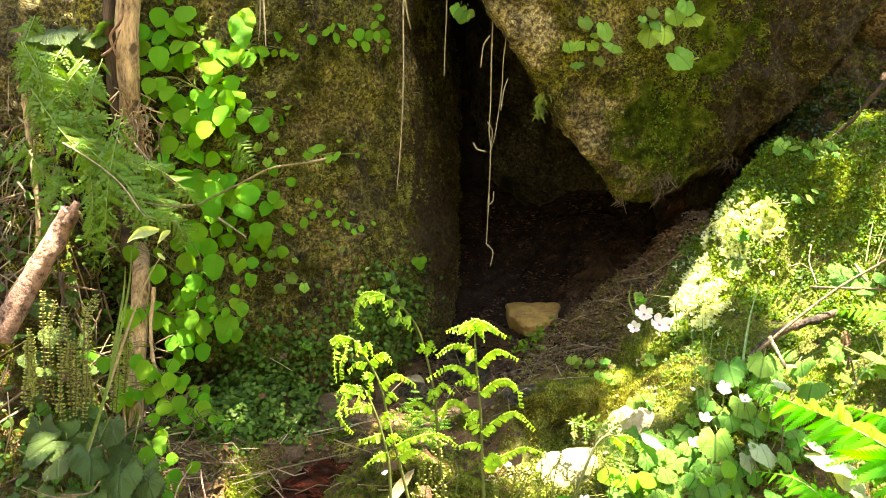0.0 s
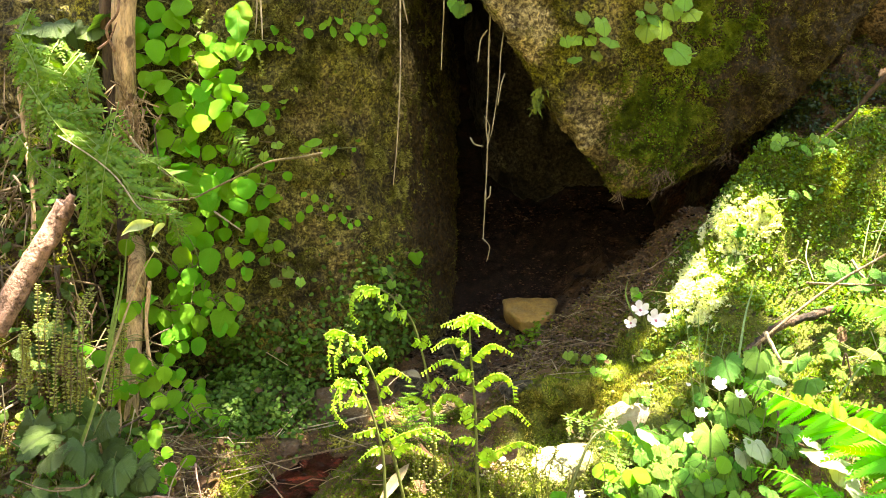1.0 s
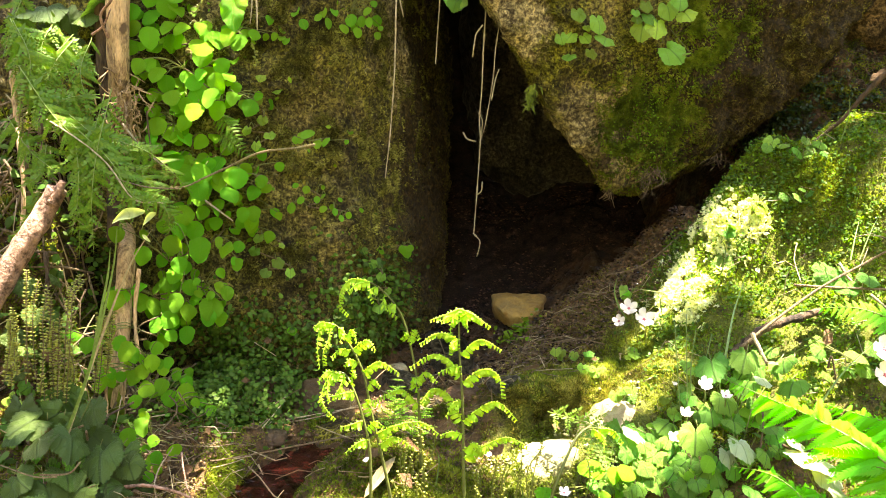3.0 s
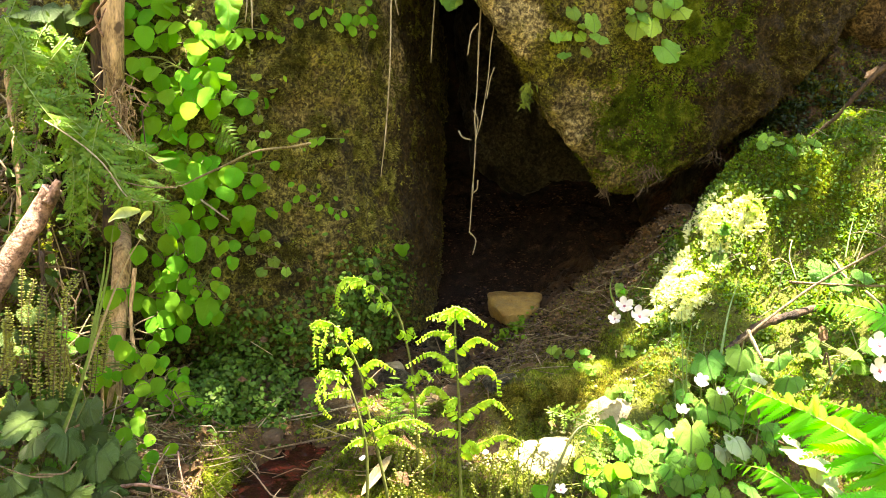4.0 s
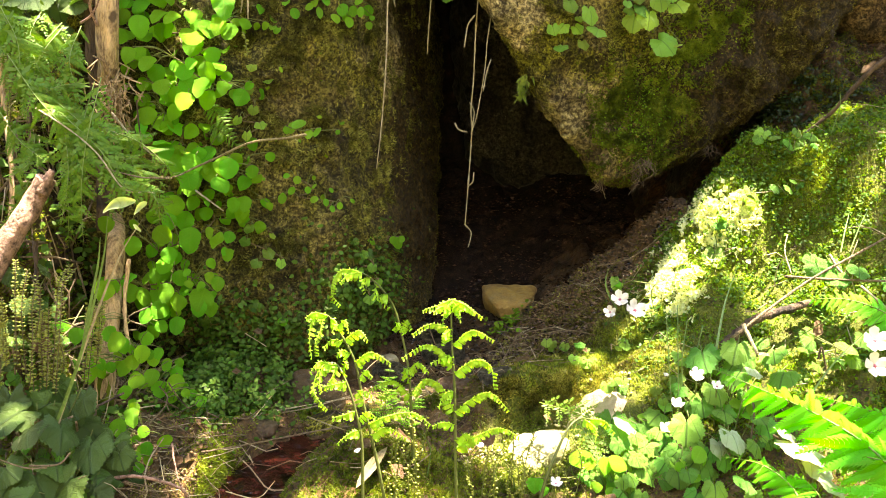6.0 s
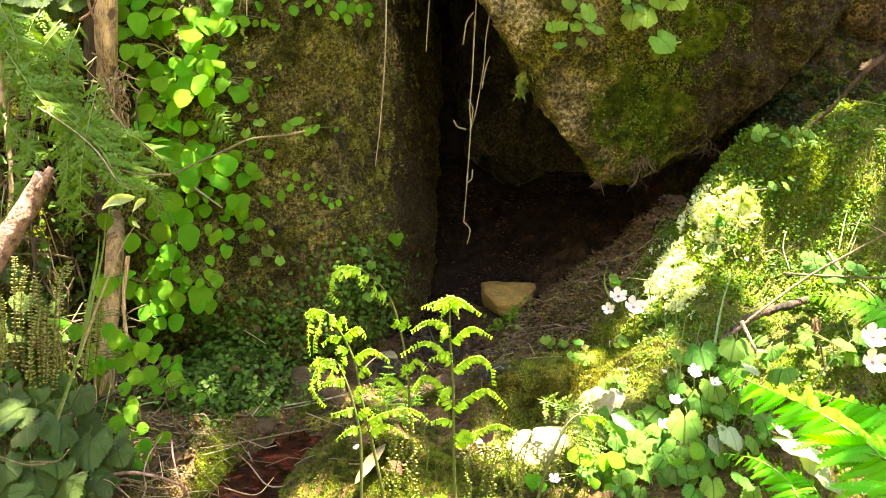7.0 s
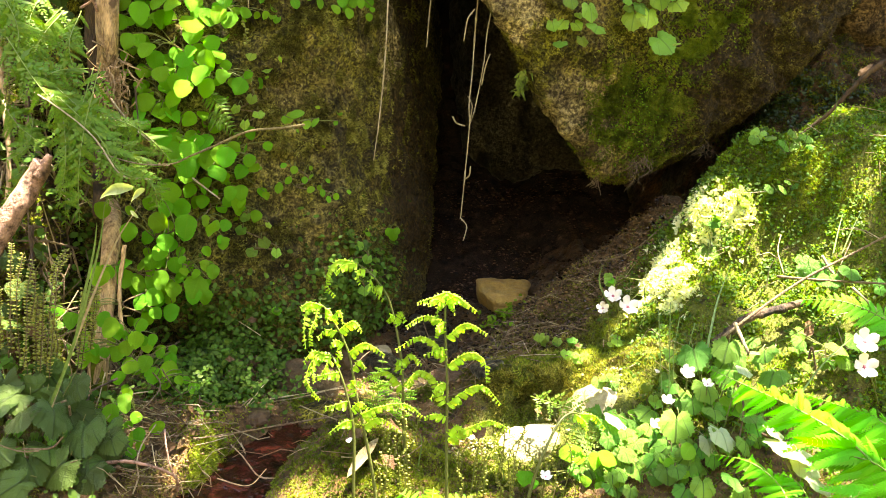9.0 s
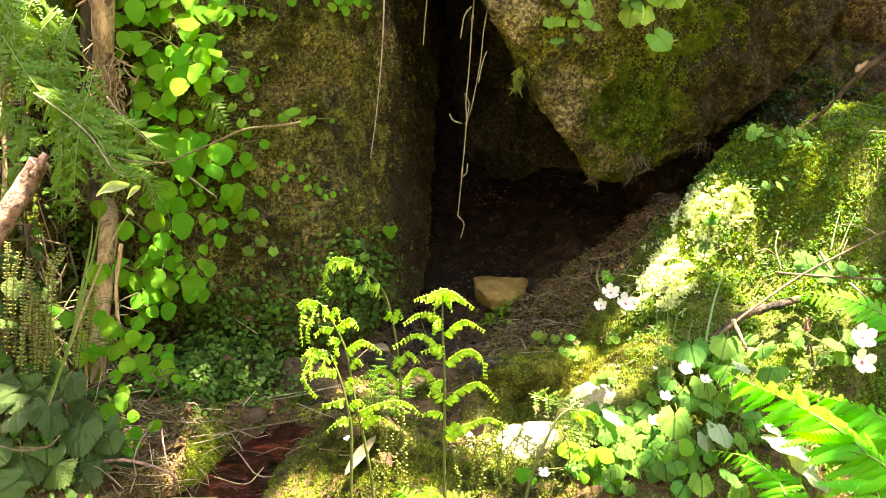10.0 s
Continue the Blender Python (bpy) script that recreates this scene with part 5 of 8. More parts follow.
frond(lacy, [(-0.443, 1.93, 0.925), (-0.409, 1.91, 0.904), (-0.369, 1.92, 0.871)], 0.025, 10, LACY_PINNA, M_FERN_DARK, WALL, 81, radius=0.0008)
lacy = thing("lacy_fern", "feathery frond behind the unrolling ferns", "fern", "ferns")
frond(lacy, [(-0.037, 1.62, 0.398), (-0.04, 1.62, 0.453), (-0.034, 1.6, 0.52)], 0.04, 14, LACY_BRIGHT, M_FIDDLE_STEM, WALL, 82, radius=0.0008, wild=0.35)
frond(lacy, [(0.0, 1.6, 0.4), (0.012, 1.58, 0.45), (0.018, 1.56, 0.5)], 0.034, 11, LACY_BRIGHT, M_FIDDLE_STEM, WALL, 85, radius=0.0008, wild=0.35)
frond(lacy, [(0.244, 1.6, 0.464), (0.323, 1.54, 0.461), (0.353, 1.5, 0.44), (0.377, 1.48, 0.412)], 0.045, 12, LACY_OTHER, M_FIDDLE_STEM, NEAR, 83, radius=0.001)
frond(lacy, [(0.3, 1.52, 0.461), (0.331, 1.48, 0.426), (0.336, 1.44, 0.391)], 0.045, 10, LACY_OTHER, M_FIDDLE_STEM, NEAR, 84, radius=0.001)


def crozier_pinna(points, size, seed):
    """An unrolling pinna: a thin arching rib with curled leaflets hanging from both sides, shrinking to the tip."""
    rng = random.Random(seed)
    path = spline(points, 10)
    n = len(path)
    pieces = [tube(path, [0.0011 * (1 - 0.7 * i / n) for i in range(n)], 4)]
    length = sum((path[i + 1] - path[i]).length for i in range(n - 1))
    count = max(6, int(length / 0.0052))
    for i in range(count):
        f = (i + 0.5) / count * (n - 1)
        a = int(f)
        here = path[a].lerp(path[min(a + 1, n - 1)], f - a)
        way = (path[min(a + 1, n - 1)] - path[max(a - 1, 0)]).normalized()
        low = Vector((0, 0, -1)) - way * way.dot(Vector((0, 0, -1)))
        if low.length < 0.3:
            low = way.cross(Vector((0, 1, 0)))
        low.normalize()
        depth = way.cross(low)
        s = size * (1 - 0.62 * i / count) * rng.uniform(0.8, 1.15)
        for k in (0, 1, 2):
            if k:
                out = (depth * rng.choice((-1, 1)) * 0.8 - low * rng.uniform(0.1, 0.5) + way * 0.3).normalized()
                e = s * 0.42
            else:
                out = (low + depth * rng.uniform(-0.35, 0.35) + way * rng.uniform(0.1, 0.45)).normalized()
                e = s
            w = way * e * 0.155
            curl = (out.cross(way) * rng.choice((-1, 1)) - out * 0.35 - way * 0.3).normalized()
            p1 = here + out * e * 0.45
            p2 = here + out * e * 0.85
            p3 = p2 + curl * e * 0.22
            thick = out.cross(way).normalized() * e * 0.12
            v = [here - w * 1.3, here + w * 1.3, p1 - w * 1.5, p1 + w * 1.5, p2 - w * 1.2, p2 + w * 1.2, p3 - w * 0.9, p3 + w * 0.9, p2 + out * e * 0.12 + thick, p2 - thick]
            pieces.append((v, [(0, 1, 3, 2), (2, 3, 5, 4), (4, 5, 7, 6), (4, 5, 8), (5, 7, 8), (7, 6, 8), (6, 4, 8), (4, 5, 9), (6, 7, 9)]))
    return joined(pieces)


def crozier(parent, stem, thick, arcs, seed, size=0.0155):
    rib = part("frond", tube(spline(stem, 8), [thick * 0.84 * (1 - 0.6 * i / (8 * len(stem) - 7)) for i in range(8 * len(stem) - 7)], 7), M_CROZIER_STEM, parent)
    for i, arc in enumerate(arcs):
        part("pinna", crozier_pinna(arc, size, seed * 50 + i), M_FIDDLE, rib)


FIDDLE = "young fern with unrolling yellow-green fronds in sunlight"
f1 = thing("unrolling_fern", FIDDLE, "fern", "unrolling ferns")
crozier(f1, [(-0.059, 1.36, 0.297), (-0.064, 1.36, 0.372), (-0.07, 1.36, 0.46), (-0.084, 1.36, 0.516), (-0.099, 1.36, 0.557), (-0.115, 1.37, 0.581), (-0.131, 1.37, 0.585)], 0.0036, [
    [(-0.115, 1.37, 0.581), (-0.138, 1.36, 0.582), (-0.15, 1.35, 0.553), (-0.141, 1.34, 0.533), (-0.125, 1.34, 0.516)], [(-0.126, 1.37, 0.583), (-0.145, 1.36, 0.587), (-0.157, 1.35, 0.571)], [(-0.116, 1.36, 0.584), (-0.123, 1.35, 0.563), (-0.133, 1.35, 0.544)],
    [(-0.099, 1.36, 0.557), (-0.116, 1.35, 0.556), (-0.14, 1.34, 0.552)], [(-0.083, 1.36, 0.511), (-0.099, 1.35, 0.507), (-0.118, 1.34, 0.504)], [(-0.105, 1.36, 0.568), (-0.102, 1.35, 0.594), (-0.097, 1.34, 0.586)],
    [(-0.073, 1.36, 0.479), (-0.089, 1.35, 0.477), (-0.109, 1.34, 0.461)], [(-0.077, 1.36, 0.497), (-0.063, 1.35, 0.513), (-0.048, 1.35, 0.504)], [(-0.138, 1.36, 0.582), (-0.141, 1.35, 0.562), (-0.135, 1.34, 0.543)]], 1)
f2 = thing("unrolling_fern", FIDDLE, "fern", "unrolling ferns")
CURLS_C1 = [
    [(-0.145, 1.37, 0.664), (-0.158, 1.36, 0.655), (-0.159, 1.35, 0.625), (-0.153, 1.34, 0.596)],
    [(-0.134, 1.37, 0.66), (-0.155, 1.36, 0.667), (-0.167, 1.35, 0.659)],
    [(-0.143, 1.37, 0.662), (-0.143, 1.36, 0.642), (-0.15, 1.35, 0.621), (-0.149, 1.35, 0.598)],
    [(-0.129, 1.37, 0.657), (-0.119, 1.36, 0.652), (-0.126, 1.35, 0.638)],
    [(-0.12, 1.38, 0.638), (-0.106, 1.36, 0.657), (-0.098, 1.35, 0.639)],
    [(-0.107, 1.38, 0.62), (-0.084, 1.37, 0.639), (-0.068, 1.36, 0.626)]]
CURLS_C2 = [
    [(-0.089, 1.38, 0.584), (-0.062, 1.37, 0.605), (-0.029, 1.36, 0.591)],
    [(-0.109, 1.38, 0.618), (-0.126, 1.37, 0.622), (-0.139, 1.36, 0.61)],
    [(-0.081, 1.38, 0.556), (-0.07, 1.37, 0.575), (-0.058, 1.36, 0.567)],
    [(-0.07, 1.38, 0.514), (-0.079, 1.37, 0.541), (-0.056, 1.36, 0.538)],
    [(-0.061, 1.38, 0.482), (-0.032, 1.37, 0.501), (0.008, 1.38, 0.506), (0.04, 1.38, 0.487)],
    [(-0.056, 1.38, 0.463), (-0.031, 1.37, 0.482), (0.002, 1.37, 0.465)],
    [(-0.096, 1.38, 0.598), (-0.109, 1.37, 0.606), (-0.118, 1.36, 0.597)]]
crozier(f2, [(-0.02, 1.38, 0.289), (-0.031, 1.38, 0.365), (-0.053, 1.38, 0.453), (-0.072, 1.38, 0.519), (-0.085, 1.38, 0.575), (-0.101, 1.38, 0.611), (-0.116, 1.38, 0.634), (-0.132, 1.38, 0.656), (-0.145, 1.37, 0.664)], 0.0036, CURLS_C1 + CURLS_C2, 2)
f3 = thing("unrolling_fern", FIDDLE, "fern", "unrolling ferns")
CURLS_B1 = [
    [(-0.096, 1.51, 0.708), (-0.123, 1.5, 0.711), (-0.138, 1.49, 0.694), (-0.139, 1.49, 0.669), (-0.123, 1.49, 0.65)],
    [(-0.077, 1.52, 0.696), (-0.09, 1.5, 0.694), (-0.082, 1.5, 0.672)],
    [(-0.046, 1.53, 0.666), (-0.056, 1.52, 0.662), (-0.04, 1.51, 0.645)],
    [(-0.065, 1.52, 0.685), (-0.067, 1.51, 0.669), (-0.055, 1.5, 0.667)],
    [(-0.091, 1.51, 0.707), (-0.114, 1.5, 0.703), (-0.127, 1.49, 0.689)],
    [(-0.02, 1.54, 0.599), (-0.01, 1.53, 0.622), (0.001, 1.52, 0.608)]]
CURLS_B2 = [
    [(-0.002, 1.54, 0.528), (0.014, 1.52, 0.55), (0.035, 1.51, 0.535)],
    [(0.006, 1.54, 0.481), (-0.029, 1.52, 0.515), (-0.074, 1.5, 0.498)],
    [(0.001, 1.54, 0.512), (-0.008, 1.52, 0.538), (0.005, 1.51, 0.534)],
    [(0.005, 1.54, 0.486), (0.031, 1.53, 0.517), (0.057, 1.52, 0.501)],
    [(-0.022, 1.54, 0.604), (-0.026, 1.53, 0.616), (-0.011, 1.52, 0.599)]]
crozier(f3, [(0.043, 1.54, 0.215), (0.027, 1.54, 0.299), (0.014, 1.54, 0.387), (0.006, 1.54, 0.471), (-0.002, 1.54, 0.533), (-0.017, 1.54, 0.594), (-0.032, 1.54, 0.639), (-0.052, 1.53, 0.671), (-0.077, 1.52, 0.696), (-0.096, 1.51, 0.708)], 0.0038, CURLS_B1 + CURLS_B2, 3)
f4 = thing("unrolling_fern", FIDDLE, "fern", "unrolling ferns")
CURLS_A1 = [
    [(0.059, 1.36, 0.701), (0.037, 1.35, 0.692), (0.013, 1.34, 0.684)],
    [(0.059, 1.36, 0.701), (0.082, 1.35, 0.694), (0.109, 1.34, 0.678)],
    [(0.06, 1.36, 0.698), (0.048, 1.35, 0.683), (0.047, 1.34, 0.657)],
    [(0.06, 1.36, 0.698), (0.071, 1.35, 0.686), (0.073, 1.34, 0.669)],
    [(0.06, 1.36, 0.68), (0.043, 1.34, 0.692), (0.03, 1.33, 0.685)],
    [(0.06, 1.36, 0.684), (0.075, 1.34, 0.699), (0.095, 1.33, 0.687)],
    [(0.062, 1.36, 0.634), (0.049, 1.35, 0.659), (0.023, 1.35, 0.66), (-0.001, 1.34, 0.645)]]
CURLS_A2 = [
    [(0.065, 1.36, 0.627), (0.094, 1.35, 0.655), (0.129, 1.34, 0.643)],
    [(0.068, 1.36, 0.593), (0.047, 1.35, 0.62), (0.02, 1.35, 0.627), (-0.015, 1.34, 0.606)],
    [(0.07, 1.36, 0.581), (0.101, 1.35, 0.607), (0.125, 1.34, 0.602), (0.134, 1.34, 0.564)],
    [(0.075, 1.36, 0.516), (0.105, 1.35, 0.547), (0.13, 1.34, 0.558), (0.161, 1.34, 0.53)],
    [(0.074, 1.36, 0.519), (0.05, 1.35, 0.563), (0.023, 1.35, 0.571), (0.007, 1.34, 0.55)]]
CURLS_A3 = [
    [(0.08, 1.36, 0.456), (0.113, 1.35, 0.484), (0.147, 1.34, 0.502), (0.18, 1.34, 0.489)],
    [(0.062, 1.36, 0.653), (0.05, 1.34, 0.648), (0.046, 1.34, 0.63)],
    [(0.072, 1.36, 0.552), (0.056, 1.35, 0.549), (0.048, 1.34, 0.529)],
    [(0.077, 1.36, 0.496), (0.058, 1.35, 0.503), (0.04, 1.34, 0.499)],
    [(0.08, 1.36, 0.468), (0.095, 1.35, 0.486), (0.113, 1.34, 0.477)],
    [(0.067, 1.36, 0.607), (0.052, 1.35, 0.609), (0.03, 1.34, 0.6)]]
crozier(f4, [(0.094, 1.36, 0.305), (0.087, 1.36, 0.38), (0.08, 1.36, 0.458), (0.073, 1.36, 0.552), (0.064, 1.36, 0.625), (0.06, 1.36, 0.671), (0.059, 1.36, 0.701)], 0.0037, CURLS_A1 + CURLS_A2 + CURLS_A3, 4)
f5 = thing("unrolling_fern", "single brown-green fern stem arching over", "fern", "unrolling ferns")
crozier(f5, [(0.217, 1.36, 0.311), (0.227, 1.37, 0.383), (0.243, 1.38, 0.439), (0.265, 1.4, 0.484), (0.286, 1.42, 0.497), (0.309, 1.44, 0.491)], 0.004, [
    [(0.309, 1.44, 0.491), (0.333, 1.44, 0.489), (0.354, 1.44, 0.467)], [(0.297, 1.43, 0.494), (0.316, 1.42, 0.482), (0.316, 1.41, 0.461)]], 5)


# ---- wood, roots, twigs ----
M_STUMP = rock_material("mossy_bark", (0.24, 0.16, 0.06), (0.24, 0.22, 0.03), (0.07, 0.045, 0.02), 0.44)

def stick(name, label, category, points, radii, material, sides=6, group="", knots=0.0, seed=1):
    """A bent stick with uneven thickness, through points, tapering from the first radius to the last."""
    path = spline(points, 7)
    rng = random.Random(seed)
    n = len(path)
    r = [radii[0] + (radii[1] - radii[0]) * i / (n - 1) for i in range(n)]
    r = [v * (1 + rng.uniform(-knots, knots)) for v in r]
    path = [p + Vector((rng.gauss(0, 1), rng.gauss(0, 1), rng.gauss(0, 1))) * radii[1] * knots * 0.6 for p in path]
    return tagged(part(name, tube(path, r, sides), material), label, category, group)


def rough_trunk(name, points, radii, material, parent, seed):
    """A trunk with ridged bark."""
    path = spline(points, 14)
    n = len(path)
    v, f = tube(path, [radii[0] + (radii[1] - radii[0]) * i / (n - 1) for i in range(n)], 20)
    out = []
    for i, p in enumerate(v):
        c = path[i // 20]
        d = (p - c)
        q = Vector((p.x * 60, p.y * 60, p.z * 14 + seed))
        out.append(c + d * (1 + 0.16 * noise.noise(q) + 0.1 * noise.noise(p * 25)))
    return part(name, (out, f), material, parent)


tree_young = thing("sapling", "slim tan-barked trunk growing against the rock", "tree")
rough_trunk("trunk", [(-0.646, 1.9, 1.309), (-0.651, 1.9, 1.176), (-0.651, 1.9, 1.086), (-0.656, 1.93, 0.995), (-0.675, 2.03, 0.909), (-0.669, 2.03, 0.721), (-0.63, 1.9, 0.655), (-0.619, 1.83, 0.489), (-0.618, 1.8, 0.353), (-0.624, 1.8, 0.231)], (0.024, 0.016), M_BARK, tree_young, 1)
rough_trunk("moss_sleeve", [(-0.618, 1.81, 0.411), (-0.619, 1.8, 0.341), (-0.622, 1.8, 0.268)], (0.019, 0.0185), M_MOSS, tree_young, 2)
part("side_branch", tube(spline([(-0.665, 1.88, 1.107), (-0.673, 1.86, 1.149), (-0.644, 1.84, 1.182), (-0.636, 1.83, 1.235)]), [0.003] * 25, 6), M_WOOD_PALE, tree_young)
part("side_branch", tube(spline([(-0.697, 1.88, 1.111), (-0.671, 1.87, 1.13), (-0.653, 1.86, 1.163)]), [0.003 - 0.0001 * i for i in range(17)], 6), M_WOOD_PALE, tree_young)
tree_dark = thing("sapling", "dark thin trunk beside the tan one", "tree")
rough_trunk("trunk", [(-0.701, 1.93, 1.311), (-0.697, 1.93, 1.177), (-0.691, 1.93, 1.074), (-0.682, 1.93, 0.994), (-0.667, 1.93, 0.877), (-0.666, 1.93, 0.685)], (0.014, 0.014), M_BARK_DARK, tree_dark, 7)
stump = thing("mossy_stump", "old stump wrapped in olive moss on the slope", "stump")
rough_trunk("wood", [(-0.758, 1.98, 1.282), (-0.756, 1.98, 1.178), (-0.755, 1.97, 1.073), (-0.757, 1.95, 0.978), (-0.755, 1.92, 0.908)], (0.03, 0.034), M_STUMP, stump, 9)
dead = thing("broken_branch", "thick broken branch, bleached and split at its end", "branch")
rough_trunk("wood", [(-0.697, 1.7, 0.813), (-0.718, 1.7, 0.776), (-0.739, 1.69, 0.733), (-0.772, 1.68, 0.672), (-0.827, 1.66, 0.571)], (0.0185, 0.024), M_WOOD_PALE, dead, 3)
rough_trunk("splinter", [(-0.683, 1.69, 0.83), (-0.69, 1.69, 0.816), (-0.703, 1.69, 0.788)], (0.006, 0.012), M_WOOD_PALE, dead, 4)
for i, (pts, r) in enumerate([
    ([(-0.791, 1.86, 1.076), (-0.785, 1.85, 0.998), (-0.787, 1.84, 0.886)], 0.006), ([(-0.867, 1.9, 1.029), (-0.851, 1.88, 0.938), (-0.811, 1.82, 0.795), (-0.809, 1.8, 0.684)], 0.006), ([(-0.751, 1.78, 0.679), (-0.727, 1.74, 0.552), (-0.688, 1.7, 0.473)], 0.005),
    ([(-0.585, 1.84, 0.643), (-0.586, 1.82, 0.541), (-0.568, 1.8, 0.452)], 0.005), ([(-0.88, 1.94, 1.167), (-0.874, 1.93, 1.098), (-0.862, 1.92, 1.018)], 0.007), ([(-0.632, 1.76, 0.46), (-0.62, 1.75, 0.393), (-0.618, 1.74, 0.314)], 0.004)]):
    stick("root", "thin brown root hanging down the earth slope", "root", pts, (r, r * 0.7), M_BARK if i % 2 else M_BARK_DARK, 7, "slope roots", 0.2, i)

for i, (pts, r) in enumerate([
    ([(-0.367, 1.56, 0.349), (-0.284, 1.6, 0.354), (-0.193, 1.62, 0.372), (-0.099, 1.66, 0.379)], 0.0017), ([(-0.305, 1.8, 0.342), (-0.207, 1.84, 0.354), (-0.118, 1.88, 0.362)], 0.0015), ([(-0.308, 1.74, 0.349), (-0.285, 1.8, 0.372), (-0.265, 1.9, 0.392)], 0.0014), ([(-0.31, 1.5, 0.302), (-0.255, 1.5, 0.293), (-0.227, 1.52, 0.318)], 0.0013)]):
    stick("dry_stem", "thin straw-pale dry stem lying across the brook", "twig", pts, (r, r * 0.7), M_TWIG_PALE if i else M_TWIG, 6, "dry stems", 0.3, 70 + i)

stick("root", "thin pale root arching over the red water", "root", [(-0.309, 1.62, 0.319), (-0.281, 1.6, 0.303), (-0.247, 1.56, 0.287), (-0.215, 1.55, 0.289), (-0.198, 1.56, 0.3)], (0.0013, 0.0017), M_ROOT, 6, "", 0.25, 77)
stick("twig", "long bare twig with buds at its tip", "twig", [(-0.558, 1.8, 0.82), (-0.494, 1.82, 0.819), (-0.451, 1.82, 0.84), (-0.393, 1.81, 0.87), (-0.336, 1.8, 0.899), (-0.27, 1.8, 0.911), (-0.228, 1.79, 0.921)], (0.0016, 0.003), M_TWIG_OLIVE, 6, "twigs", 0.12)
stick("twig", "thin bare twig arching among fern fronds", "twig", [(-0.717, 1.7, 0.943), (-0.64, 1.66, 0.909), (-0.583, 1.64, 0.87), (-0.53, 1.62, 0.813), (-0.475, 1.62, 0.809)], (0.0014, 0.0016), M_ROOT, 5, "twigs", 0.2)
stick("twig", "thin bare twig arching among fern fronds", "twig", [(-0.589, 1.66, 0.848), (-0.545, 1.65, 0.838), (-0.501, 1.64, 0.833), (-0.45, 1.64, 0.835)], (0.0014, 0.0014), M_TWIG, 5, "twigs", 0.2)
stick("twig", "pale snapped twig on the vine", "twig", [(-0.457, 1.86, 0.79), (-0.428, 1.85, 0.773), (-0.395, 1.84, 0.754)], (0.0022, 0.0016), M_ROOT, 5, "twigs", 0.15)
stick("twig", "pale twig by the trunk", "twig", [(-0.596, 1.76, 0.941), (-0.552, 1.74, 0.898), (-0.51, 1.73, 0.868)], (0.002, 0.0018), M_ROOT, 5, "twigs", 0.2)
stick("twig", "thin dark upright twig among vines", "twig", [(-0.579, 1.86, 0.965), (-0.574, 1.86, 0.92), (-0.566, 1.86, 0.869)], (0.0018, 0.0018), M_BARK_DARK, 5, "twigs", 0.1)

ROOT = "thin pale root hanging free in the cleft"
def knobs(thick, thin, count, seed):
    """Radii along a root with small swellings."""
    rng = random.Random(seed)
    return [(thick + (thin - thick) * i / count) * (rng.uniform(1.5, 2.0) if rng.random() < 0.12 else rng.uniform(0.85, 1.1)) for i in range(count)]


main = thing("hanging_root", ROOT, "root", "hanging roots")
part("strand", tube(spline([(0.102, 2, 1.336), (0.101, 2, 1.23), (0.101, 2, 1.136), (0.103, 2, 1.051), (0.102, 2, 0.985), (0.107, 2, 0.942), (0.107, 2, 0.83), (0.106, 2, 0.742), (0.106, 2, 0.735), (0.12, 2, 0.72), (0.12, 2, 0.703), (0.116, 2, 0.684)], 6), knobs(0.0018, 0.001, 67, 1), 6), M_ROOT, main)
part("strand", tube(spline([(0.135, 2, 1.279), (0.132, 2, 1.197), (0.127, 2, 1.137), (0.126, 2, 1.077), (0.118, 1.995, 0.998), (0.113, 1.995, 0.964), (0.105, 1.998, 0.935)], 6), knobs(0.0014, 0.0012, 37, 2), 6), M_ROOT, main)
part("strand", tube(spline([(0.096, 1.998, 1.187), (0.083, 1.99, 1.167), (0.08, 1.99, 1.143), (0.078, 1.99, 1.118)], 6), knobs(0.0018, 0.0014, 19, 3), 6), M_ROOT, main)
part("strand", tube(spline([(0.137, 1.99, 1.096), (0.13, 1.99, 1.071), (0.125, 1.992, 1.028)], 6), [0.0014] * 13, 6), M_ROOT, main)
part("strand", tube(spline([(0.097, 1.997, 1.003), (0.108, 1.99, 0.985), (0.108, 1.99, 0.961), (0.106, 1.995, 0.917)], 6), knobs(0.0013, 0.001, 19, 4), 6), M_ROOT, main)
part("rootlet", tube(spline([(0.068, 1.99, 0.957), (0.078, 1.99, 0.943), (0.097, 1.998, 0.938)], 6), [0.0018] * 13, 5), M_ROOT, main)
part("rootlet", tube(spline([(0.117, 1.99, 0.852), (0.116, 1.99, 0.832), (0.108, 1.998, 0.822)], 6), [0.0015] * 13, 5), M_ROOT, main)
stick("hanging_root", "long thin root hanging before the rock", "root", [(-0.09, 1.93, 1.314), (-0.089, 1.93, 1.212), (-0.085, 1.93, 1.086), (-0.087, 1.93, 0.957), (-0.093, 1.93, 0.852)], (0.0022, 0.0013), M_ROOT, 6, "hanging roots", 0.08)
stick("hanging_root", "short root hanging in the cleft", "root", [(-0.001, 2.05, 1.337), (0.001, 2.05, 1.23), (-0, 2.05, 1.163), (-0, 2.05, 1.101)], (0.002, 0.0014), M_ROOT, 6, "hanging roots", 0.12)
stick("hanging_root", "short crooked root at the top of the cleft", "root", [(-0.093, 1.96, 1.284), (-0.083, 1.96, 1.227), (-0.073, 1.96, 1.191)], (0.002, 0.0014), M_ROOT, 6, "hanging roots", 0.12)
stick("hanging_root", "pale root tip over the vine", "root", [(-0.376, 1.9, 1.259), (-0.371, 1.9, 1.193), (-0.368, 1.9, 1.142)], (0.0022, 0.0014), M_ROOT, 6, "hanging roots", 0.12)
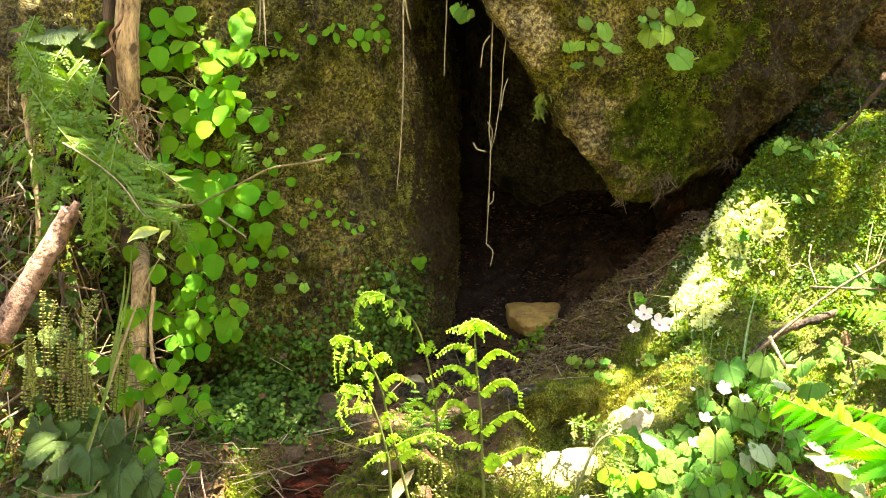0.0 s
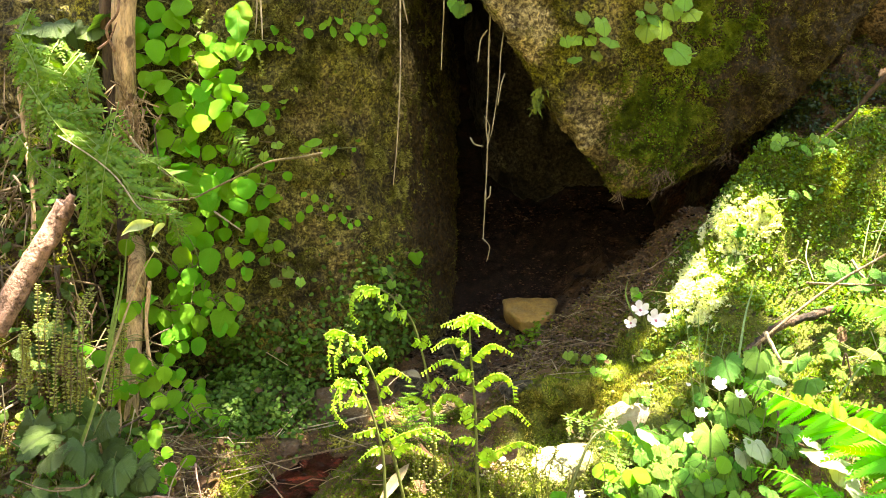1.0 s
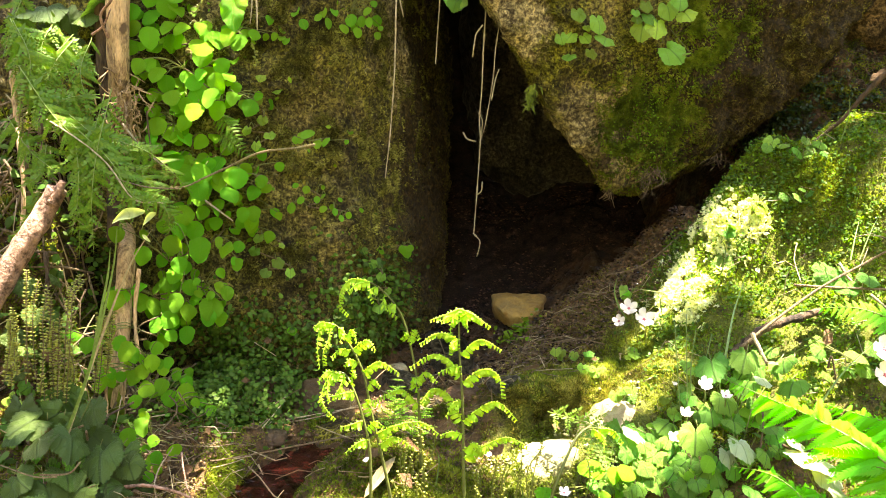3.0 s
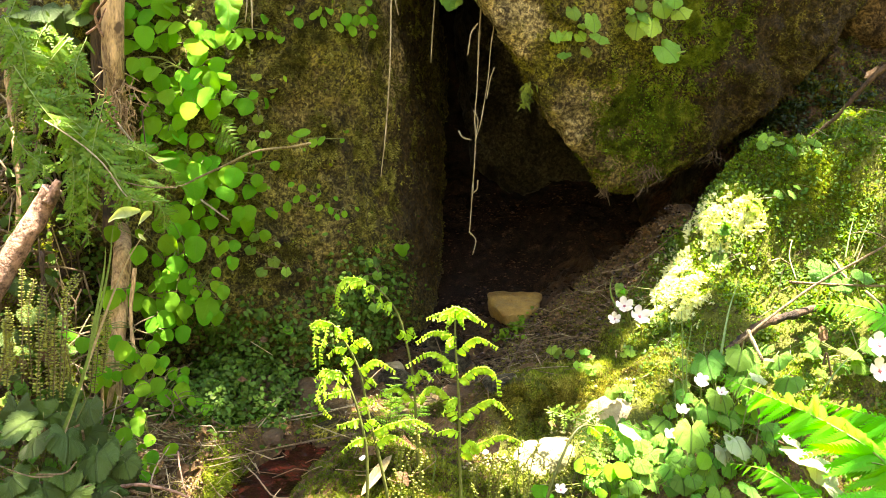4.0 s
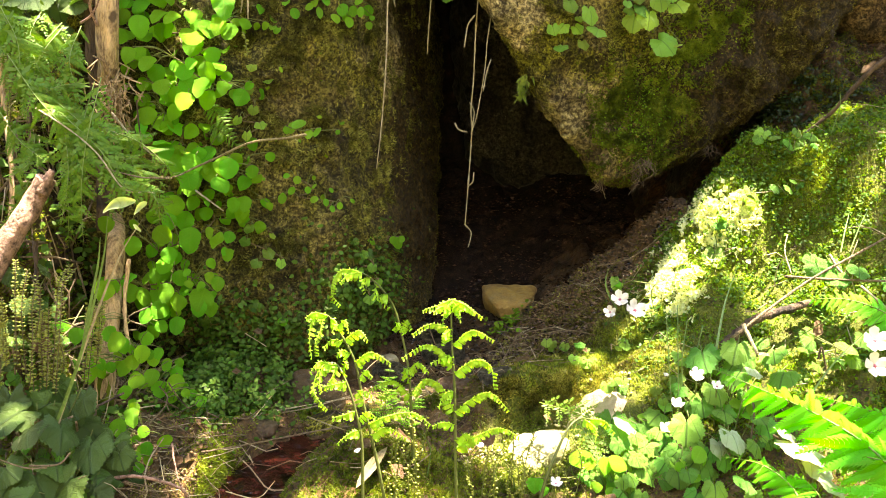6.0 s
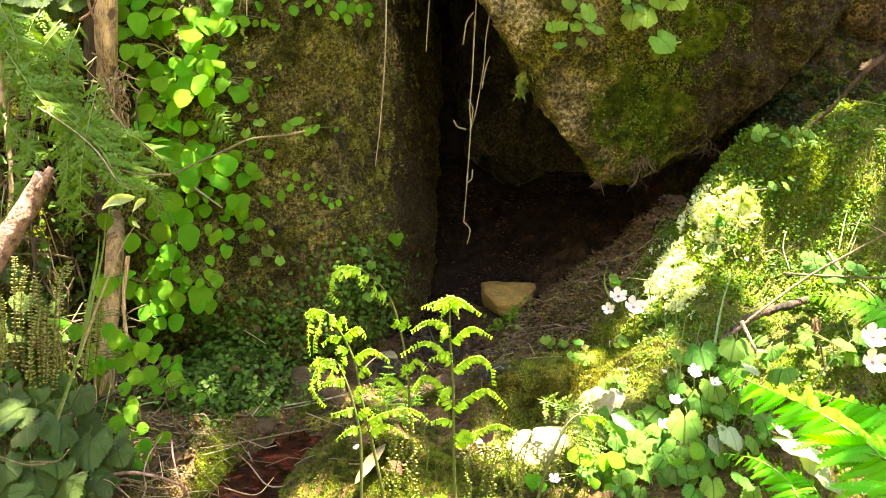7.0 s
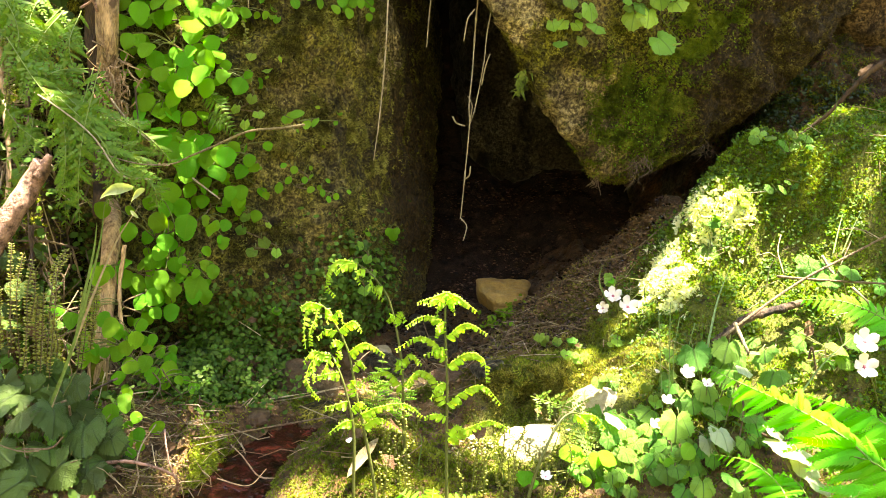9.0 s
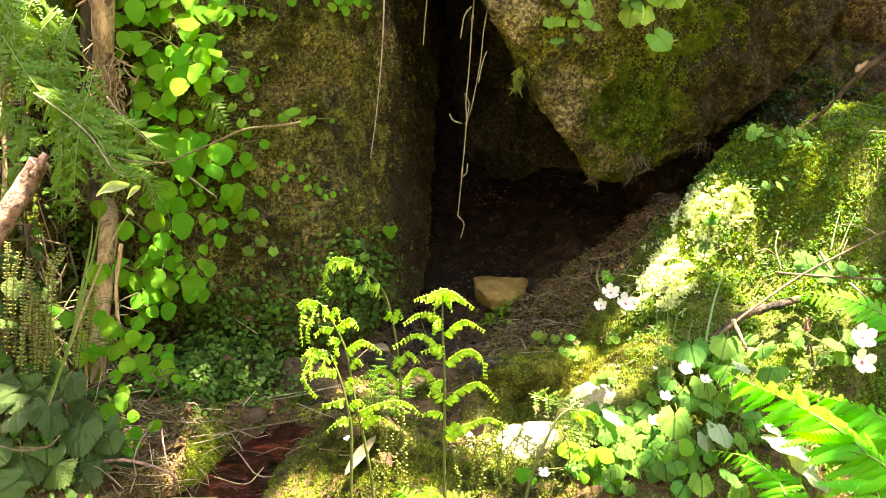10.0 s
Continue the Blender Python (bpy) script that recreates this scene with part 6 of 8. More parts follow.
stick("hanging_root", "pale root tip over the vine", "root", [(-0.384, 1.92, 1.261), (-0.384, 1.92, 1.194), (-0.387, 1.92, 1.154)], (0.0018, 0.0012), M_ROOT, 6, "hanging roots", 0.12)

rng = random.Random(71)
def shaggy(label, at, wide, low, count):
    """A tuft of fine wavy rootlets."""
    tuft = thing("root_tuft", label, "root", "root tufts")
    for i in range(count):
        a = Vector(at) + Vector((rng.uniform(-wide, wide), rng.uniform(-0.012, 0.015), rng.uniform(0, 0.02)))
        pts = [a]
        for k in range(3):
            pts.append(pts[-1] + Vector((rng.gauss(0, 0.009), rng.gauss(-0.002, 0.004), -low * rng.uniform(0.05, 0.45))))
        part("rootlet", tube(spline(pts, 3), rng.uniform(0.0004, 0.0008), 4), (M_BARK_DARK, M_TWIG, M_TWIG)[i % 3], tuft)


TUFT = "shaggy tuft of fine roots under the rock's point"
shaggy(TUFT, (0.523, 2.12, 0.885), 0.02, 0.04, 30)
shaggy(TUFT, (0.505, 2.11, 0.87), 0.008, 0.07, 8)
shaggy(TUFT, (0.421, 2.13, 0.838), 0.012, 0.04, 12)
shaggy("fine roots dripping from the rock's lower edge", (0.679, 2.16, 0.926), 0.012, 0.04, 9)
rng = random.Random(72)
v, f = [], []
for i in range(170):
    a = Vector((-0.632, 1.9, 0.968)) + Vector((rng.gauss(0, 0.02), rng.gauss(-0.01, 0.012), rng.gauss(0, 0.03)))
    b = a + Vector((rng.gauss(0, 0.018), rng.gauss(-0.005, 0.01), rng.gauss(-0.02, 0.025)))
    tv, tf = tube([a, a.lerp(b, 0.5) + Vector((rng.gauss(0, 0.004), 0, 0)), b], rng.uniform(0.0006, 0.0018), 4)
    k = len(v)
    v += tv
    f += [tuple(j + k for j in face) for face in tf]
tagged(part("dead_tuft", (v, f), M_BARK), "tangle of dead brown stems on the trunk", "litter", kind="stuff")
drip = thing("moss_beard", "beard of yellow moss hanging from the rock edge", "moss")
for i in range(60):
    t = rng.random()
    a = Vector((0.212, 2, 1.07)).lerp(Vector((0.206, 1.99, 1.021)), t) + Vector((rng.gauss(0, 0.006), rng.gauss(0, 0.006), 0))
    b = a + Vector((rng.gauss(0, 0.008), -0.006, -rng.uniform(0.006, 0.02)))
    w = Vector((0.0022, 0, 0))
    part("sprig", ([a - w, a + w, b + w * 0.3, b - w * 0.3], [(0, 1, 2, 3)]), M_MOSS, drip)

stick("fallen_branch", "reddish brown branch lying on the mossy bank", "branch", [(0.581, 1.62, 0.586), (0.613, 1.63, 0.613), (0.646, 1.64, 0.637), (0.706, 1.65, 0.657), (0.752, 1.66, 0.671)], (0.009, 0.008), M_BARK_DARK, 9, "", 0.16)
stick("fallen_branch", "grey branch lying along the top of the bank", "branch", [(0.842, 2.02, 0.975), (0.896, 2, 1.036), (0.936, 1.97, 1.105), (0.998, 1.94, 1.178)], (0.003, 0.0065), M_BARK_DARK, 8, "", 0.16)
TWIGS_B1 = [
    ([(0.581, 1.58, 0.61), (0.655, 1.6, 0.668), (0.73, 1.62, 0.721), (0.808, 1.62, 0.773), (0.886, 1.62, 0.824)], 0.0028, M_TWIG),
    ([(0.698, 1.66, 0.718), (0.77, 1.64, 0.721), (0.888, 1.6, 0.731)], 0.0026, M_TWIG),
    ([(0.587, 1.54, 0.647), (0.595, 1.52, 0.626), (0.604, 1.5, 0.605)], 0.0042, M_ROOT),
    ([(0.658, 1.9, 0.828), (0.662, 1.88, 0.777), (0.683, 1.86, 0.745)], 0.0016, M_ROOT),
    ([(0.807, 1.58, 0.722), (0.843, 1.56, 0.692), (0.889, 1.54, 0.652)], 0.003, M_STRAW),
    ([(0.787, 1.68, 0.762), (0.802, 1.67, 0.737), (0.824, 1.66, 0.718)], 0.003, M_ROOT)]
TWIGS_B2 = [
    ([(0.749, 1.8, 0.781), (0.74, 1.78, 0.749), (0.743, 1.74, 0.71)], 0.0015, M_ROOT),
    ([(0.423, 2.1, 0.64), (0.504, 2.06, 0.678), (0.617, 2.08, 0.78)], 0.0018, M_TWIG),
    ([(0.711, 1.5, 0.602), (0.715, 1.5, 0.623), (0.729, 1.5, 0.578)], 0.002, M_BARK_DARK),
    ([(0.578, 1.46, 0.557), (0.586, 1.44, 0.524), (0.579, 1.42, 0.471)], 0.002, M_BARK_DARK),
    ([(0.583, 1.34, 0.515), (0.621, 1.33, 0.502), (0.617, 1.3, 0.572)], 0.002, M_BARK_DARK),
    ([(0.397, 1.9, 0.525), (0.343, 1.95, 0.52), (0.264, 2, 0.487)], 0.0016, M_TWIG)]
for i, (pts, r, m) in enumerate(TWIGS_B1 + TWIGS_B2):
    stick("twig", "dry twig lying on the bank", "twig", pts, (r, r * 0.75), m, 6, "twigs", 0.12, i)
TWIGS_A1 = [
    ([(-0.468, 1.7, 0.272), (-0.437, 1.71, 0.282), (-0.341, 1.73, 0.296), (-0.255, 1.75, 0.31), (-0.127, 1.78, 0.334)], 0.0019, M_TWIG),
    ([(-0.289, 1.82, 0.333), (-0.198, 1.84, 0.35), (-0.105, 1.86, 0.378)], 0.0016, M_ROOT),
    ([(-0.308, 1.8, 0.37), (-0.279, 1.82, 0.389), (-0.245, 1.84, 0.407)], 0.0012, M_ROOT),
    ([(-0.356, 1.82, 0.4), (-0.345, 1.8, 0.377), (-0.329, 1.78, 0.349)], 0.0012, M_TWIG),
    ([(-0.332, 1.62, 0.274), (-0.318, 1.64, 0.292), (-0.299, 1.68, 0.318)], 0.0012, M_ROOT)]
TWIGS_A2 = [
    ([(-0.299, 1.67, 0.304), (-0.275, 1.64, 0.278), (-0.244, 1.62, 0.261), (-0.215, 1.62, 0.264), (-0.189, 1.64, 0.284)], 0.0015, M_ROOT),
    ([(-0.273, 1.9, 0.372), (-0.206, 1.9, 0.378), (-0.131, 1.88, 0.39)], 0.0012, M_TWIG),
    ([(-0.351, 1.88, 0.491), (-0.325, 1.87, 0.48), (-0.3, 1.86, 0.469)], 0.0012, M_ROOT),
    ([(0.203, 1.98, 0.416), (0.231, 2.02, 0.46), (0.262, 2.06, 0.505)], 0.0011, M_TWIG),
    ([(0.21, 1.95, 0.451), (0.25, 2, 0.492), (0.338, 2, 0.517)], 0.0012, M_TWIG),
    ([(0.173, 1.9, 0.4), (0.199, 1.94, 0.428), (0.243, 1.96, 0.45)], 0.0011, M_ROOT)]
TWIGS_A3 = [
    ([(-0.52, 1.55, 0.289), (-0.472, 1.56, 0.294), (-0.411, 1.56, 0.28), (-0.377, 1.55, 0.266)], 0.0022, M_ROOT),
    ([(-0.467, 1.58, 0.273), (-0.463, 1.62, 0.299), (-0.461, 1.66, 0.345)], 0.0020, M_TWIG),
    ([(-0.45, 1.68, 0.31), (-0.433, 1.64, 0.281), (-0.41, 1.6, 0.254)], 0.0016, M_ROOT),
    ([(-0.584, 1.4, 0.372), (-0.621, 1.4, 0.37), (-0.676, 1.4, 0.387)], 0.0015, M_TWIG),
    ([(-0.62, 1.42, 0.365), (-0.573, 1.42, 0.37), (-0.553, 1.42, 0.391)], 0.0018, M_TWIG),
    ([(-0.357, 1.6, 0.268), (-0.332, 1.58, 0.266), (-0.308, 1.56, 0.271)], 0.0014, M_TWIG)]
TWIGS_A4 = [
    ([(-0.035, 1.9, 0.389), (0.014, 1.88, 0.385), (0.073, 1.88, 0.414)], 0.0012, M_TWIG),
    ([(-0.11, 1.92, 0.392), (-0.076, 1.95, 0.423), (-0.052, 1.96, 0.435)], 0.0012, M_TWIG),
    ([(0.126, 2, 0.433), (0.162, 1.96, 0.427), (0.186, 1.96, 0.447)], 0.0011, M_TWIG)]
for i, (pts, r, m) in enumerate(TWIGS_A1 + TWIGS_A2 + TWIGS_A3 + TWIGS_A4):
    stick("twig", "dry twig lying on the wet ground", "twig", pts, (r, r * 0.75), m if i % 2 else M_TWIG, 6, "twigs", 0.12, 40 + i)


def blade(name, label, pts, width, material, group="grass blades"):
    """A narrow grass blade, folded along its middle."""
    path = spline(pts, 8)
    n = len(path)
    v, f = [], []
    for i, p in enumerate(path):
        w = width * (1 - (i / (n - 1)) ** 2 * 0.85)
        v += [p + Vector((-w, 0, 0)), p + Vector((0, w * 0.5, 0)), p + Vector((w, 0, 0))]
    for i in range(n - 1):
        for k in range(2):
            f.append((3 * i + k, 3 * i + k + 1, 3 * i + k + 4, 3 * i + k + 3))
    return tagged(part(name, (v, f), material), label, "grass", group)


BLADES_A1 = [
    ([(-0.618, 1.5, 0.38), (-0.576, 1.48, 0.48), (-0.541, 1.46, 0.586), (-0.508, 1.44, 0.716), (-0.495, 1.42, 0.789)], 0.0032, M_GRASS),
    ([(-0.62, 1.52, 0.372), (-0.549, 1.5, 0.576), (-0.496, 1.48, 0.71), (-0.451, 1.46, 0.784)], 0.0026, M_STRAW),
    ([(-0.585, 1.56, 0.507), (-0.567, 1.55, 0.603), (-0.549, 1.54, 0.687), (-0.542, 1.53, 0.738)], 0.003, M_GRASS),
    ([(0.59, 1.84, 0.701), (0.651, 1.8, 0.725), (0.713, 1.78, 0.732), (0.777, 1.76, 0.722)], 0.0022, M_GRASS)]
BLADES_A2 = [
    ([(0.603, 1.6, 0.569), (0.677, 1.56, 0.615), (0.735, 1.54, 0.665), (0.753, 1.52, 0.696)], 0.0022, M_GRASS),
    ([(0.653, 1.4, 0.55), (0.7, 1.42, 0.614), (0.751, 1.44, 0.66), (0.801, 1.44, 0.721)], 0.002, M_GRASS),
    ([(0.549, 1.56, 0.567), (0.558, 1.58, 0.614), (0.577, 1.62, 0.67), (0.605, 1.66, 0.728)], 0.0026, M_GRASS),
    ([(0.432, 1.72, 0.527), (0.464, 1.72, 0.551), (0.483, 1.72, 0.587)], 0.0014, M_STRAW),
    ([(0.817, 1.7, 0.766), (0.829, 1.72, 0.807), (0.842, 1.74, 0.839)], 0.0016, M_GRASS)]
BLADES_A3 = [
    ([(0.834, 1.7, 0.767), (0.858, 1.72, 0.82), (0.88, 1.74, 0.852)], 0.0014, M_GRASS)]
for pts, w, m in BLADES_A1 + BLADES_A2 + BLADES_A3:
    blade("grass_blade", "single long grass blade", pts, w, m)

rng = random.Random(77)
for i in range(26):
    x, y = (rng.uniform(0.02, 0.34), rng.uniform(1.36, 1.58)) if i < 16 else (rng.uniform(0.5, 0.95), rng.uniform(1.45, 1.9))
    f = Vector((x, y, floor_at(x, y)))
    h = rng.uniform(0.04, 0.11)
    blade("grass_blade", "short thin grass blade in the moss", [f, f + Vector((rng.gauss(0, 0.008), -0.005, h * 0.6)), f + Vector((rng.gauss(0, 0.03), -0.015, h))], rng.uniform(0.0008, 0.0014), M_GRASS if i % 3 else M_STRAW)

PALE_ROOT = "pale bent root arching over the litter"
stick("root", PALE_ROOT, "root", [(-0.517, 1.5, 0.313), (-0.472, 1.48, 0.33), (-0.426, 1.47, 0.331), (-0.392, 1.47, 0.321), (-0.377, 1.48, 0.305), (-0.378, 1.5, 0.267)], (0.0032, 0.0026), M_WOOD_PALE, 8, "litter roots", 0.2, 5)
stick("root", PALE_ROOT, "root", [(-0.42, 1.56, 0.362), (-0.407, 1.52, 0.352), (-0.392, 1.49, 0.328), (-0.384, 1.49, 0.308)], (0.0018, 0.0014), M_WOOD_PALE, 7, "litter roots", 0.2, 6)
stick("root", PALE_ROOT, "root", [(-0.446, 1.46, 0.281), (-0.44, 1.47, 0.308), (-0.446, 1.48, 0.334), (-0.448, 1.52, 0.349), (-0.441, 1.58, 0.364)], (0.0016, 0.0011), M_ROOT, 7, "litter roots", 0.2, 7)
stick("root", PALE_ROOT, "root", [(-0.496, 1.48, 0.31), (-0.479, 1.47, 0.3), (-0.459, 1.47, 0.281)], (0.0015, 0.0011), M_ROOT, 7, "litter roots", 0.2, 8)

# curled pale leaf tips in the lacy fern
for pts, w in [([(-0.476, 1.34, 0.809), (-0.458, 1.33, 0.823), (-0.438, 1.32, 0.828), (-0.425, 1.33, 0.829)], 0.009), ([(-0.429, 1.33, 0.802), (-0.421, 1.32, 0.817), (-0.413, 1.32, 0.824), (-0.408, 1.33, 0.827)], 0.008), ([(-0.431, 1.34, 0.792), (-0.423, 1.33, 0.79), (-0.416, 1.33, 0.784)], 0.003)]:
    path = spline(pts, 6)
    n = len(path)
    v, f = [], []
    for i, p in enumerate(path):
        s = w * math.sin(math.pi * (0.08 + 0.84 * i / (n - 1)))
        v += [p + Vector((0.3 * s, -s * 0.6, s)), p, p + Vector((-0.3 * s, -s * 0.5, -s))]
    for i in range(n - 1):
        f += [(3 * i, 3 * i + 1, 3 * i + 4, 3 * i + 3), (3 * i + 1, 3 * i + 2, 3 * i + 5, 3 * i + 4)]
    tagged(part("curled_leaf", (v, f), M_PALE_LEAF), "curled pale green leaf lit by the sun", "leaf", "curled leaves")

dead_shape = mesh_of("dead_leaf", leaf_shape(9, ovate(0.5, 0.16), 0.02, 0.5, 0.25, 0.3), M_DEAD)
M_STRAW_LEAF = leaf_material("bleached_leaf", (0.34, 0.27, 0.15), (0.24, 0.18, 0.1), 0.5, 0.2, glow=1.0, hue=0.02, bright=0.2)
long_pale = mesh_of("dead_leaf", leaf_shape(9, ovate(0.5, 0.095), 0.02, 0.4, 0.2, 0.25), M_STRAW_LEAF)
broad_dead = mesh_of("dead_leaf", leaf_shape(9, ovate(0.45, 0.32), 0.03, 0.4, 0.3, 0.5), M_DEAD)
LEAVES_A1 = [
    ((-0.079, 1.44, 0.347), (-0.031, 1.5, 0.408), 0),
    ((-0.483, 1.64, 0.306), (-0.435, 1.66, 0.332), 0),
    ((-0.082, 1.5, 0.392), (-0.064, 1.52, 0.411), 1),
    ((0.254, 1.6, 0.44), (0.267, 1.59, 0.438), 1),
    ((0.348, 1.77, 0.523), (0.362, 1.77, 0.526), 1),
    ((0.364, 1.62, 0.454), (0.387, 1.62, 0.46), 1),
    ((-0.361, 1.8, 0.429), (-0.342, 1.8, 0.433), 1),
    ((-0.035, 1.6, 0.373), (0.017, 1.62, 0.379), 1),
    ((0.983, 2, 1.138), (0.946, 2, 1.13), 1)]
LEAVES_A2 = [
    ((0.729, 1.56, 0.629), (0.736, 1.57, 0.658), 1),
    ((0.655, 1.52, 0.594), (0.612, 1.53, 0.604), 0),
    ((-0.311, 1.85, 0.5), (-0.332, 1.87, 0.506), 1),
    ((0.136, 1.5, 0.408), (0.156, 1.52, 0.433), 1),
    ((-0.021, 1.48, 0.377), (0, 1.46, 0.365), 1),
    ((-0.715, 1.66, 0.505), (-0.683, 1.66, 0.496), 1),
    ((-0.716, 1.78, 0.947), (-0.684, 1.78, 0.943), 1),
    ((-0.431, 1.68, 0.323), (-0.414, 1.7, 0.339), 1),
    ((-0.702, 1.68, 0.478), (-0.696, 1.68, 0.512), 1)]
for (a, b, broad) in LEAVES_A1 + LEAVES_A2:
    a, b = Vector(a), Vector(b)
    ob = new("dead_leaf", broad_dead if broad else long_pale)
    ob.matrix_world = facing(a, b - a, (0.1, -0.6, 0.8), (b - a).length)
    tagged(ob, "dry brown leaf fallen on the moss" if broad else "long bleached dead leaf on the moss", "leaf", "dead leaves")

rng = random.Random(91)
for i in range(34):
    x, y = (rng.uniform(-0.6, -0.36), rng.uniform(1.5, 1.76)) if i < 24 else (rng.uniform(-0.1, 0.3), rng.uniform(1.8, 2.05))
    way = Vector((rng.gauss(0, 1), rng.gauss(0, 1), rng.gauss(0, 0.3)))
    ob = new("dead_leaf", rng.choice((broad_dead, dead_shape)))
    ob.matrix_world = facing(Vector((x, y, floor_at(x, y) + 0.006)), way, (rng.gauss(0, 0.4), -0.5, 0.8), rng.uniform(0.02, 0.042))
    tagged(ob, "curled brown leaf among the litter by the brook", "leaf", "dead leaves")

# ---- stones, water ----
for i, (c, size, m, label) in enumerate([
    ((-0.2, 1.92, 0.333), (0.07, 0.04, 0.036), M_MUDSTONE, "brown wet stone in the brook"),
    ((-0.17, 1.82, 0.305), (0.06, 0.035, 0.022), M_STUMP, "olive mossy stone in the brook"), ((-0.041, 2.05, 0.397), (0.045, 0.035, 0.02), M_ROCK_DARK, "dark wet stone in the brook"), ((0.063, 2.25, 0.478), (0.06, 0.04, 0.025), M_ROCK_DARK, "dark wet stone in the brook"),
    ((0.156, 2, 0.368), (0.05, 0.04, 0.02), M_ROCK_DARK, "dark wet stone in the brook"), ((-0.12, 2.05, 0.406), (0.04, 0.03, 0.02), M_MUDSTONE, "brown wet stone in the brook"), ((-0.287, 1.74, 0.296), (0.03, 0.025, 0.012), M_MUDSTONE, "brown wet stone in the brook"),
    ((0.175, 1.79, 0.4), (0.04, 0.03, 0.016), M_ROCK_DARK, "dark wet stone in the brook"), ((0.027, 1.95, 0.377), (0.045, 0.035, 0.014), M_MUDSTONE, "brown wet stone in the brook"), ((0.078, 2.15, 0.417), (0.05, 0.04, 0.02), M_ROCK_DARK, "dark wet stone in the brook"), ((-0.045, 2.1, 0.4), (0.024, 0.02, 0.022), M_PALE, "grey pebble in the brook"),
    ((0.0, 1.84, 0.35), (0.045, 0.03, 0.02), M_MUDSTONE, "brown wet stone in the brook"), ((0.1, 1.86, 0.36), (0.05, 0.035, 0.024), M_MUDSTONE, "brown wet stone in the brook"), ((-0.07, 1.74, 0.34), (0.06, 0.03, 0.018), M_STUMP, "olive mossy stone in the brook")]):
    c = Vector(c)
    c.z = floor_at(c.x, c.y) + size[2] * 0.3
    rng = random.Random(300 + i)
    planes = [(Vector((math.cos(a) * size[1], math.sin(a) * size[0], rng.uniform(-0.2, 0.3) * size[0])), c + Vector((math.cos(a) * size[0], math.sin(a) * size[1], 0)) * rng.uniform(0.9, 1.1)) for a in [k * 0.7 + rng.uniform(-0.15, 0.15) for k in range(9)]]
    planes += [((rng.uniform(-0.2, 0.2), -0.15, 1), c + Vector((0, 0, size[2]))), ((0, 0, -1), c + Vector((0, 0, -size[2])))]
    boulder("stone", c, planes, 4, 6, min(0.012, size[2] * 1.2), m, label, "stone", "", 0.004)

def slab(ends, half, thick, seed, label):
    """A flat worn stone lying along a line on the ground."""
    rng = random.Random(seed)
    a, b = Vector(ends[0]), Vector(ends[1])
    along = (b - a).normalized()
    across = Vector((-along.y, along.x, 0.12)).normalized()
    up = along.cross(across)
    c, reach = (a + b) / 2, (b - a).length / 2
    planes = [(up + across * -0.25, c + up * thick), (-up, c - up * 0.03), (up + along * 0.25, c + up * thick * 1.1), (up - along * 0.3 - across * 0.4, c + up * thick * 1.05)]
    for k in range(8):
        t = k * math.pi / 4 + rng.uniform(-0.2, 0.2)
        way = along * math.cos(t) * half / reach + across * math.sin(t)
        planes.append((way.normalized() + up * rng.uniform(0.1, 0.5), c + (along * math.cos(t) * reach + across * math.sin(t) * half) * rng.uniform(0.85, 1.1)))
    return boulder("stone", c, planes, 5, 7, 0.022, M_PALE, label, "stone", "", 0.004)


slab(((0.15, 1.585, 0.336), (0.34, 1.632, 0.414)), 0.04, 0.008, 5, "pale worn stone ledge in full sun")
slab(((0.3, 1.632, 0.416), (0.47, 1.65, 0.496)), 0.032, 0.008, 8, "pale worn stone in full sun beside moss")

n = Nodes("red_brown_water")
ripple = n.math("ADD", n.noise(38, 3, 0.6, 1.0), n.math("MULTIPLY", n.noise(110, 2, 0.5, 0.5), 0.6))
n.bump(ripple, 0.5, 0.01)
M_WATER = n.set(n.ramp(n.noise(24, 5, 0.6, 0.6), [(0.38, (0.006, 0.0012, 0.001)), (0.52, (0.036, 0.006, 0.004)), (0.66, (0.105, 0.022, 0.012))]), 0.06)
wx, wy = np.meshgrid(np.linspace(-0.5, -0.1, 80), np.linspace(1.46, 1.83, 80))
wv = [(a, b, 0.303 + 0.13 * (b - 1.75) + 0.003 * noise.noise(Vector((a * 40, b * 40, 0))) + 0.001 * noise.noise(Vector((a * 110, b * 110, 0)))) for a, b in zip(wx.ravel(), wy.ravel())]
wf = [(j * 80 + i, j * 80 + i + 1, (j + 1) * 80 + i + 1, (j + 1) * 80 + i) for j in range(79) for i in range(79)]
structure(part("water", (wv, wf), M_WATER), "shallow red-brown water in the brook", "water")


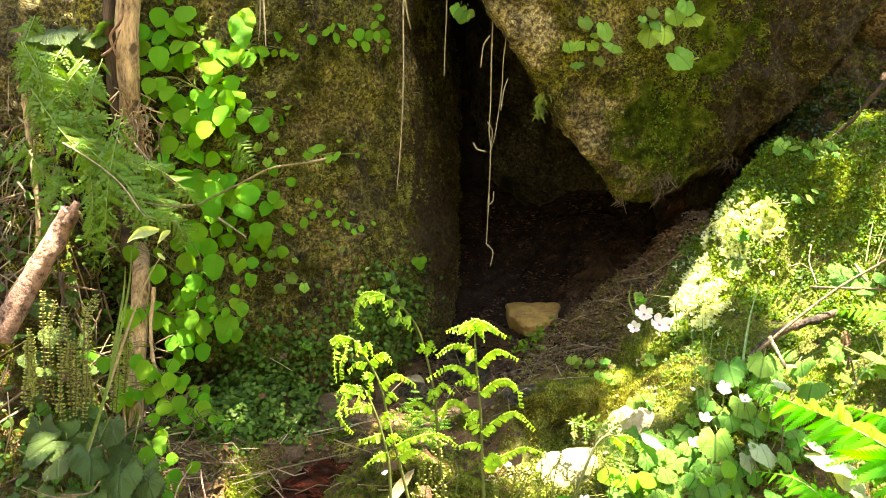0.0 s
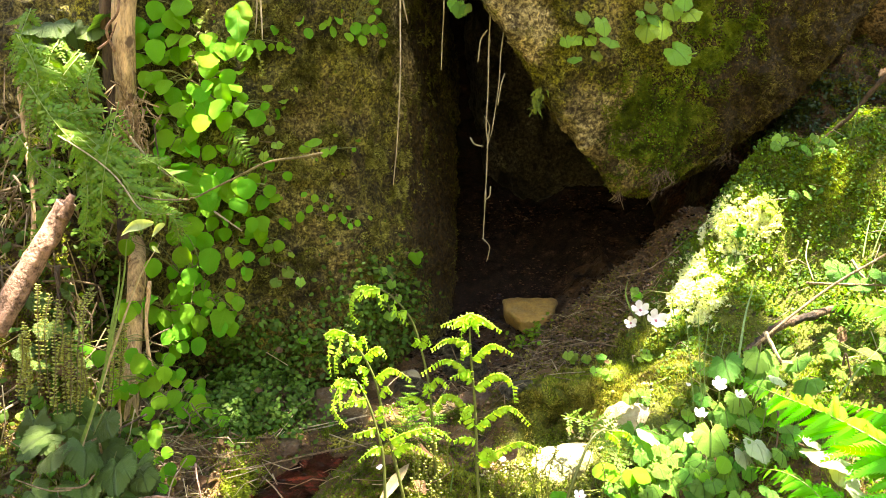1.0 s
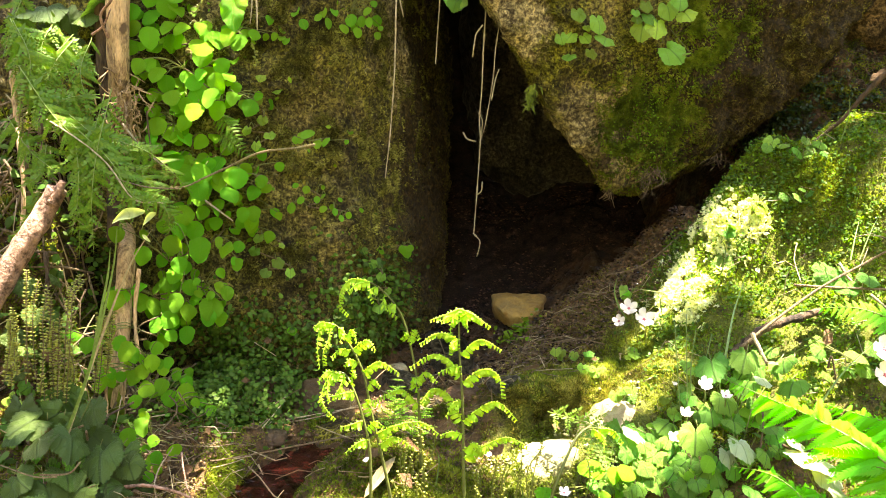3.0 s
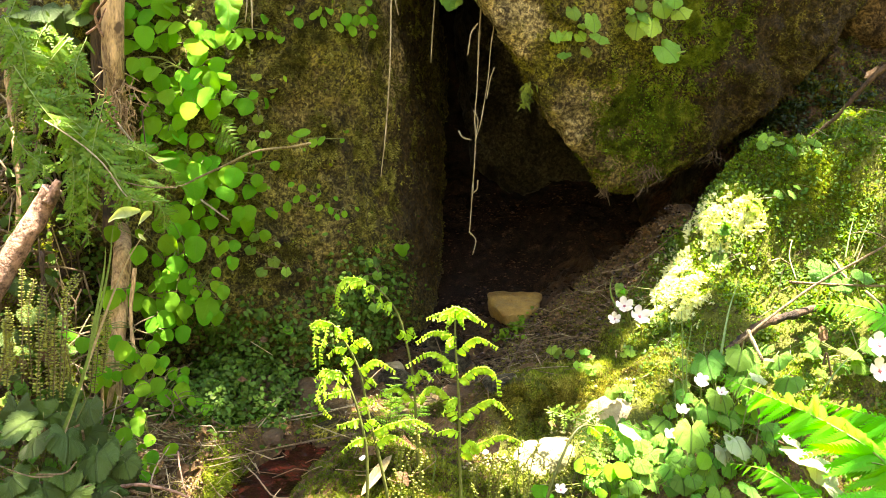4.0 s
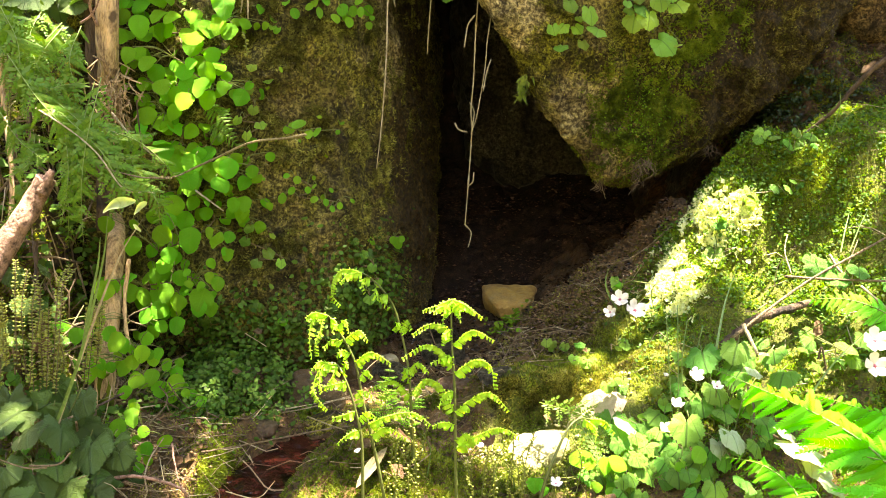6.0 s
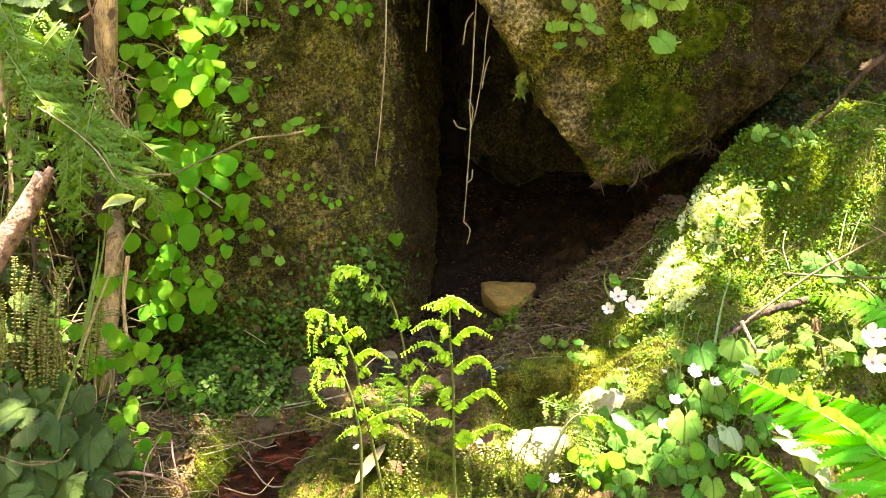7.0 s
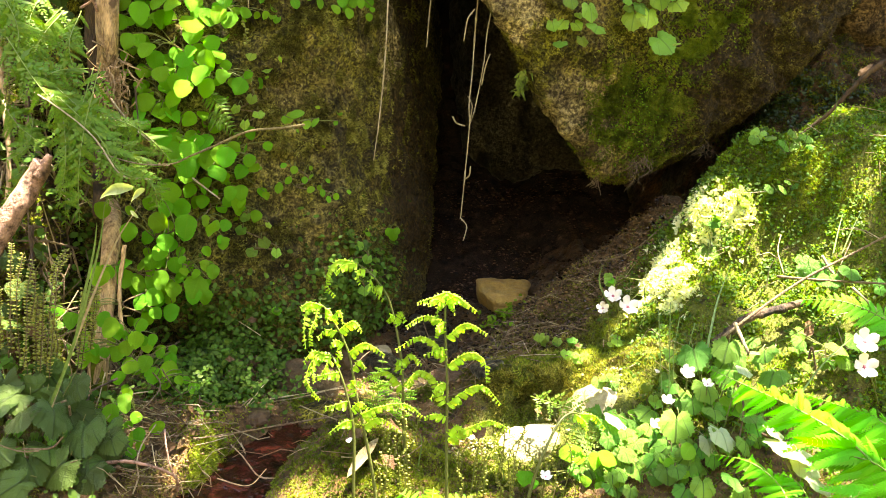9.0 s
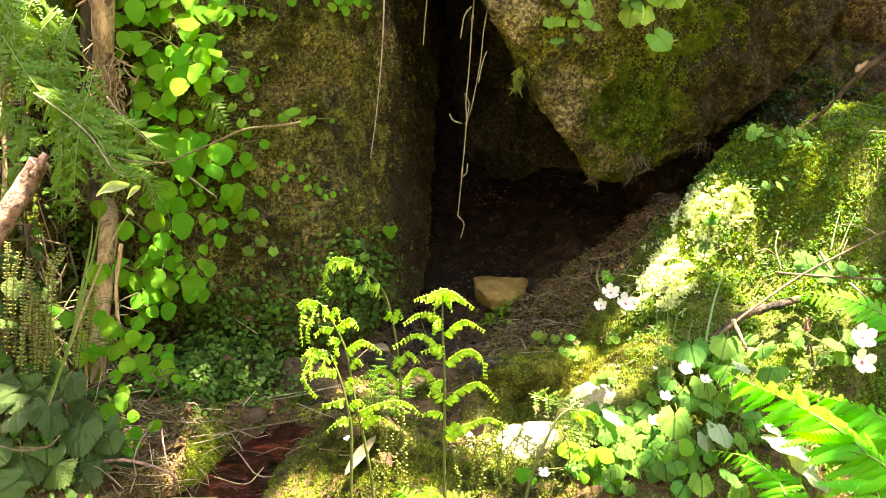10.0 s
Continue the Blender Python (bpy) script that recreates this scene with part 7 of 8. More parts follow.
# wet gravel on the floor of the cleft
n = Nodes("wet_gravel")
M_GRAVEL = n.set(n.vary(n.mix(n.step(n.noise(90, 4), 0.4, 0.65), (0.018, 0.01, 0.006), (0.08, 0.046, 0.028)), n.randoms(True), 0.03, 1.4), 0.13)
rng = random.Random(55)
v, f = [], []
for i in range(9000):
    x, y = rng.uniform(-0.05, 0.62), rng.uniform(1.98, 2.85)
    if noise.noise(Vector((x * 9, y * 7, 0))) + 0.5 * noise.noise(Vector((x * 25, y * 25, 3))) < rng.uniform(-0.3, 0.4):
        continue
    r = rng.uniform(0.0015, 0.006) * (1.6 if rng.random() < 0.06 else 1)
    q = Vector((x, y, floor_at(x, y) + r * 0.2))
    k = len(v)
    for way in ((1, 0, 0), (0, 1, 0), (-1, 0, 0), (0, -1, 0), (0, 0, 0.7), (0.6, 0.6, 0.4), (-0.6, 0.6, 0.4), (-0.6, -0.6, 0.4), (0.6, -0.6, 0.4)):
        v.append(q + Vector(way) * r * rng.uniform(0.75, 1.25))
    f += [(k, k + 5, k + 4), (k, k + 4, k + 8), (k + 1, k + 6, k + 4), (k + 1, k + 4, k + 5), (k + 2, k + 7, k + 4), (k + 2, k + 4, k + 6), (k + 3, k + 8, k + 4), (k + 3, k + 4, k + 7), (k, k + 1, k + 5), (k + 1, k + 2, k + 6), (k + 2, k + 3, k + 7), (k + 3, k, k + 8)]
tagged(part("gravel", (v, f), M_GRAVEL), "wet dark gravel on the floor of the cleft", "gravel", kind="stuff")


M_CRUMB = plain_material("soil_crumb", (0.18, 0.105, 0.045), 0.6, bright=1.2)
rng = random.Random(57)
v, f = [], []
for x0, x1, y0, y1, count in ((0.02, 0.34, 1.82, 2.16, 1500), (0.25, 0.55, 1.96, 2.22, 1800), (0.3, 0.64, 2.05, 2.32, 2200), (-0.4, 0.05, 1.7, 1.98, 1500), (-0.62, -0.34, 1.48, 1.78, 1100), (-1.05, -0.6, 1.6, 2.1, 900)):
    for i in range(count):
        x, y = rng.uniform(x0, x1), rng.uniform(y0, y1)
        r = rng.uniform(0.0011, 0.004) * (1.8 if i % 14 == 0 else 1)
        q = Vector((x, y, floor_at(x, y) + r * 0.4))
        k = len(v)
        for way in ((1, 0, 0), (0, 1, 0), (-1, 0, 0), (0, -1, 0), (0, 0, 0.8), (0, 0, -0.6)):
            v.append(q + Vector(way) * r * rng.uniform(0.6, 1.4))
        f += [(k, k + 1, k + 4), (k + 1, k + 2, k + 4), (k + 2, k + 3, k + 4), (k + 3, k, k + 4), (k + 1, k, k + 5), (k + 2, k + 1, k + 5), (k + 3, k + 2, k + 5), (k, k + 3, k + 5)]
tagged(part("soil_crumbs", (v, f), M_CRUMB), "loose brown crumbs of soil and leaf mould", "soil", kind="stuff")

rng = random.Random(56)
v, f = [], []
for i in range(500):
    x = rng.uniform(0.1, 0.42)
    y = 1.6 + 0.14 * (x - 0.1) + rng.gauss(0.01, 0.02)
    r = rng.uniform(0.001, 0.004) * (1.8 if i % 30 == 0 else 1)
    q = Vector((x, y, floor_at(x, y) + r * 0.3))
    k = len(v)
    for way in ((1, 0, 0), (0, 1, 0), (-1, 0, 0), (0, -1, 0), (0, 0, 0.8), (0, 0, -0.6)):
        v.append(q + Vector(way) * r * rng.uniform(0.7, 1.3))
    f += [(k, k + 1, k + 4), (k + 1, k + 2, k + 4), (k + 2, k + 3, k + 4), (k + 3, k, k + 4), (k + 1, k, k + 5), (k + 2, k + 1, k + 5), (k + 3, k + 2, k + 5), (k, k + 3, k + 5)]
tagged(part("grit", (v, f), M_PALE), "pale grit around the flat sunny stones", "grit", kind="stuff")


# ---- flowers ----
PETAL = mesh_of("petal", leaf_shape(7, ovate(0.62, 0.34, 2.5), 0.03, -0.3, -0.12, 0.2), M_PETAL)
M_PINK = plain_material("pink_calyx", (0.5, 0.12, 0.16), 0.5)


def flower(at, size, toward, foot, label):
    """A white five-petalled flower nodding on its stalk."""
    ob = thing("flower", label, "flower", "white flowers")
    c, n = Vector(at), Vector(toward).normalized()
    a = n.orthogonal().normalized()
    for k in range(5):
        d = a.copy()
        d.rotate(Matrix.Rotation(k * 2 * math.pi / 5 + 0.2, 3, n))
        add_leaf(PETAL, ob, facing(c, d + n * 0.45, n - d * 0.3, size * 0.62), "petal")
    part("calyx", tube([c - n * size * 0.22, c - n * size * 0.1, c + n * size * 0.03], [size * 0.06, size * 0.13, size * 0.1], 8), M_PINK, ob)
    f = Vector(foot)
    b = c - n * size * 0.2
    part("stalk", tube(spline([f, f.lerp(b, 0.6) + Vector((0, 0, 0.015)), b], 6), 0.0012, 5), M_STALK, ob)


WHITE = "white flower with five petals on the bank"
flower((0.43, 1.84, 0.618), 0.036, (-0.1, -0.6, 0.55), (0.461, 1.86, 0.539), WHITE)
flower((0.461, 1.83, 0.599), 0.042, (0.1, -0.6, 0.55), (0.48, 1.86, 0.528), WHITE)
flower((0.412, 1.84, 0.59), 0.026, (-0.2, -0.6, 0.4), (0.439, 1.87, 0.535), WHITE)
leafy("creeper", "round leaf lit beside the white flowers", "creeper", [(0.425, 1.86, 0.649, 0.0232)], VINE_LEAVES, M_STALK, 26, root=(0.443, 1.88, 0.582), group="creepers")
flower((0.776, 1.44, 0.655), 0.042, (-0.1, -0.7, 0.4), (0.841, 1.5, 0.558), WHITE)
flower((0.782, 1.44, 0.611), 0.042, (0.0, -0.7, 0.4), (0.85, 1.5, 0.528), WHITE)
flower((0.5, 1.5, 0.561), 0.026, (0, -0.6, 0.5), (0.517, 1.54, 0.476), WHITE)
flower((0.439, 1.44, 0.481), 0.022, (0, -0.4, 0.7), (0.461, 1.48, 0.412), WHITE)
flower((0.46, 1.46, 0.519), 0.022, (0, -0.4, 0.7), (0.474, 1.5, 0.436), WHITE)
flower((0.525, 1.46, 0.554), 0.02, (0, -0.4, 0.7), (0.541, 1.5, 0.47), WHITE)
flower((0.247, 1.36, 0.407), 0.02, (0, -0.4, 0.7), (0.252, 1.4, 0.353), WHITE)
for at, way in [((-0.088, 1.48, 0.398), (0.6, -0.2, 0.2)), ((0.469, 1.56, 0.543), (-0.6, -0.3, 0.1)), ((0.121, 1.44, 0.44), (0.5, -0.3, -0.2))]:
    ob = new("fallen_petal", PETAL)
    ob.matrix_world = facing(at, way, (0, -0.6, 0.8), 0.014)
    tagged(ob, "pinkish white petal fallen on the moss", "petal", "fallen petals")
blade("curled_sprout", "thin green sprout curled at its tip", [(0.432, 1.86, 0.592), (0.411, 1.86, 0.622), (0.401, 1.86, 0.651), (0.405, 1.86, 0.679)], 0.0022, M_GRASS)

M_BUD = plain_material("yellow_bud", (0.27, 0.29, 0.04), 0.5)
M_BUD_BROWN = plain_material("brown_seed_stem", (0.16, 0.12, 0.05), 0.7)


def beaded(name, label, category, pts, count, size, stem, bead, seed, group, pairs=False):
    """A thin stem set with small rounded leaflets or buds."""
    rng = random.Random(seed)
    path = spline(pts, 8)
    n = len(path)
    ob = thing(name, label, category, group)
    part("stem", tube(path, 0.0009, 5), stem, ob)
    v, f = [], []
    for i in range(count):
        t = (i + rng.random() * 0.4) / count * (n - 1.01)
        c = path[int(t)].lerp(path[int(t) + 1], t % 1)
        for s in ((-1, 1) if pairs else (rng.choice((-1, 1)),)):
            e = size * rng.uniform(0.7, 1.2)
            out = Vector((s * rng.uniform(0.7, 1), rng.uniform(-0.8, 0.2), rng.uniform(-0.1, 0.5))).normalized()
            up = Vector((0.1, -0.5, 0.9)).normalized()
            w = out.cross(up).normalized()
            up = w.cross(out)
            p = c + out * e * 0.9
            k = len(v)
            v += [p - out * e, p + w * e * 0.7, p + out * e * 0.8, p - w * e * 0.7, p + up * e * (0.15 if pairs else 0.6), p - up * e * (0.1 if pairs else 0.6)]
            f += [(k, k + 1, k + 4), (k + 1, k + 2, k + 4), (k + 2, k + 3, k + 4), (k + 3, k, k + 4), (k + 1, k, k + 5), (k + 2, k + 1, k + 5), (k + 3, k + 2, k + 5), (k, k + 3, k + 5)]
    part("foliage", (v, f), bead, ob)["kind"] = "stuff"


SPLEEN = "slender hanging fern stem with tiny yellowish leaflets"
STEMS_A1 = [
    [(-0.686, 1.62, 0.644), (-0.682, 1.6, 0.586), (-0.677, 1.58, 0.528), (-0.679, 1.57, 0.452)],
    [(-0.714, 1.64, 0.65), (-0.709, 1.62, 0.58), (-0.699, 1.6, 0.458)],
    [(-0.636, 1.66, 0.661), (-0.649, 1.63, 0.634), (-0.648, 1.61, 0.585), (-0.645, 1.6, 0.493), (-0.65, 1.6, 0.439)],
    [(-0.662, 1.62, 0.582), (-0.654, 1.6, 0.524), (-0.655, 1.59, 0.442)],
    [(-0.747, 1.62, 0.599), (-0.736, 1.6, 0.541), (-0.725, 1.58, 0.494)],
    [(-0.608, 1.68, 0.582), (-0.607, 1.66, 0.532), (-0.604, 1.64, 0.439)]]
STEMS_A2 = [
    [(-0.591, 1.7, 0.585), (-0.592, 1.69, 0.526), (-0.595, 1.68, 0.467)],
    [(-0.746, 1.6, 0.572), (-0.746, 1.6, 0.519), (-0.742, 1.58, 0.461)],
    [(-0.792, 1.78, 1.029), (-0.786, 1.77, 0.975), (-0.784, 1.76, 0.911)],
    [(-0.649, 1.64, 0.535), (-0.639, 1.62, 0.487), (-0.637, 1.61, 0.447)]]
for i, pts in enumerate(STEMS_A1 + STEMS_A2):
    for k in range(2):
        rng = random.Random(700 + 2 * i + k)
        shift = Vector((rng.uniform(-0.016, 0.016), rng.uniform(-0.01, 0.02), rng.uniform(-0.02, 0.02))) * k
        beaded("spleenwort", SPLEEN, "fern", [Vector(q) + shift + Vector((rng.gauss(0, 0.003), 0, 0)) for q in pts], 30, 0.0046, M_BUD_BROWN, M_BUD, 400 + i + 20 * k, "spleenworts", True)
for i, pts in enumerate([
    [(0.467, 1.5, 0.477), (0.456, 1.52, 0.573), (0.447, 1.54, 0.66)], [(0.477, 1.5, 0.483), (0.471, 1.52, 0.584), (0.466, 1.54, 0.676)], [(0.489, 1.52, 0.502), (0.484, 1.54, 0.579), (0.492, 1.56, 0.647)], [(0.523, 1.56, 0.512), (0.521, 1.58, 0.57), (0.534, 1.6, 0.629)]]):
    beaded("seed_stalk", "thin upright stalk with tiny seed heads", "plant", pts, 9, 0.0028, M_GRASS, M_BUD, 430 + i, "seed stalks")
for i in range(34):
    rng = random.Random(440 + i)
    x = rng.choice([rng.uniform(0.0, 0.28), rng.uniform(0.1, 0.3), rng.uniform(0.12, 0.22), rng.uniform(-0.04, 0.02)])
    y = rng.uniform(1.4, 1.56)
    foot = Vector((x, y, floor_at(x, y)))
    h = rng.uniform(0.05, 0.13)
    beaded("bud_stalk", "short stalk with yellow-green buds in the moss", "plant", [foot, foot + Vector((rng.uniform(-0.01, 0.01), -0.005, h * 0.6)), foot + Vector((rng.uniform(-0.02, 0.02), -0.01, h))], 14, 0.0034, M_STALK, M_BUD, 460 + i, "bud stalks")
beaded("bud_stalk", "stalk crowded with yellow buds", "plant", [(0.027, 1.46, 0.326), (0.02, 1.46, 0.387), (0.011, 1.46, 0.447), (0.009, 1.46, 0.472)], 30, 0.004, M_STALK, M_BUD, 490, "bud stalks")
beaded("bud_stalk", "small yellow flower sprig over the vine", "plant", [(-0.482, 1.9, 1.197), (-0.49, 1.9, 1.175), (-0.504, 1.9, 1.163)], 10, 0.0045, M_STALK, M_BUD, 491, "bud stalks")
beaded("bud_stalk", "small yellow flower sprig on the rock", "plant", [(-0.38, 1.93, 1.115), (-0.377, 1.93, 1.098), (-0.372, 1.93, 1.067)], 12, 0.0045, M_STALK, M_BUD, 492, "bud stalks")


# ---- moss and mats ----
def surface(ob, count, keep, seed):
    """Random points and normals on a mesh, kept by a function of both that gives a chance from 0 to 1."""
    rng = np.random.RandomState(seed)
    me = ob.data
    me.calc_loop_triangles()
    co = np.empty(len(me.vertices) * 3)
    me.vertices.foreach_get("co", co)
    co = co.reshape(-1, 3)
    tri = np.empty(len(me.loop_triangles) * 3, dtype=np.int32)
    me.loop_triangles.foreach_get("vertices", tri)
    a, b, c = (co[tri.reshape(-1, 3)[:, k]] for k in range(3))
    n = np.cross(b - a, c - a)
    area = np.linalg.norm(n, axis=1)
    n = n / np.maximum(area, 1e-12)[:, None]
    weight = area * keep((a + b + c) / 3, n)
    pick = rng.choice(len(area), count, p=weight / weight.sum())
    u, v = rng.rand(count, 1), rng.rand(count, 1)
    flip = u + v > 1
    u, v = np.where(flip, 1 - u, u), np.where(flip, 1 - v, v)
    return a[pick] + u * (b[pick] - a[pick]) + v * (c[pick] - a[pick]), n[pick], rng


def sprigs(name, label, where, count, keep, length, width, material, seed, blades=3, lean=0.9, hang=0.0):
    """Many tiny moss blades in tufts."""
    p, n, rng = surface(where, count, keep, seed)
    p, n = np.repeat(p, blades, 0), np.repeat(n, blades, 0)
    m = len(p)
    d = n + rng.normal(0, lean, (m, 3)) * 0.6 + np.array([0, 0, -hang])
    d /= np.linalg.norm(d, axis=1)[:, None]
    size = np.repeat(rng.uniform(0.5, 1.3, (count, 1)), blades, 0) * length
    w = np.cross(d, rng.normal(0, 1, (m, 3)))
    w *= width / np.maximum(np.linalg.norm(w, axis=1), 1e-6)[:, None]
    base = p - n * 0.002
    tip = base + d * size
    mid = base + d * size * 0.55
    v = np.stack([base, mid + w, tip, mid - w], 1).reshape(-1, 3)
    f = np.arange(m * 4).reshape(-1, 4)
    ob = part(name, (v.tolist(), f.tolist()), material, smooth=False)
    return tagged(ob, label, "moss", kind="stuff")


def mat_leaves(name, label, where, count, keep, size, material, seed, lift=0.01, face=(0, -0.5, 0.6), category="leaves"):
    """A mat of small rounded leaves over a surface."""
    p, n, rng = surface(where, count, keep, seed)
    up = n * 0.5 + np.array(face) + rng.normal(0, 0.5, (count, 3))
    up /= np.linalg.norm(up, axis=1)[:, None]
    t = np.cross(up, rng.normal(0, 1, (count, 3)))
    t /= np.linalg.norm(t, axis=1)[:, None]
    s = np.cross(up, t)
    c = p + n * (rng.uniform(0.0, 1, (count, 1)) * lift)
    r = rng.uniform(0.4, 1.45, (count, 1)) * size
    ring = [c + (t * math.cos(a) + s * math.sin(a) * 0.78) * r * (1.4 if k == 0 else 1) - up * r * 0.12 * (k % 2) for k, a in enumerate(np.linspace(0, 2 * math.pi, 8)[:-1])]
    v = np.stack([*ring, c + up * r * 0.1], 1).reshape(-1, 3)
    f = [(8 * i + k, 8 * i + (k + 1) % 7, 8 * i + 7) for i in range(count) for k in range(7)]
    ob = part(name, (v.tolist(), f), material)
    return tagged(ob, label, category, kind="stuff")


def patchy(scale, low, high, offset=0.0):
    """A patchwork of thick and thin cover."""
    def chance(p):
        return smoothstep(low, high, np.array([noise.noise(Vector(q) * scale + Vector((offset, 0, 0))) for q in p]))
    return chance


def near(at, size):
    at, size = np.array(at), np.array(size)
    return lambda p: np.exp(-(((p - at) / size) ** 2).sum(1))


def bank_side(p):
    return (0.3 + 0.7 * smoothstep(1.45, 1.6, p[:, 1])) * smoothstep(1.78, 1.7, p[:, 1] - 0.6 * p[:, 0] + 0.03 * np.sin(p[:, 0] * 40)) * smoothstep(0.02, 0.12, p[:, 0] - 0.27 * p[:, 1] + 0.35 + 0.05 * np.sin(p[:, 1] * 25)) * (p[:, 1] > 1.15) * (p[:, 1] < 2.35) * (p[:, 0] < 1.2)


front = lambda p, n: (n[:, 1] < 0.25) * (p[:, 2] > 0.35) * (p[:, 2] < 1.32) * (p[:, 0] < 1.15)
rock_patch, bank_patch, small_patch, clumps = patchy(7, -0.25, 0.35), patchy(6, -0.35, 0.4, 5), patchy(22, -0.1, 0.5, 9), patchy(24, -0.02, 0.3, 3)
sprigs("rock_moss", "brown-green moss felt on the rock face", rock_left, 85000, lambda p, n: front(p, n) * (0.1 + rock_patch(p)) * (0.03 + clumps(p)) * (p[:, 0] > -0.62) * (1 - 0.93 * smoothstep(-0.1, 0.0, p[:, 0])) * (1 - 0.8 * near((0.0, 2.3, 0.72), (0.14, 0.25, 0.25))(p)) * (1 - 0.97 * near((-0.072, 2.17, 1.122), (0.035, 0.3, 0.12))(p)), 0.0095, 0.00065, M_MOSS_BROWN, 1, 2, 1.6, 0.0)
sprigs("rock_moss", "olive moss patches on the overhanging rock", rock_right, 85000, lambda p, n: front(p, n) * (0.15 + rock_patch(p)) * (0.04 + clumps(p)) * (1 - near((0.36, 2.06, 0.95), (0.1, 0.3, 0.12))(p)) * (1 - 0.82 * near((0.84, 2.2, 1.03), (0.2, 0.4, 0.2))(p)) * (1 - 0.9 * near((0.471, 2.1, 0.855), (0.1, 0.3, 0.05))(p)) * (1 - 0.95 * near((0.128, 2.02, 1.222), (0.08, 0.3, 0.1))(p)), 0.0085, 0.00065, M_MOSS_OLIVE, 2, 2, 1.6, 0.1)
sprigs("rock_moss", "green moss patch on the overhanging rock", rock_right, 12000, lambda p, n: front(p, n) * near((0.505, 2.08, 1.006), (0.075, 0.3, 0.085))(p) * (0.1 + clumps(p)), 0.009, 0.0016, M_MOSS, 3, 3, 0.9, 0.3)
sprigs("bank_moss", "thick green moss on the sunny bank", ground, 54000, lambda p, n: bank_side(p) * (0.2 + bank_patch(p)), 0.0085, 0.0009, M_MOSS, 4, 3)
# yellow cushions; the 3.0 weight paints the sunlit top of the shelf
sprigs("bank_moss", "yellow moss on the bank, thickened to paint the shelf's sunlit top", ground, 22000, lambda p, n: bank_side(p) * (0.7 * near((0.816, 1.88, 0.875), (0.07, 0.06, 0.07))(p) + 3.0 * near((0.41, 1.78, 0.525), (0.12, 0.045, 0.05))(p) * (0.1 + clumps(p)) + 0.25 * small_patch(p)), 0.009, 0.0014, M_MOSS_LIGHT, 5, 3)
sprigs("bank_moss", "brown moss on the steep edge of the bank", ground, 20000, lambda p, n: near((0.37, 1.72, 0.466), (0.15, 0.04, 0.07))(p) * (0.08 + clumps(p)) + 0.5 * near((0.248, 1.95, 0.453), (0.08, 0.08, 0.05))(p), 0.0105, 0.0009, M_MOSS_OLIVE, 24, 3, 1.3)
# light sprigs that paint speckled highlights on the shelf's face
sprigs("bank_moss", "pale sprigs painting highlights on the edge of the bank", ground, 1600, lambda p, n: near((0.4, 1.69, 0.46), (0.06, 0.03, 0.04))(p) * clumps(p), 0.008, 0.0014, M_MOSS_LIGHT, 34, 3, 1.4)
sprigs("slope_moss", "brown moss and humus on the slope beside the cleft", ground, 9000, lambda p, n: (0.15 + clumps(p)) * near((0.36, 2.08, 0.6), (0.13, 0.14, 0.2))(p), 0.008, 0.0012, M_MOSS_BROWN, 27, 3, 1.2)
sprigs("mound_moss", "moss on the mound before the brook", ground, 12000, lambda p, n: near((0.0, 1.5, 0.36), (0.16, 0.12, 0.2))(p) * (p[:, 1] > 1.3), 0.008, 0.0013, M_MOSS, 6, 3)
sprigs("slope_moss", "moss and litter on the earth slope", ground, 16000, lambda p, n: (p[:, 0] < -0.35) * (p[:, 0] > -1.1) * (p[:, 1] > 1.3) * (p[:, 1] < 2.15) * (0.2 + rock_patch(p)), 0.009, 0.0014, M_MOSS_BROWN, 7, 3)
mat_leaves("leaf_mat", "dark green mat of small round leaves", ground, 5200, lambda p, n: near((-0.372, 1.88, 0.428), (0.088, 0.1, 0.1))(p) * (0.1 + clumps(p)), 0.0046, M_MAT_DARK, 11, 0.06)
mat_leaves("leaf_mat", "green mat of small leaves running down to the brook", ground, 1100, lambda p, n: near((-0.397, 1.82, 0.341), (0.045, 0.07, 0.08))(p), 0.0044, M_MAT_DARK, 23, 0.035)
mat_leaves("leaf_mat", "dark green mat of small round leaves", rock_left, 3000, lambda p, n: front(p, n) * (near((-0.136, 2.02, 0.546), (0.08, 0.2, 0.1))(p) + near((-0.355, 1.97, 0.468), (0.14, 0.2, 0.06))(p)), 0.005, M_MAT_DARK, 12, 0.03)
mat_leaves("leaf_mat", "small green leaves scattered on mossy rock", rock_left, 80, lambda p, n: front(p, n) * (p[:, 0] < -0.15) * (p[:, 0] > -0.6) * rock_patch(p), 0.0045, M_MAT_LIGHT, 13, 0.012)
sprigs("leafy_moss", "bright mat of tiny leaves over the bank", ground, 32000, lambda p, n: bank_side(p) * smoothstep(0.45, 0.62, p[:, 0]) * (0.1 + small_patch(p) + 0.4 * bank_patch(p)), 0.009, 0.0022, M_MAT_LIGHT, 14, 2)
mat_leaves("leaf_mat", "darker leaves between the moss of the bank", ground, 15000, lambda p, n: bank_side(p) * smoothstep(0.4, 0.55, p[:, 0]) * (0.1 + small_patch(p)), 0.0028, M_MAT_DARK, 15, 0.016)
mat_leaves("leaf_mat", "specks of pale green in the rock moss", rock_right, 900, lambda p, n: front(p, n) * near((0.506, 2.08, 0.993), (0.06, 0.3, 0.08))(p), 0.0017, M_MAT_LIGHT, 25, 0.01)
mat_leaves("leaf_mat", "small clover-like leaves scattered over the bank", ground, 350, lambda p, n: bank_side(p) * smoothstep(0.5, 0.62, p[:, 0]) * (0.04 + clumps(p)) * (0.4 + near((0.833, 1.9, 0.904), (0.15, 0.12, 0.15))(p)), 0.003, M_MAT_LIGHT, 28, 0.025)
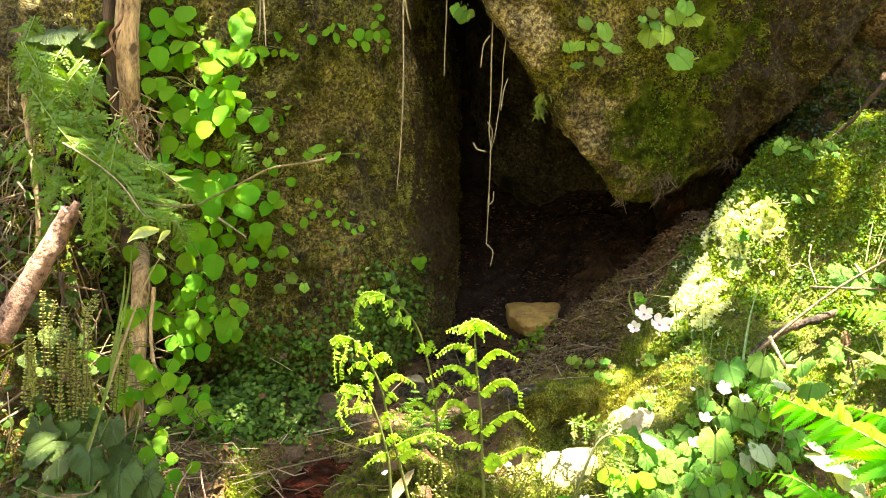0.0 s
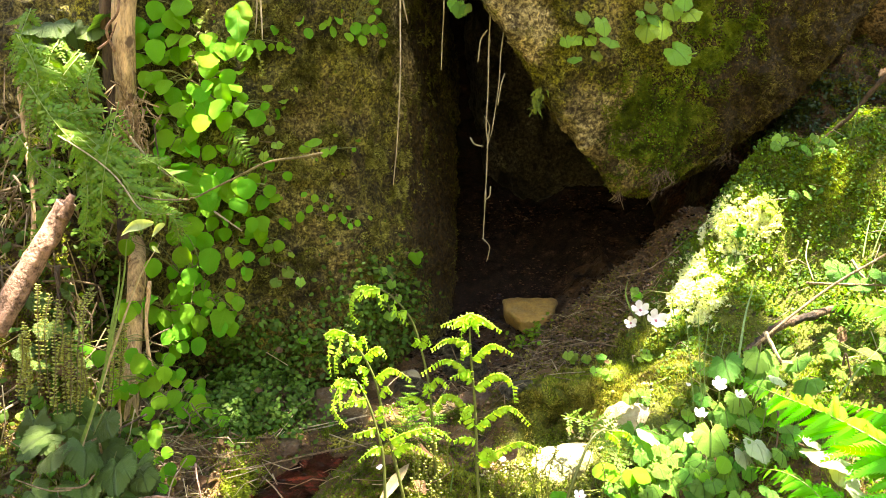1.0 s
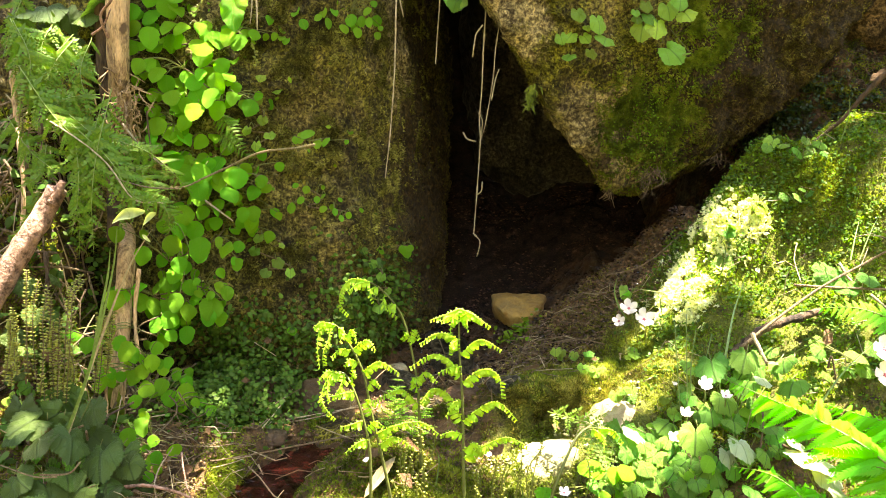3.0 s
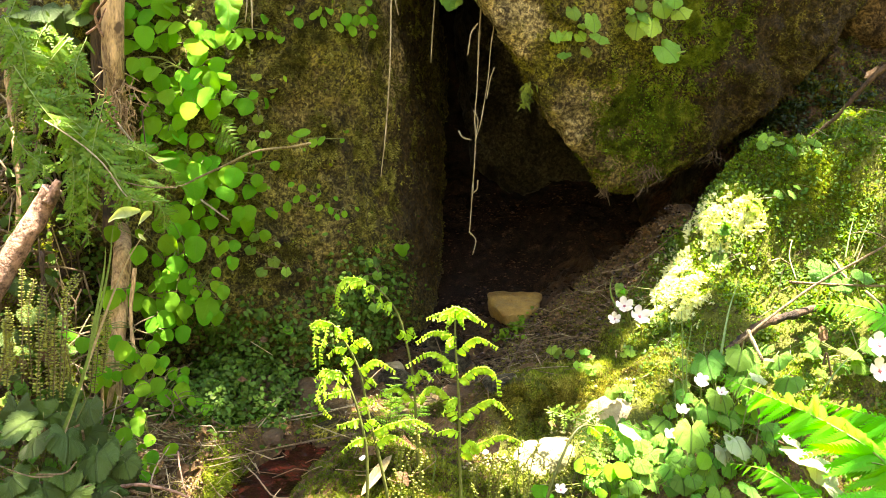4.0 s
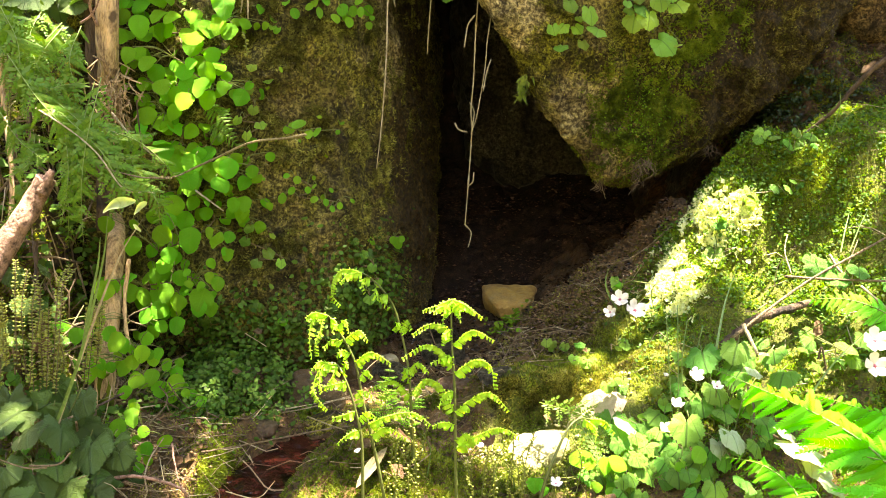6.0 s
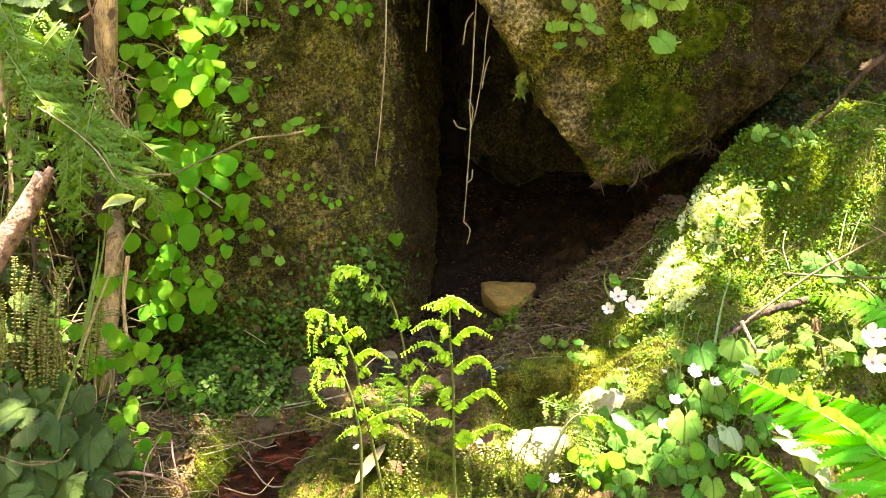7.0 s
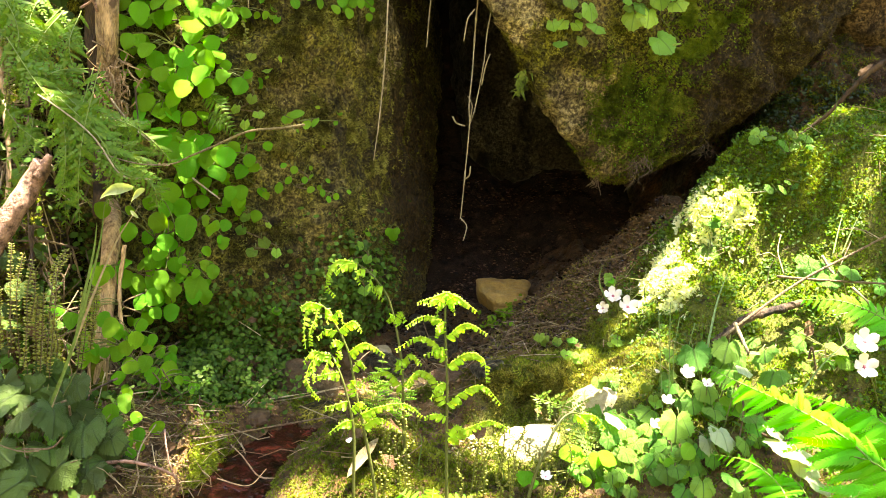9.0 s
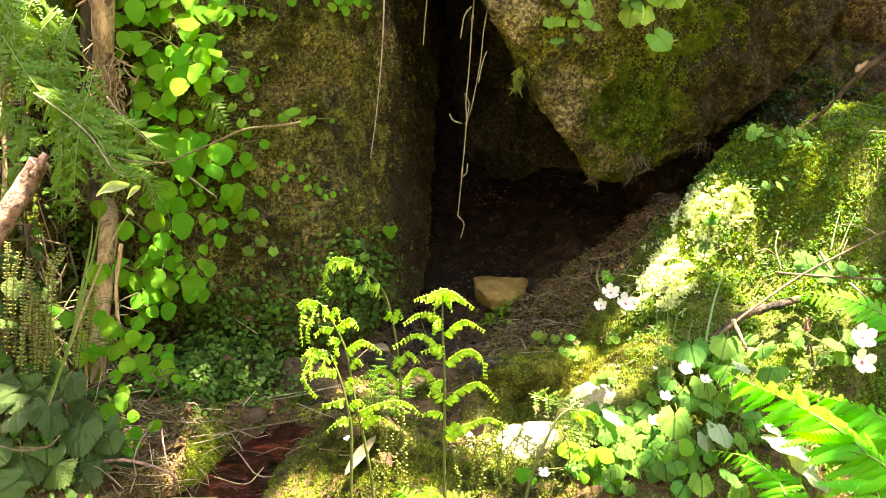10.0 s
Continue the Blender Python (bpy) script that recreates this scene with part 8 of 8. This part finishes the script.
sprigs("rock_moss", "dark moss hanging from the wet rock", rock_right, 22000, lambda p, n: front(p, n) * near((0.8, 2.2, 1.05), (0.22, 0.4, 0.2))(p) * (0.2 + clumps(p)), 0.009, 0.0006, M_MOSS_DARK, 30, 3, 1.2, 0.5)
sprigs("rock_moss", "green moss along the upper face of the rock", rock_right, 9000, lambda p, n: front(p, n) * (near((0.606, 2.1, 1.22), (0.07, 0.3, 0.06))(p) + 0.6 * near((0.545, 2.08, 1.128), (0.05, 0.3, 0.06))(p)) * (0.05 + clumps(p)), 0.009, 0.0016, M_MOSS_LIGHT, 29, 3, 0.9, 0.3)
mat_leaves("leaf_mat", "little green plants at the foot of the stone", ground, 160, lambda p, n: near((0.267, 2.27, 0.437), (0.045, 0.05, 0.04))(p), 0.0055, M_MAT_LIGHT, 21, 0.03)
mat_leaves("leaf_mat", "pale green leaflets dotted over the bank", ground, 3500, lambda p, n: bank_side(p) * smoothstep(0.42, 0.55, p[:, 0]) * (0.1 + small_patch(p)), 0.0023, M_MAT_LIGHT, 19, 0.02)
sprigs("slope_moss", "green moss on the earth slope", ground, 14000, lambda p, n: (p[:, 0] < -0.55) * (p[:, 0] > -1.1) * (p[:, 1] > 1.45) * (p[:, 1] < 2.15) * (0.1 + bank_patch(p)), 0.012, 0.0014, M_MOSS, 20, 3)
mat_leaves("leaf_mat", "leaves on the earth slope", ground, 2600, lambda p, n: (p[:, 0] < -0.5) * (p[:, 0] > -1.1) * (p[:, 1] > 1.4) * (p[:, 1] < 2.2) * (0.15 + small_patch(p)), 0.008, M_MAT_DARK, 16, 0.03)
M_WET_LEAF = leaf_material("wet_dark_leaf", (0.022, 0.045, 0.016), None, 0.34, 0.2, island=True, bright=1.2, hue=0.06, gloss=0.25)
mat_leaves("leaf_mat", "small wet dark leaves dripping on the ledge", rock_ledge, 2600, lambda p, n: (n[:, 1] < 0.3) * near((0.93, 2.26, 1.05), (0.12, 0.2, 0.1))(p) * (0.1 + clumps(p)), 0.0032, M_WET_LEAF, 31, 0.02)
sprigs("rock_moss", "dark green moss on the wet ledge", rock_ledge, 7000, lambda p, n: (n[:, 1] < 0.3) * near((0.95, 2.26, 1.05), (0.2, 0.2, 0.15))(p) * (0.1 + clumps(p)), 0.011, 0.001, M_MOSS, 32, 3, 1.0, 0.4)
# near-white base: the glare of full sun is painted into this moss
M_SUNMAT = leaf_material("sun_glare_leaf", (0.84, 0.85, 0.64), None, 0.6, 0.35, island=True, bright=0.5, hue=0.04, glow=1.3)
PALE = "moss cushion at the bank's rim with sun glare in its colour"
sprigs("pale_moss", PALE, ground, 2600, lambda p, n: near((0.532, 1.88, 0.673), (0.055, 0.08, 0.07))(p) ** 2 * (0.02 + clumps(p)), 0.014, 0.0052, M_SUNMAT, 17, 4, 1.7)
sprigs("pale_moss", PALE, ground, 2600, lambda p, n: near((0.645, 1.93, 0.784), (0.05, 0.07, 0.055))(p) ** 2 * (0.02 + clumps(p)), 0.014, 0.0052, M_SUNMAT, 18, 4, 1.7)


sprigs("brook_moss", "dark moss between the wet stones", ground, 9000, lambda p, n: near((-0.03, 1.84, 0.35), (0.2, 0.14, 0.1))(p) * clumps(p), 0.008, 0.0009, M_MOSS, 33, 3, 1.2)
sprigs("brook_moss", "bright moss beside the brook", ground, 5000, lambda p, n: near((-0.355, 1.57, 0.276), (0.016, 0.07, 0.06))(p) + near((-0.365, 1.66, 0.276), (0.04, 0.05, 0.05))(p) + near((-0.386, 1.78, 0.324), (0.05, 0.05, 0.05))(p) + 0.6 * near((-0.198, 1.86, 0.293), (0.05, 0.04, 0.05))(p), 0.009, 0.0013, M_MOSS_LIGHT, 22, 3)


# ---- litter: dry stems and needles on the slope and by the brook ----
def litter(name, label, count, spots, length, radius, material, seed, steep):
    """Many dry stems in one tangled layer."""
    rng = random.Random(seed)
    v, f = [], []
    for i in range(count):
        x0, x1, y0, y1 = rng.choice(spots)
        x, y = rng.uniform(x0, x1), rng.uniform(y0, y1)
        a = Vector((x, y, floor_at(x, y) + rng.uniform(0, 0.03)))
        d = Vector((rng.gauss(0, 1), rng.gauss(0, 0.4), rng.gauss(0, steep))).normalized() * length * rng.uniform(0.4, 1.4)
        m = a + d * 0.5 + Vector((rng.gauss(0, 0.16), rng.gauss(0, 0.16), rng.gauss(0, 0.16))) * length
        e = a + d
        for q in (m, e):
            q.z = max(q.z, floor_at(q.x, q.y) + 0.002)
        tv, tf = tube([a, m, e], [radius * rng.uniform(0.6, 1.4)] * 3, 4)
        k = len(v)
        v += tv
        f += [tuple(j + k for j in face) for face in tf]
    return tagged(part(name, (v, f), material), label, "litter", kind="stuff")


SLOPE = [(-1.0, -0.55, 1.55, 2.05), (-1.0, -0.6, 1.7, 2.1)]
BROOK = [(-0.55, 0.1, 1.5, 2.0), (0.0, 0.35, 1.75, 2.1), (-0.6, -0.3, 1.45, 1.7)]
litter("dry_stems", "tangle of straw-coloured dead stems on the slope", 130, SLOPE, 0.09, 0.0012, M_STRAW, 801, 1.4)
litter("dry_stems", "pale dead fern stems at the top of the slope", 90, [(-1.1, -0.72, 1.86, 2.12), (-1.05, -0.85, 1.75, 2.0)], 0.1, 0.0013, M_STRAW, 806, 1.8)
litter("dry_stems", "brown roots and stems in the slope", 260, SLOPE, 0.12, 0.0022, M_TWIG, 802, 1.6)
litter("dry_stems", "dry stems and needles by the brook", 150, BROOK, 0.06, 0.0009, M_TWIG, 803, 0.15)
litter("dry_stems", "matted straw and twigs beside the brook", 22, [(-0.62, -0.3, 1.46, 1.82), (-0.55, -0.38, 1.5, 1.7)], 0.06, 0.0011, M_TWIG, 807, 0.35)
litter("dry_stems", "pale straw beside the brook", 50, [(-0.62, -0.3, 1.46, 1.7)], 0.06, 0.0007, M_STRAW, 808, 0.45)
litter("dry_stems", "pale dry stems by the brook", 60, BROOK, 0.06, 0.0009, M_ROOT, 804, 0.15)
litter("dry_stems", "dry stems in the moss of the bank", 60, [(0.4, 1.0, 1.35, 1.95)], 0.06, 0.0009, M_ROOT, 805, 0.3)
litter("dry_stems", "thin brown twigs and rootlets before the stone", 18, [(0.0, 0.3, 1.82, 2.12)], 0.075, 0.0011, M_TWIG, 809, 0.4)
litter("dry_stems", "fine rootlets and litter on the slope beside the cleft", 80, [(0.2, 0.5, 1.95, 2.25)], 0.045, 0.0008, M_TWIG, 810, 0.25)
litter("dry_stems", "pale rootlets on the slope beside the cleft", 25, [(0.15, 0.52, 1.92, 2.2)], 0.04, 0.0008, M_ROOT, 811, 0.2)
litter("dry_stems", "bleached straw on the slope beside the cleft", 14, [(0.22, 0.5, 1.98, 2.2)], 0.05, 0.0009, M_STRAW, 812, 0.2)
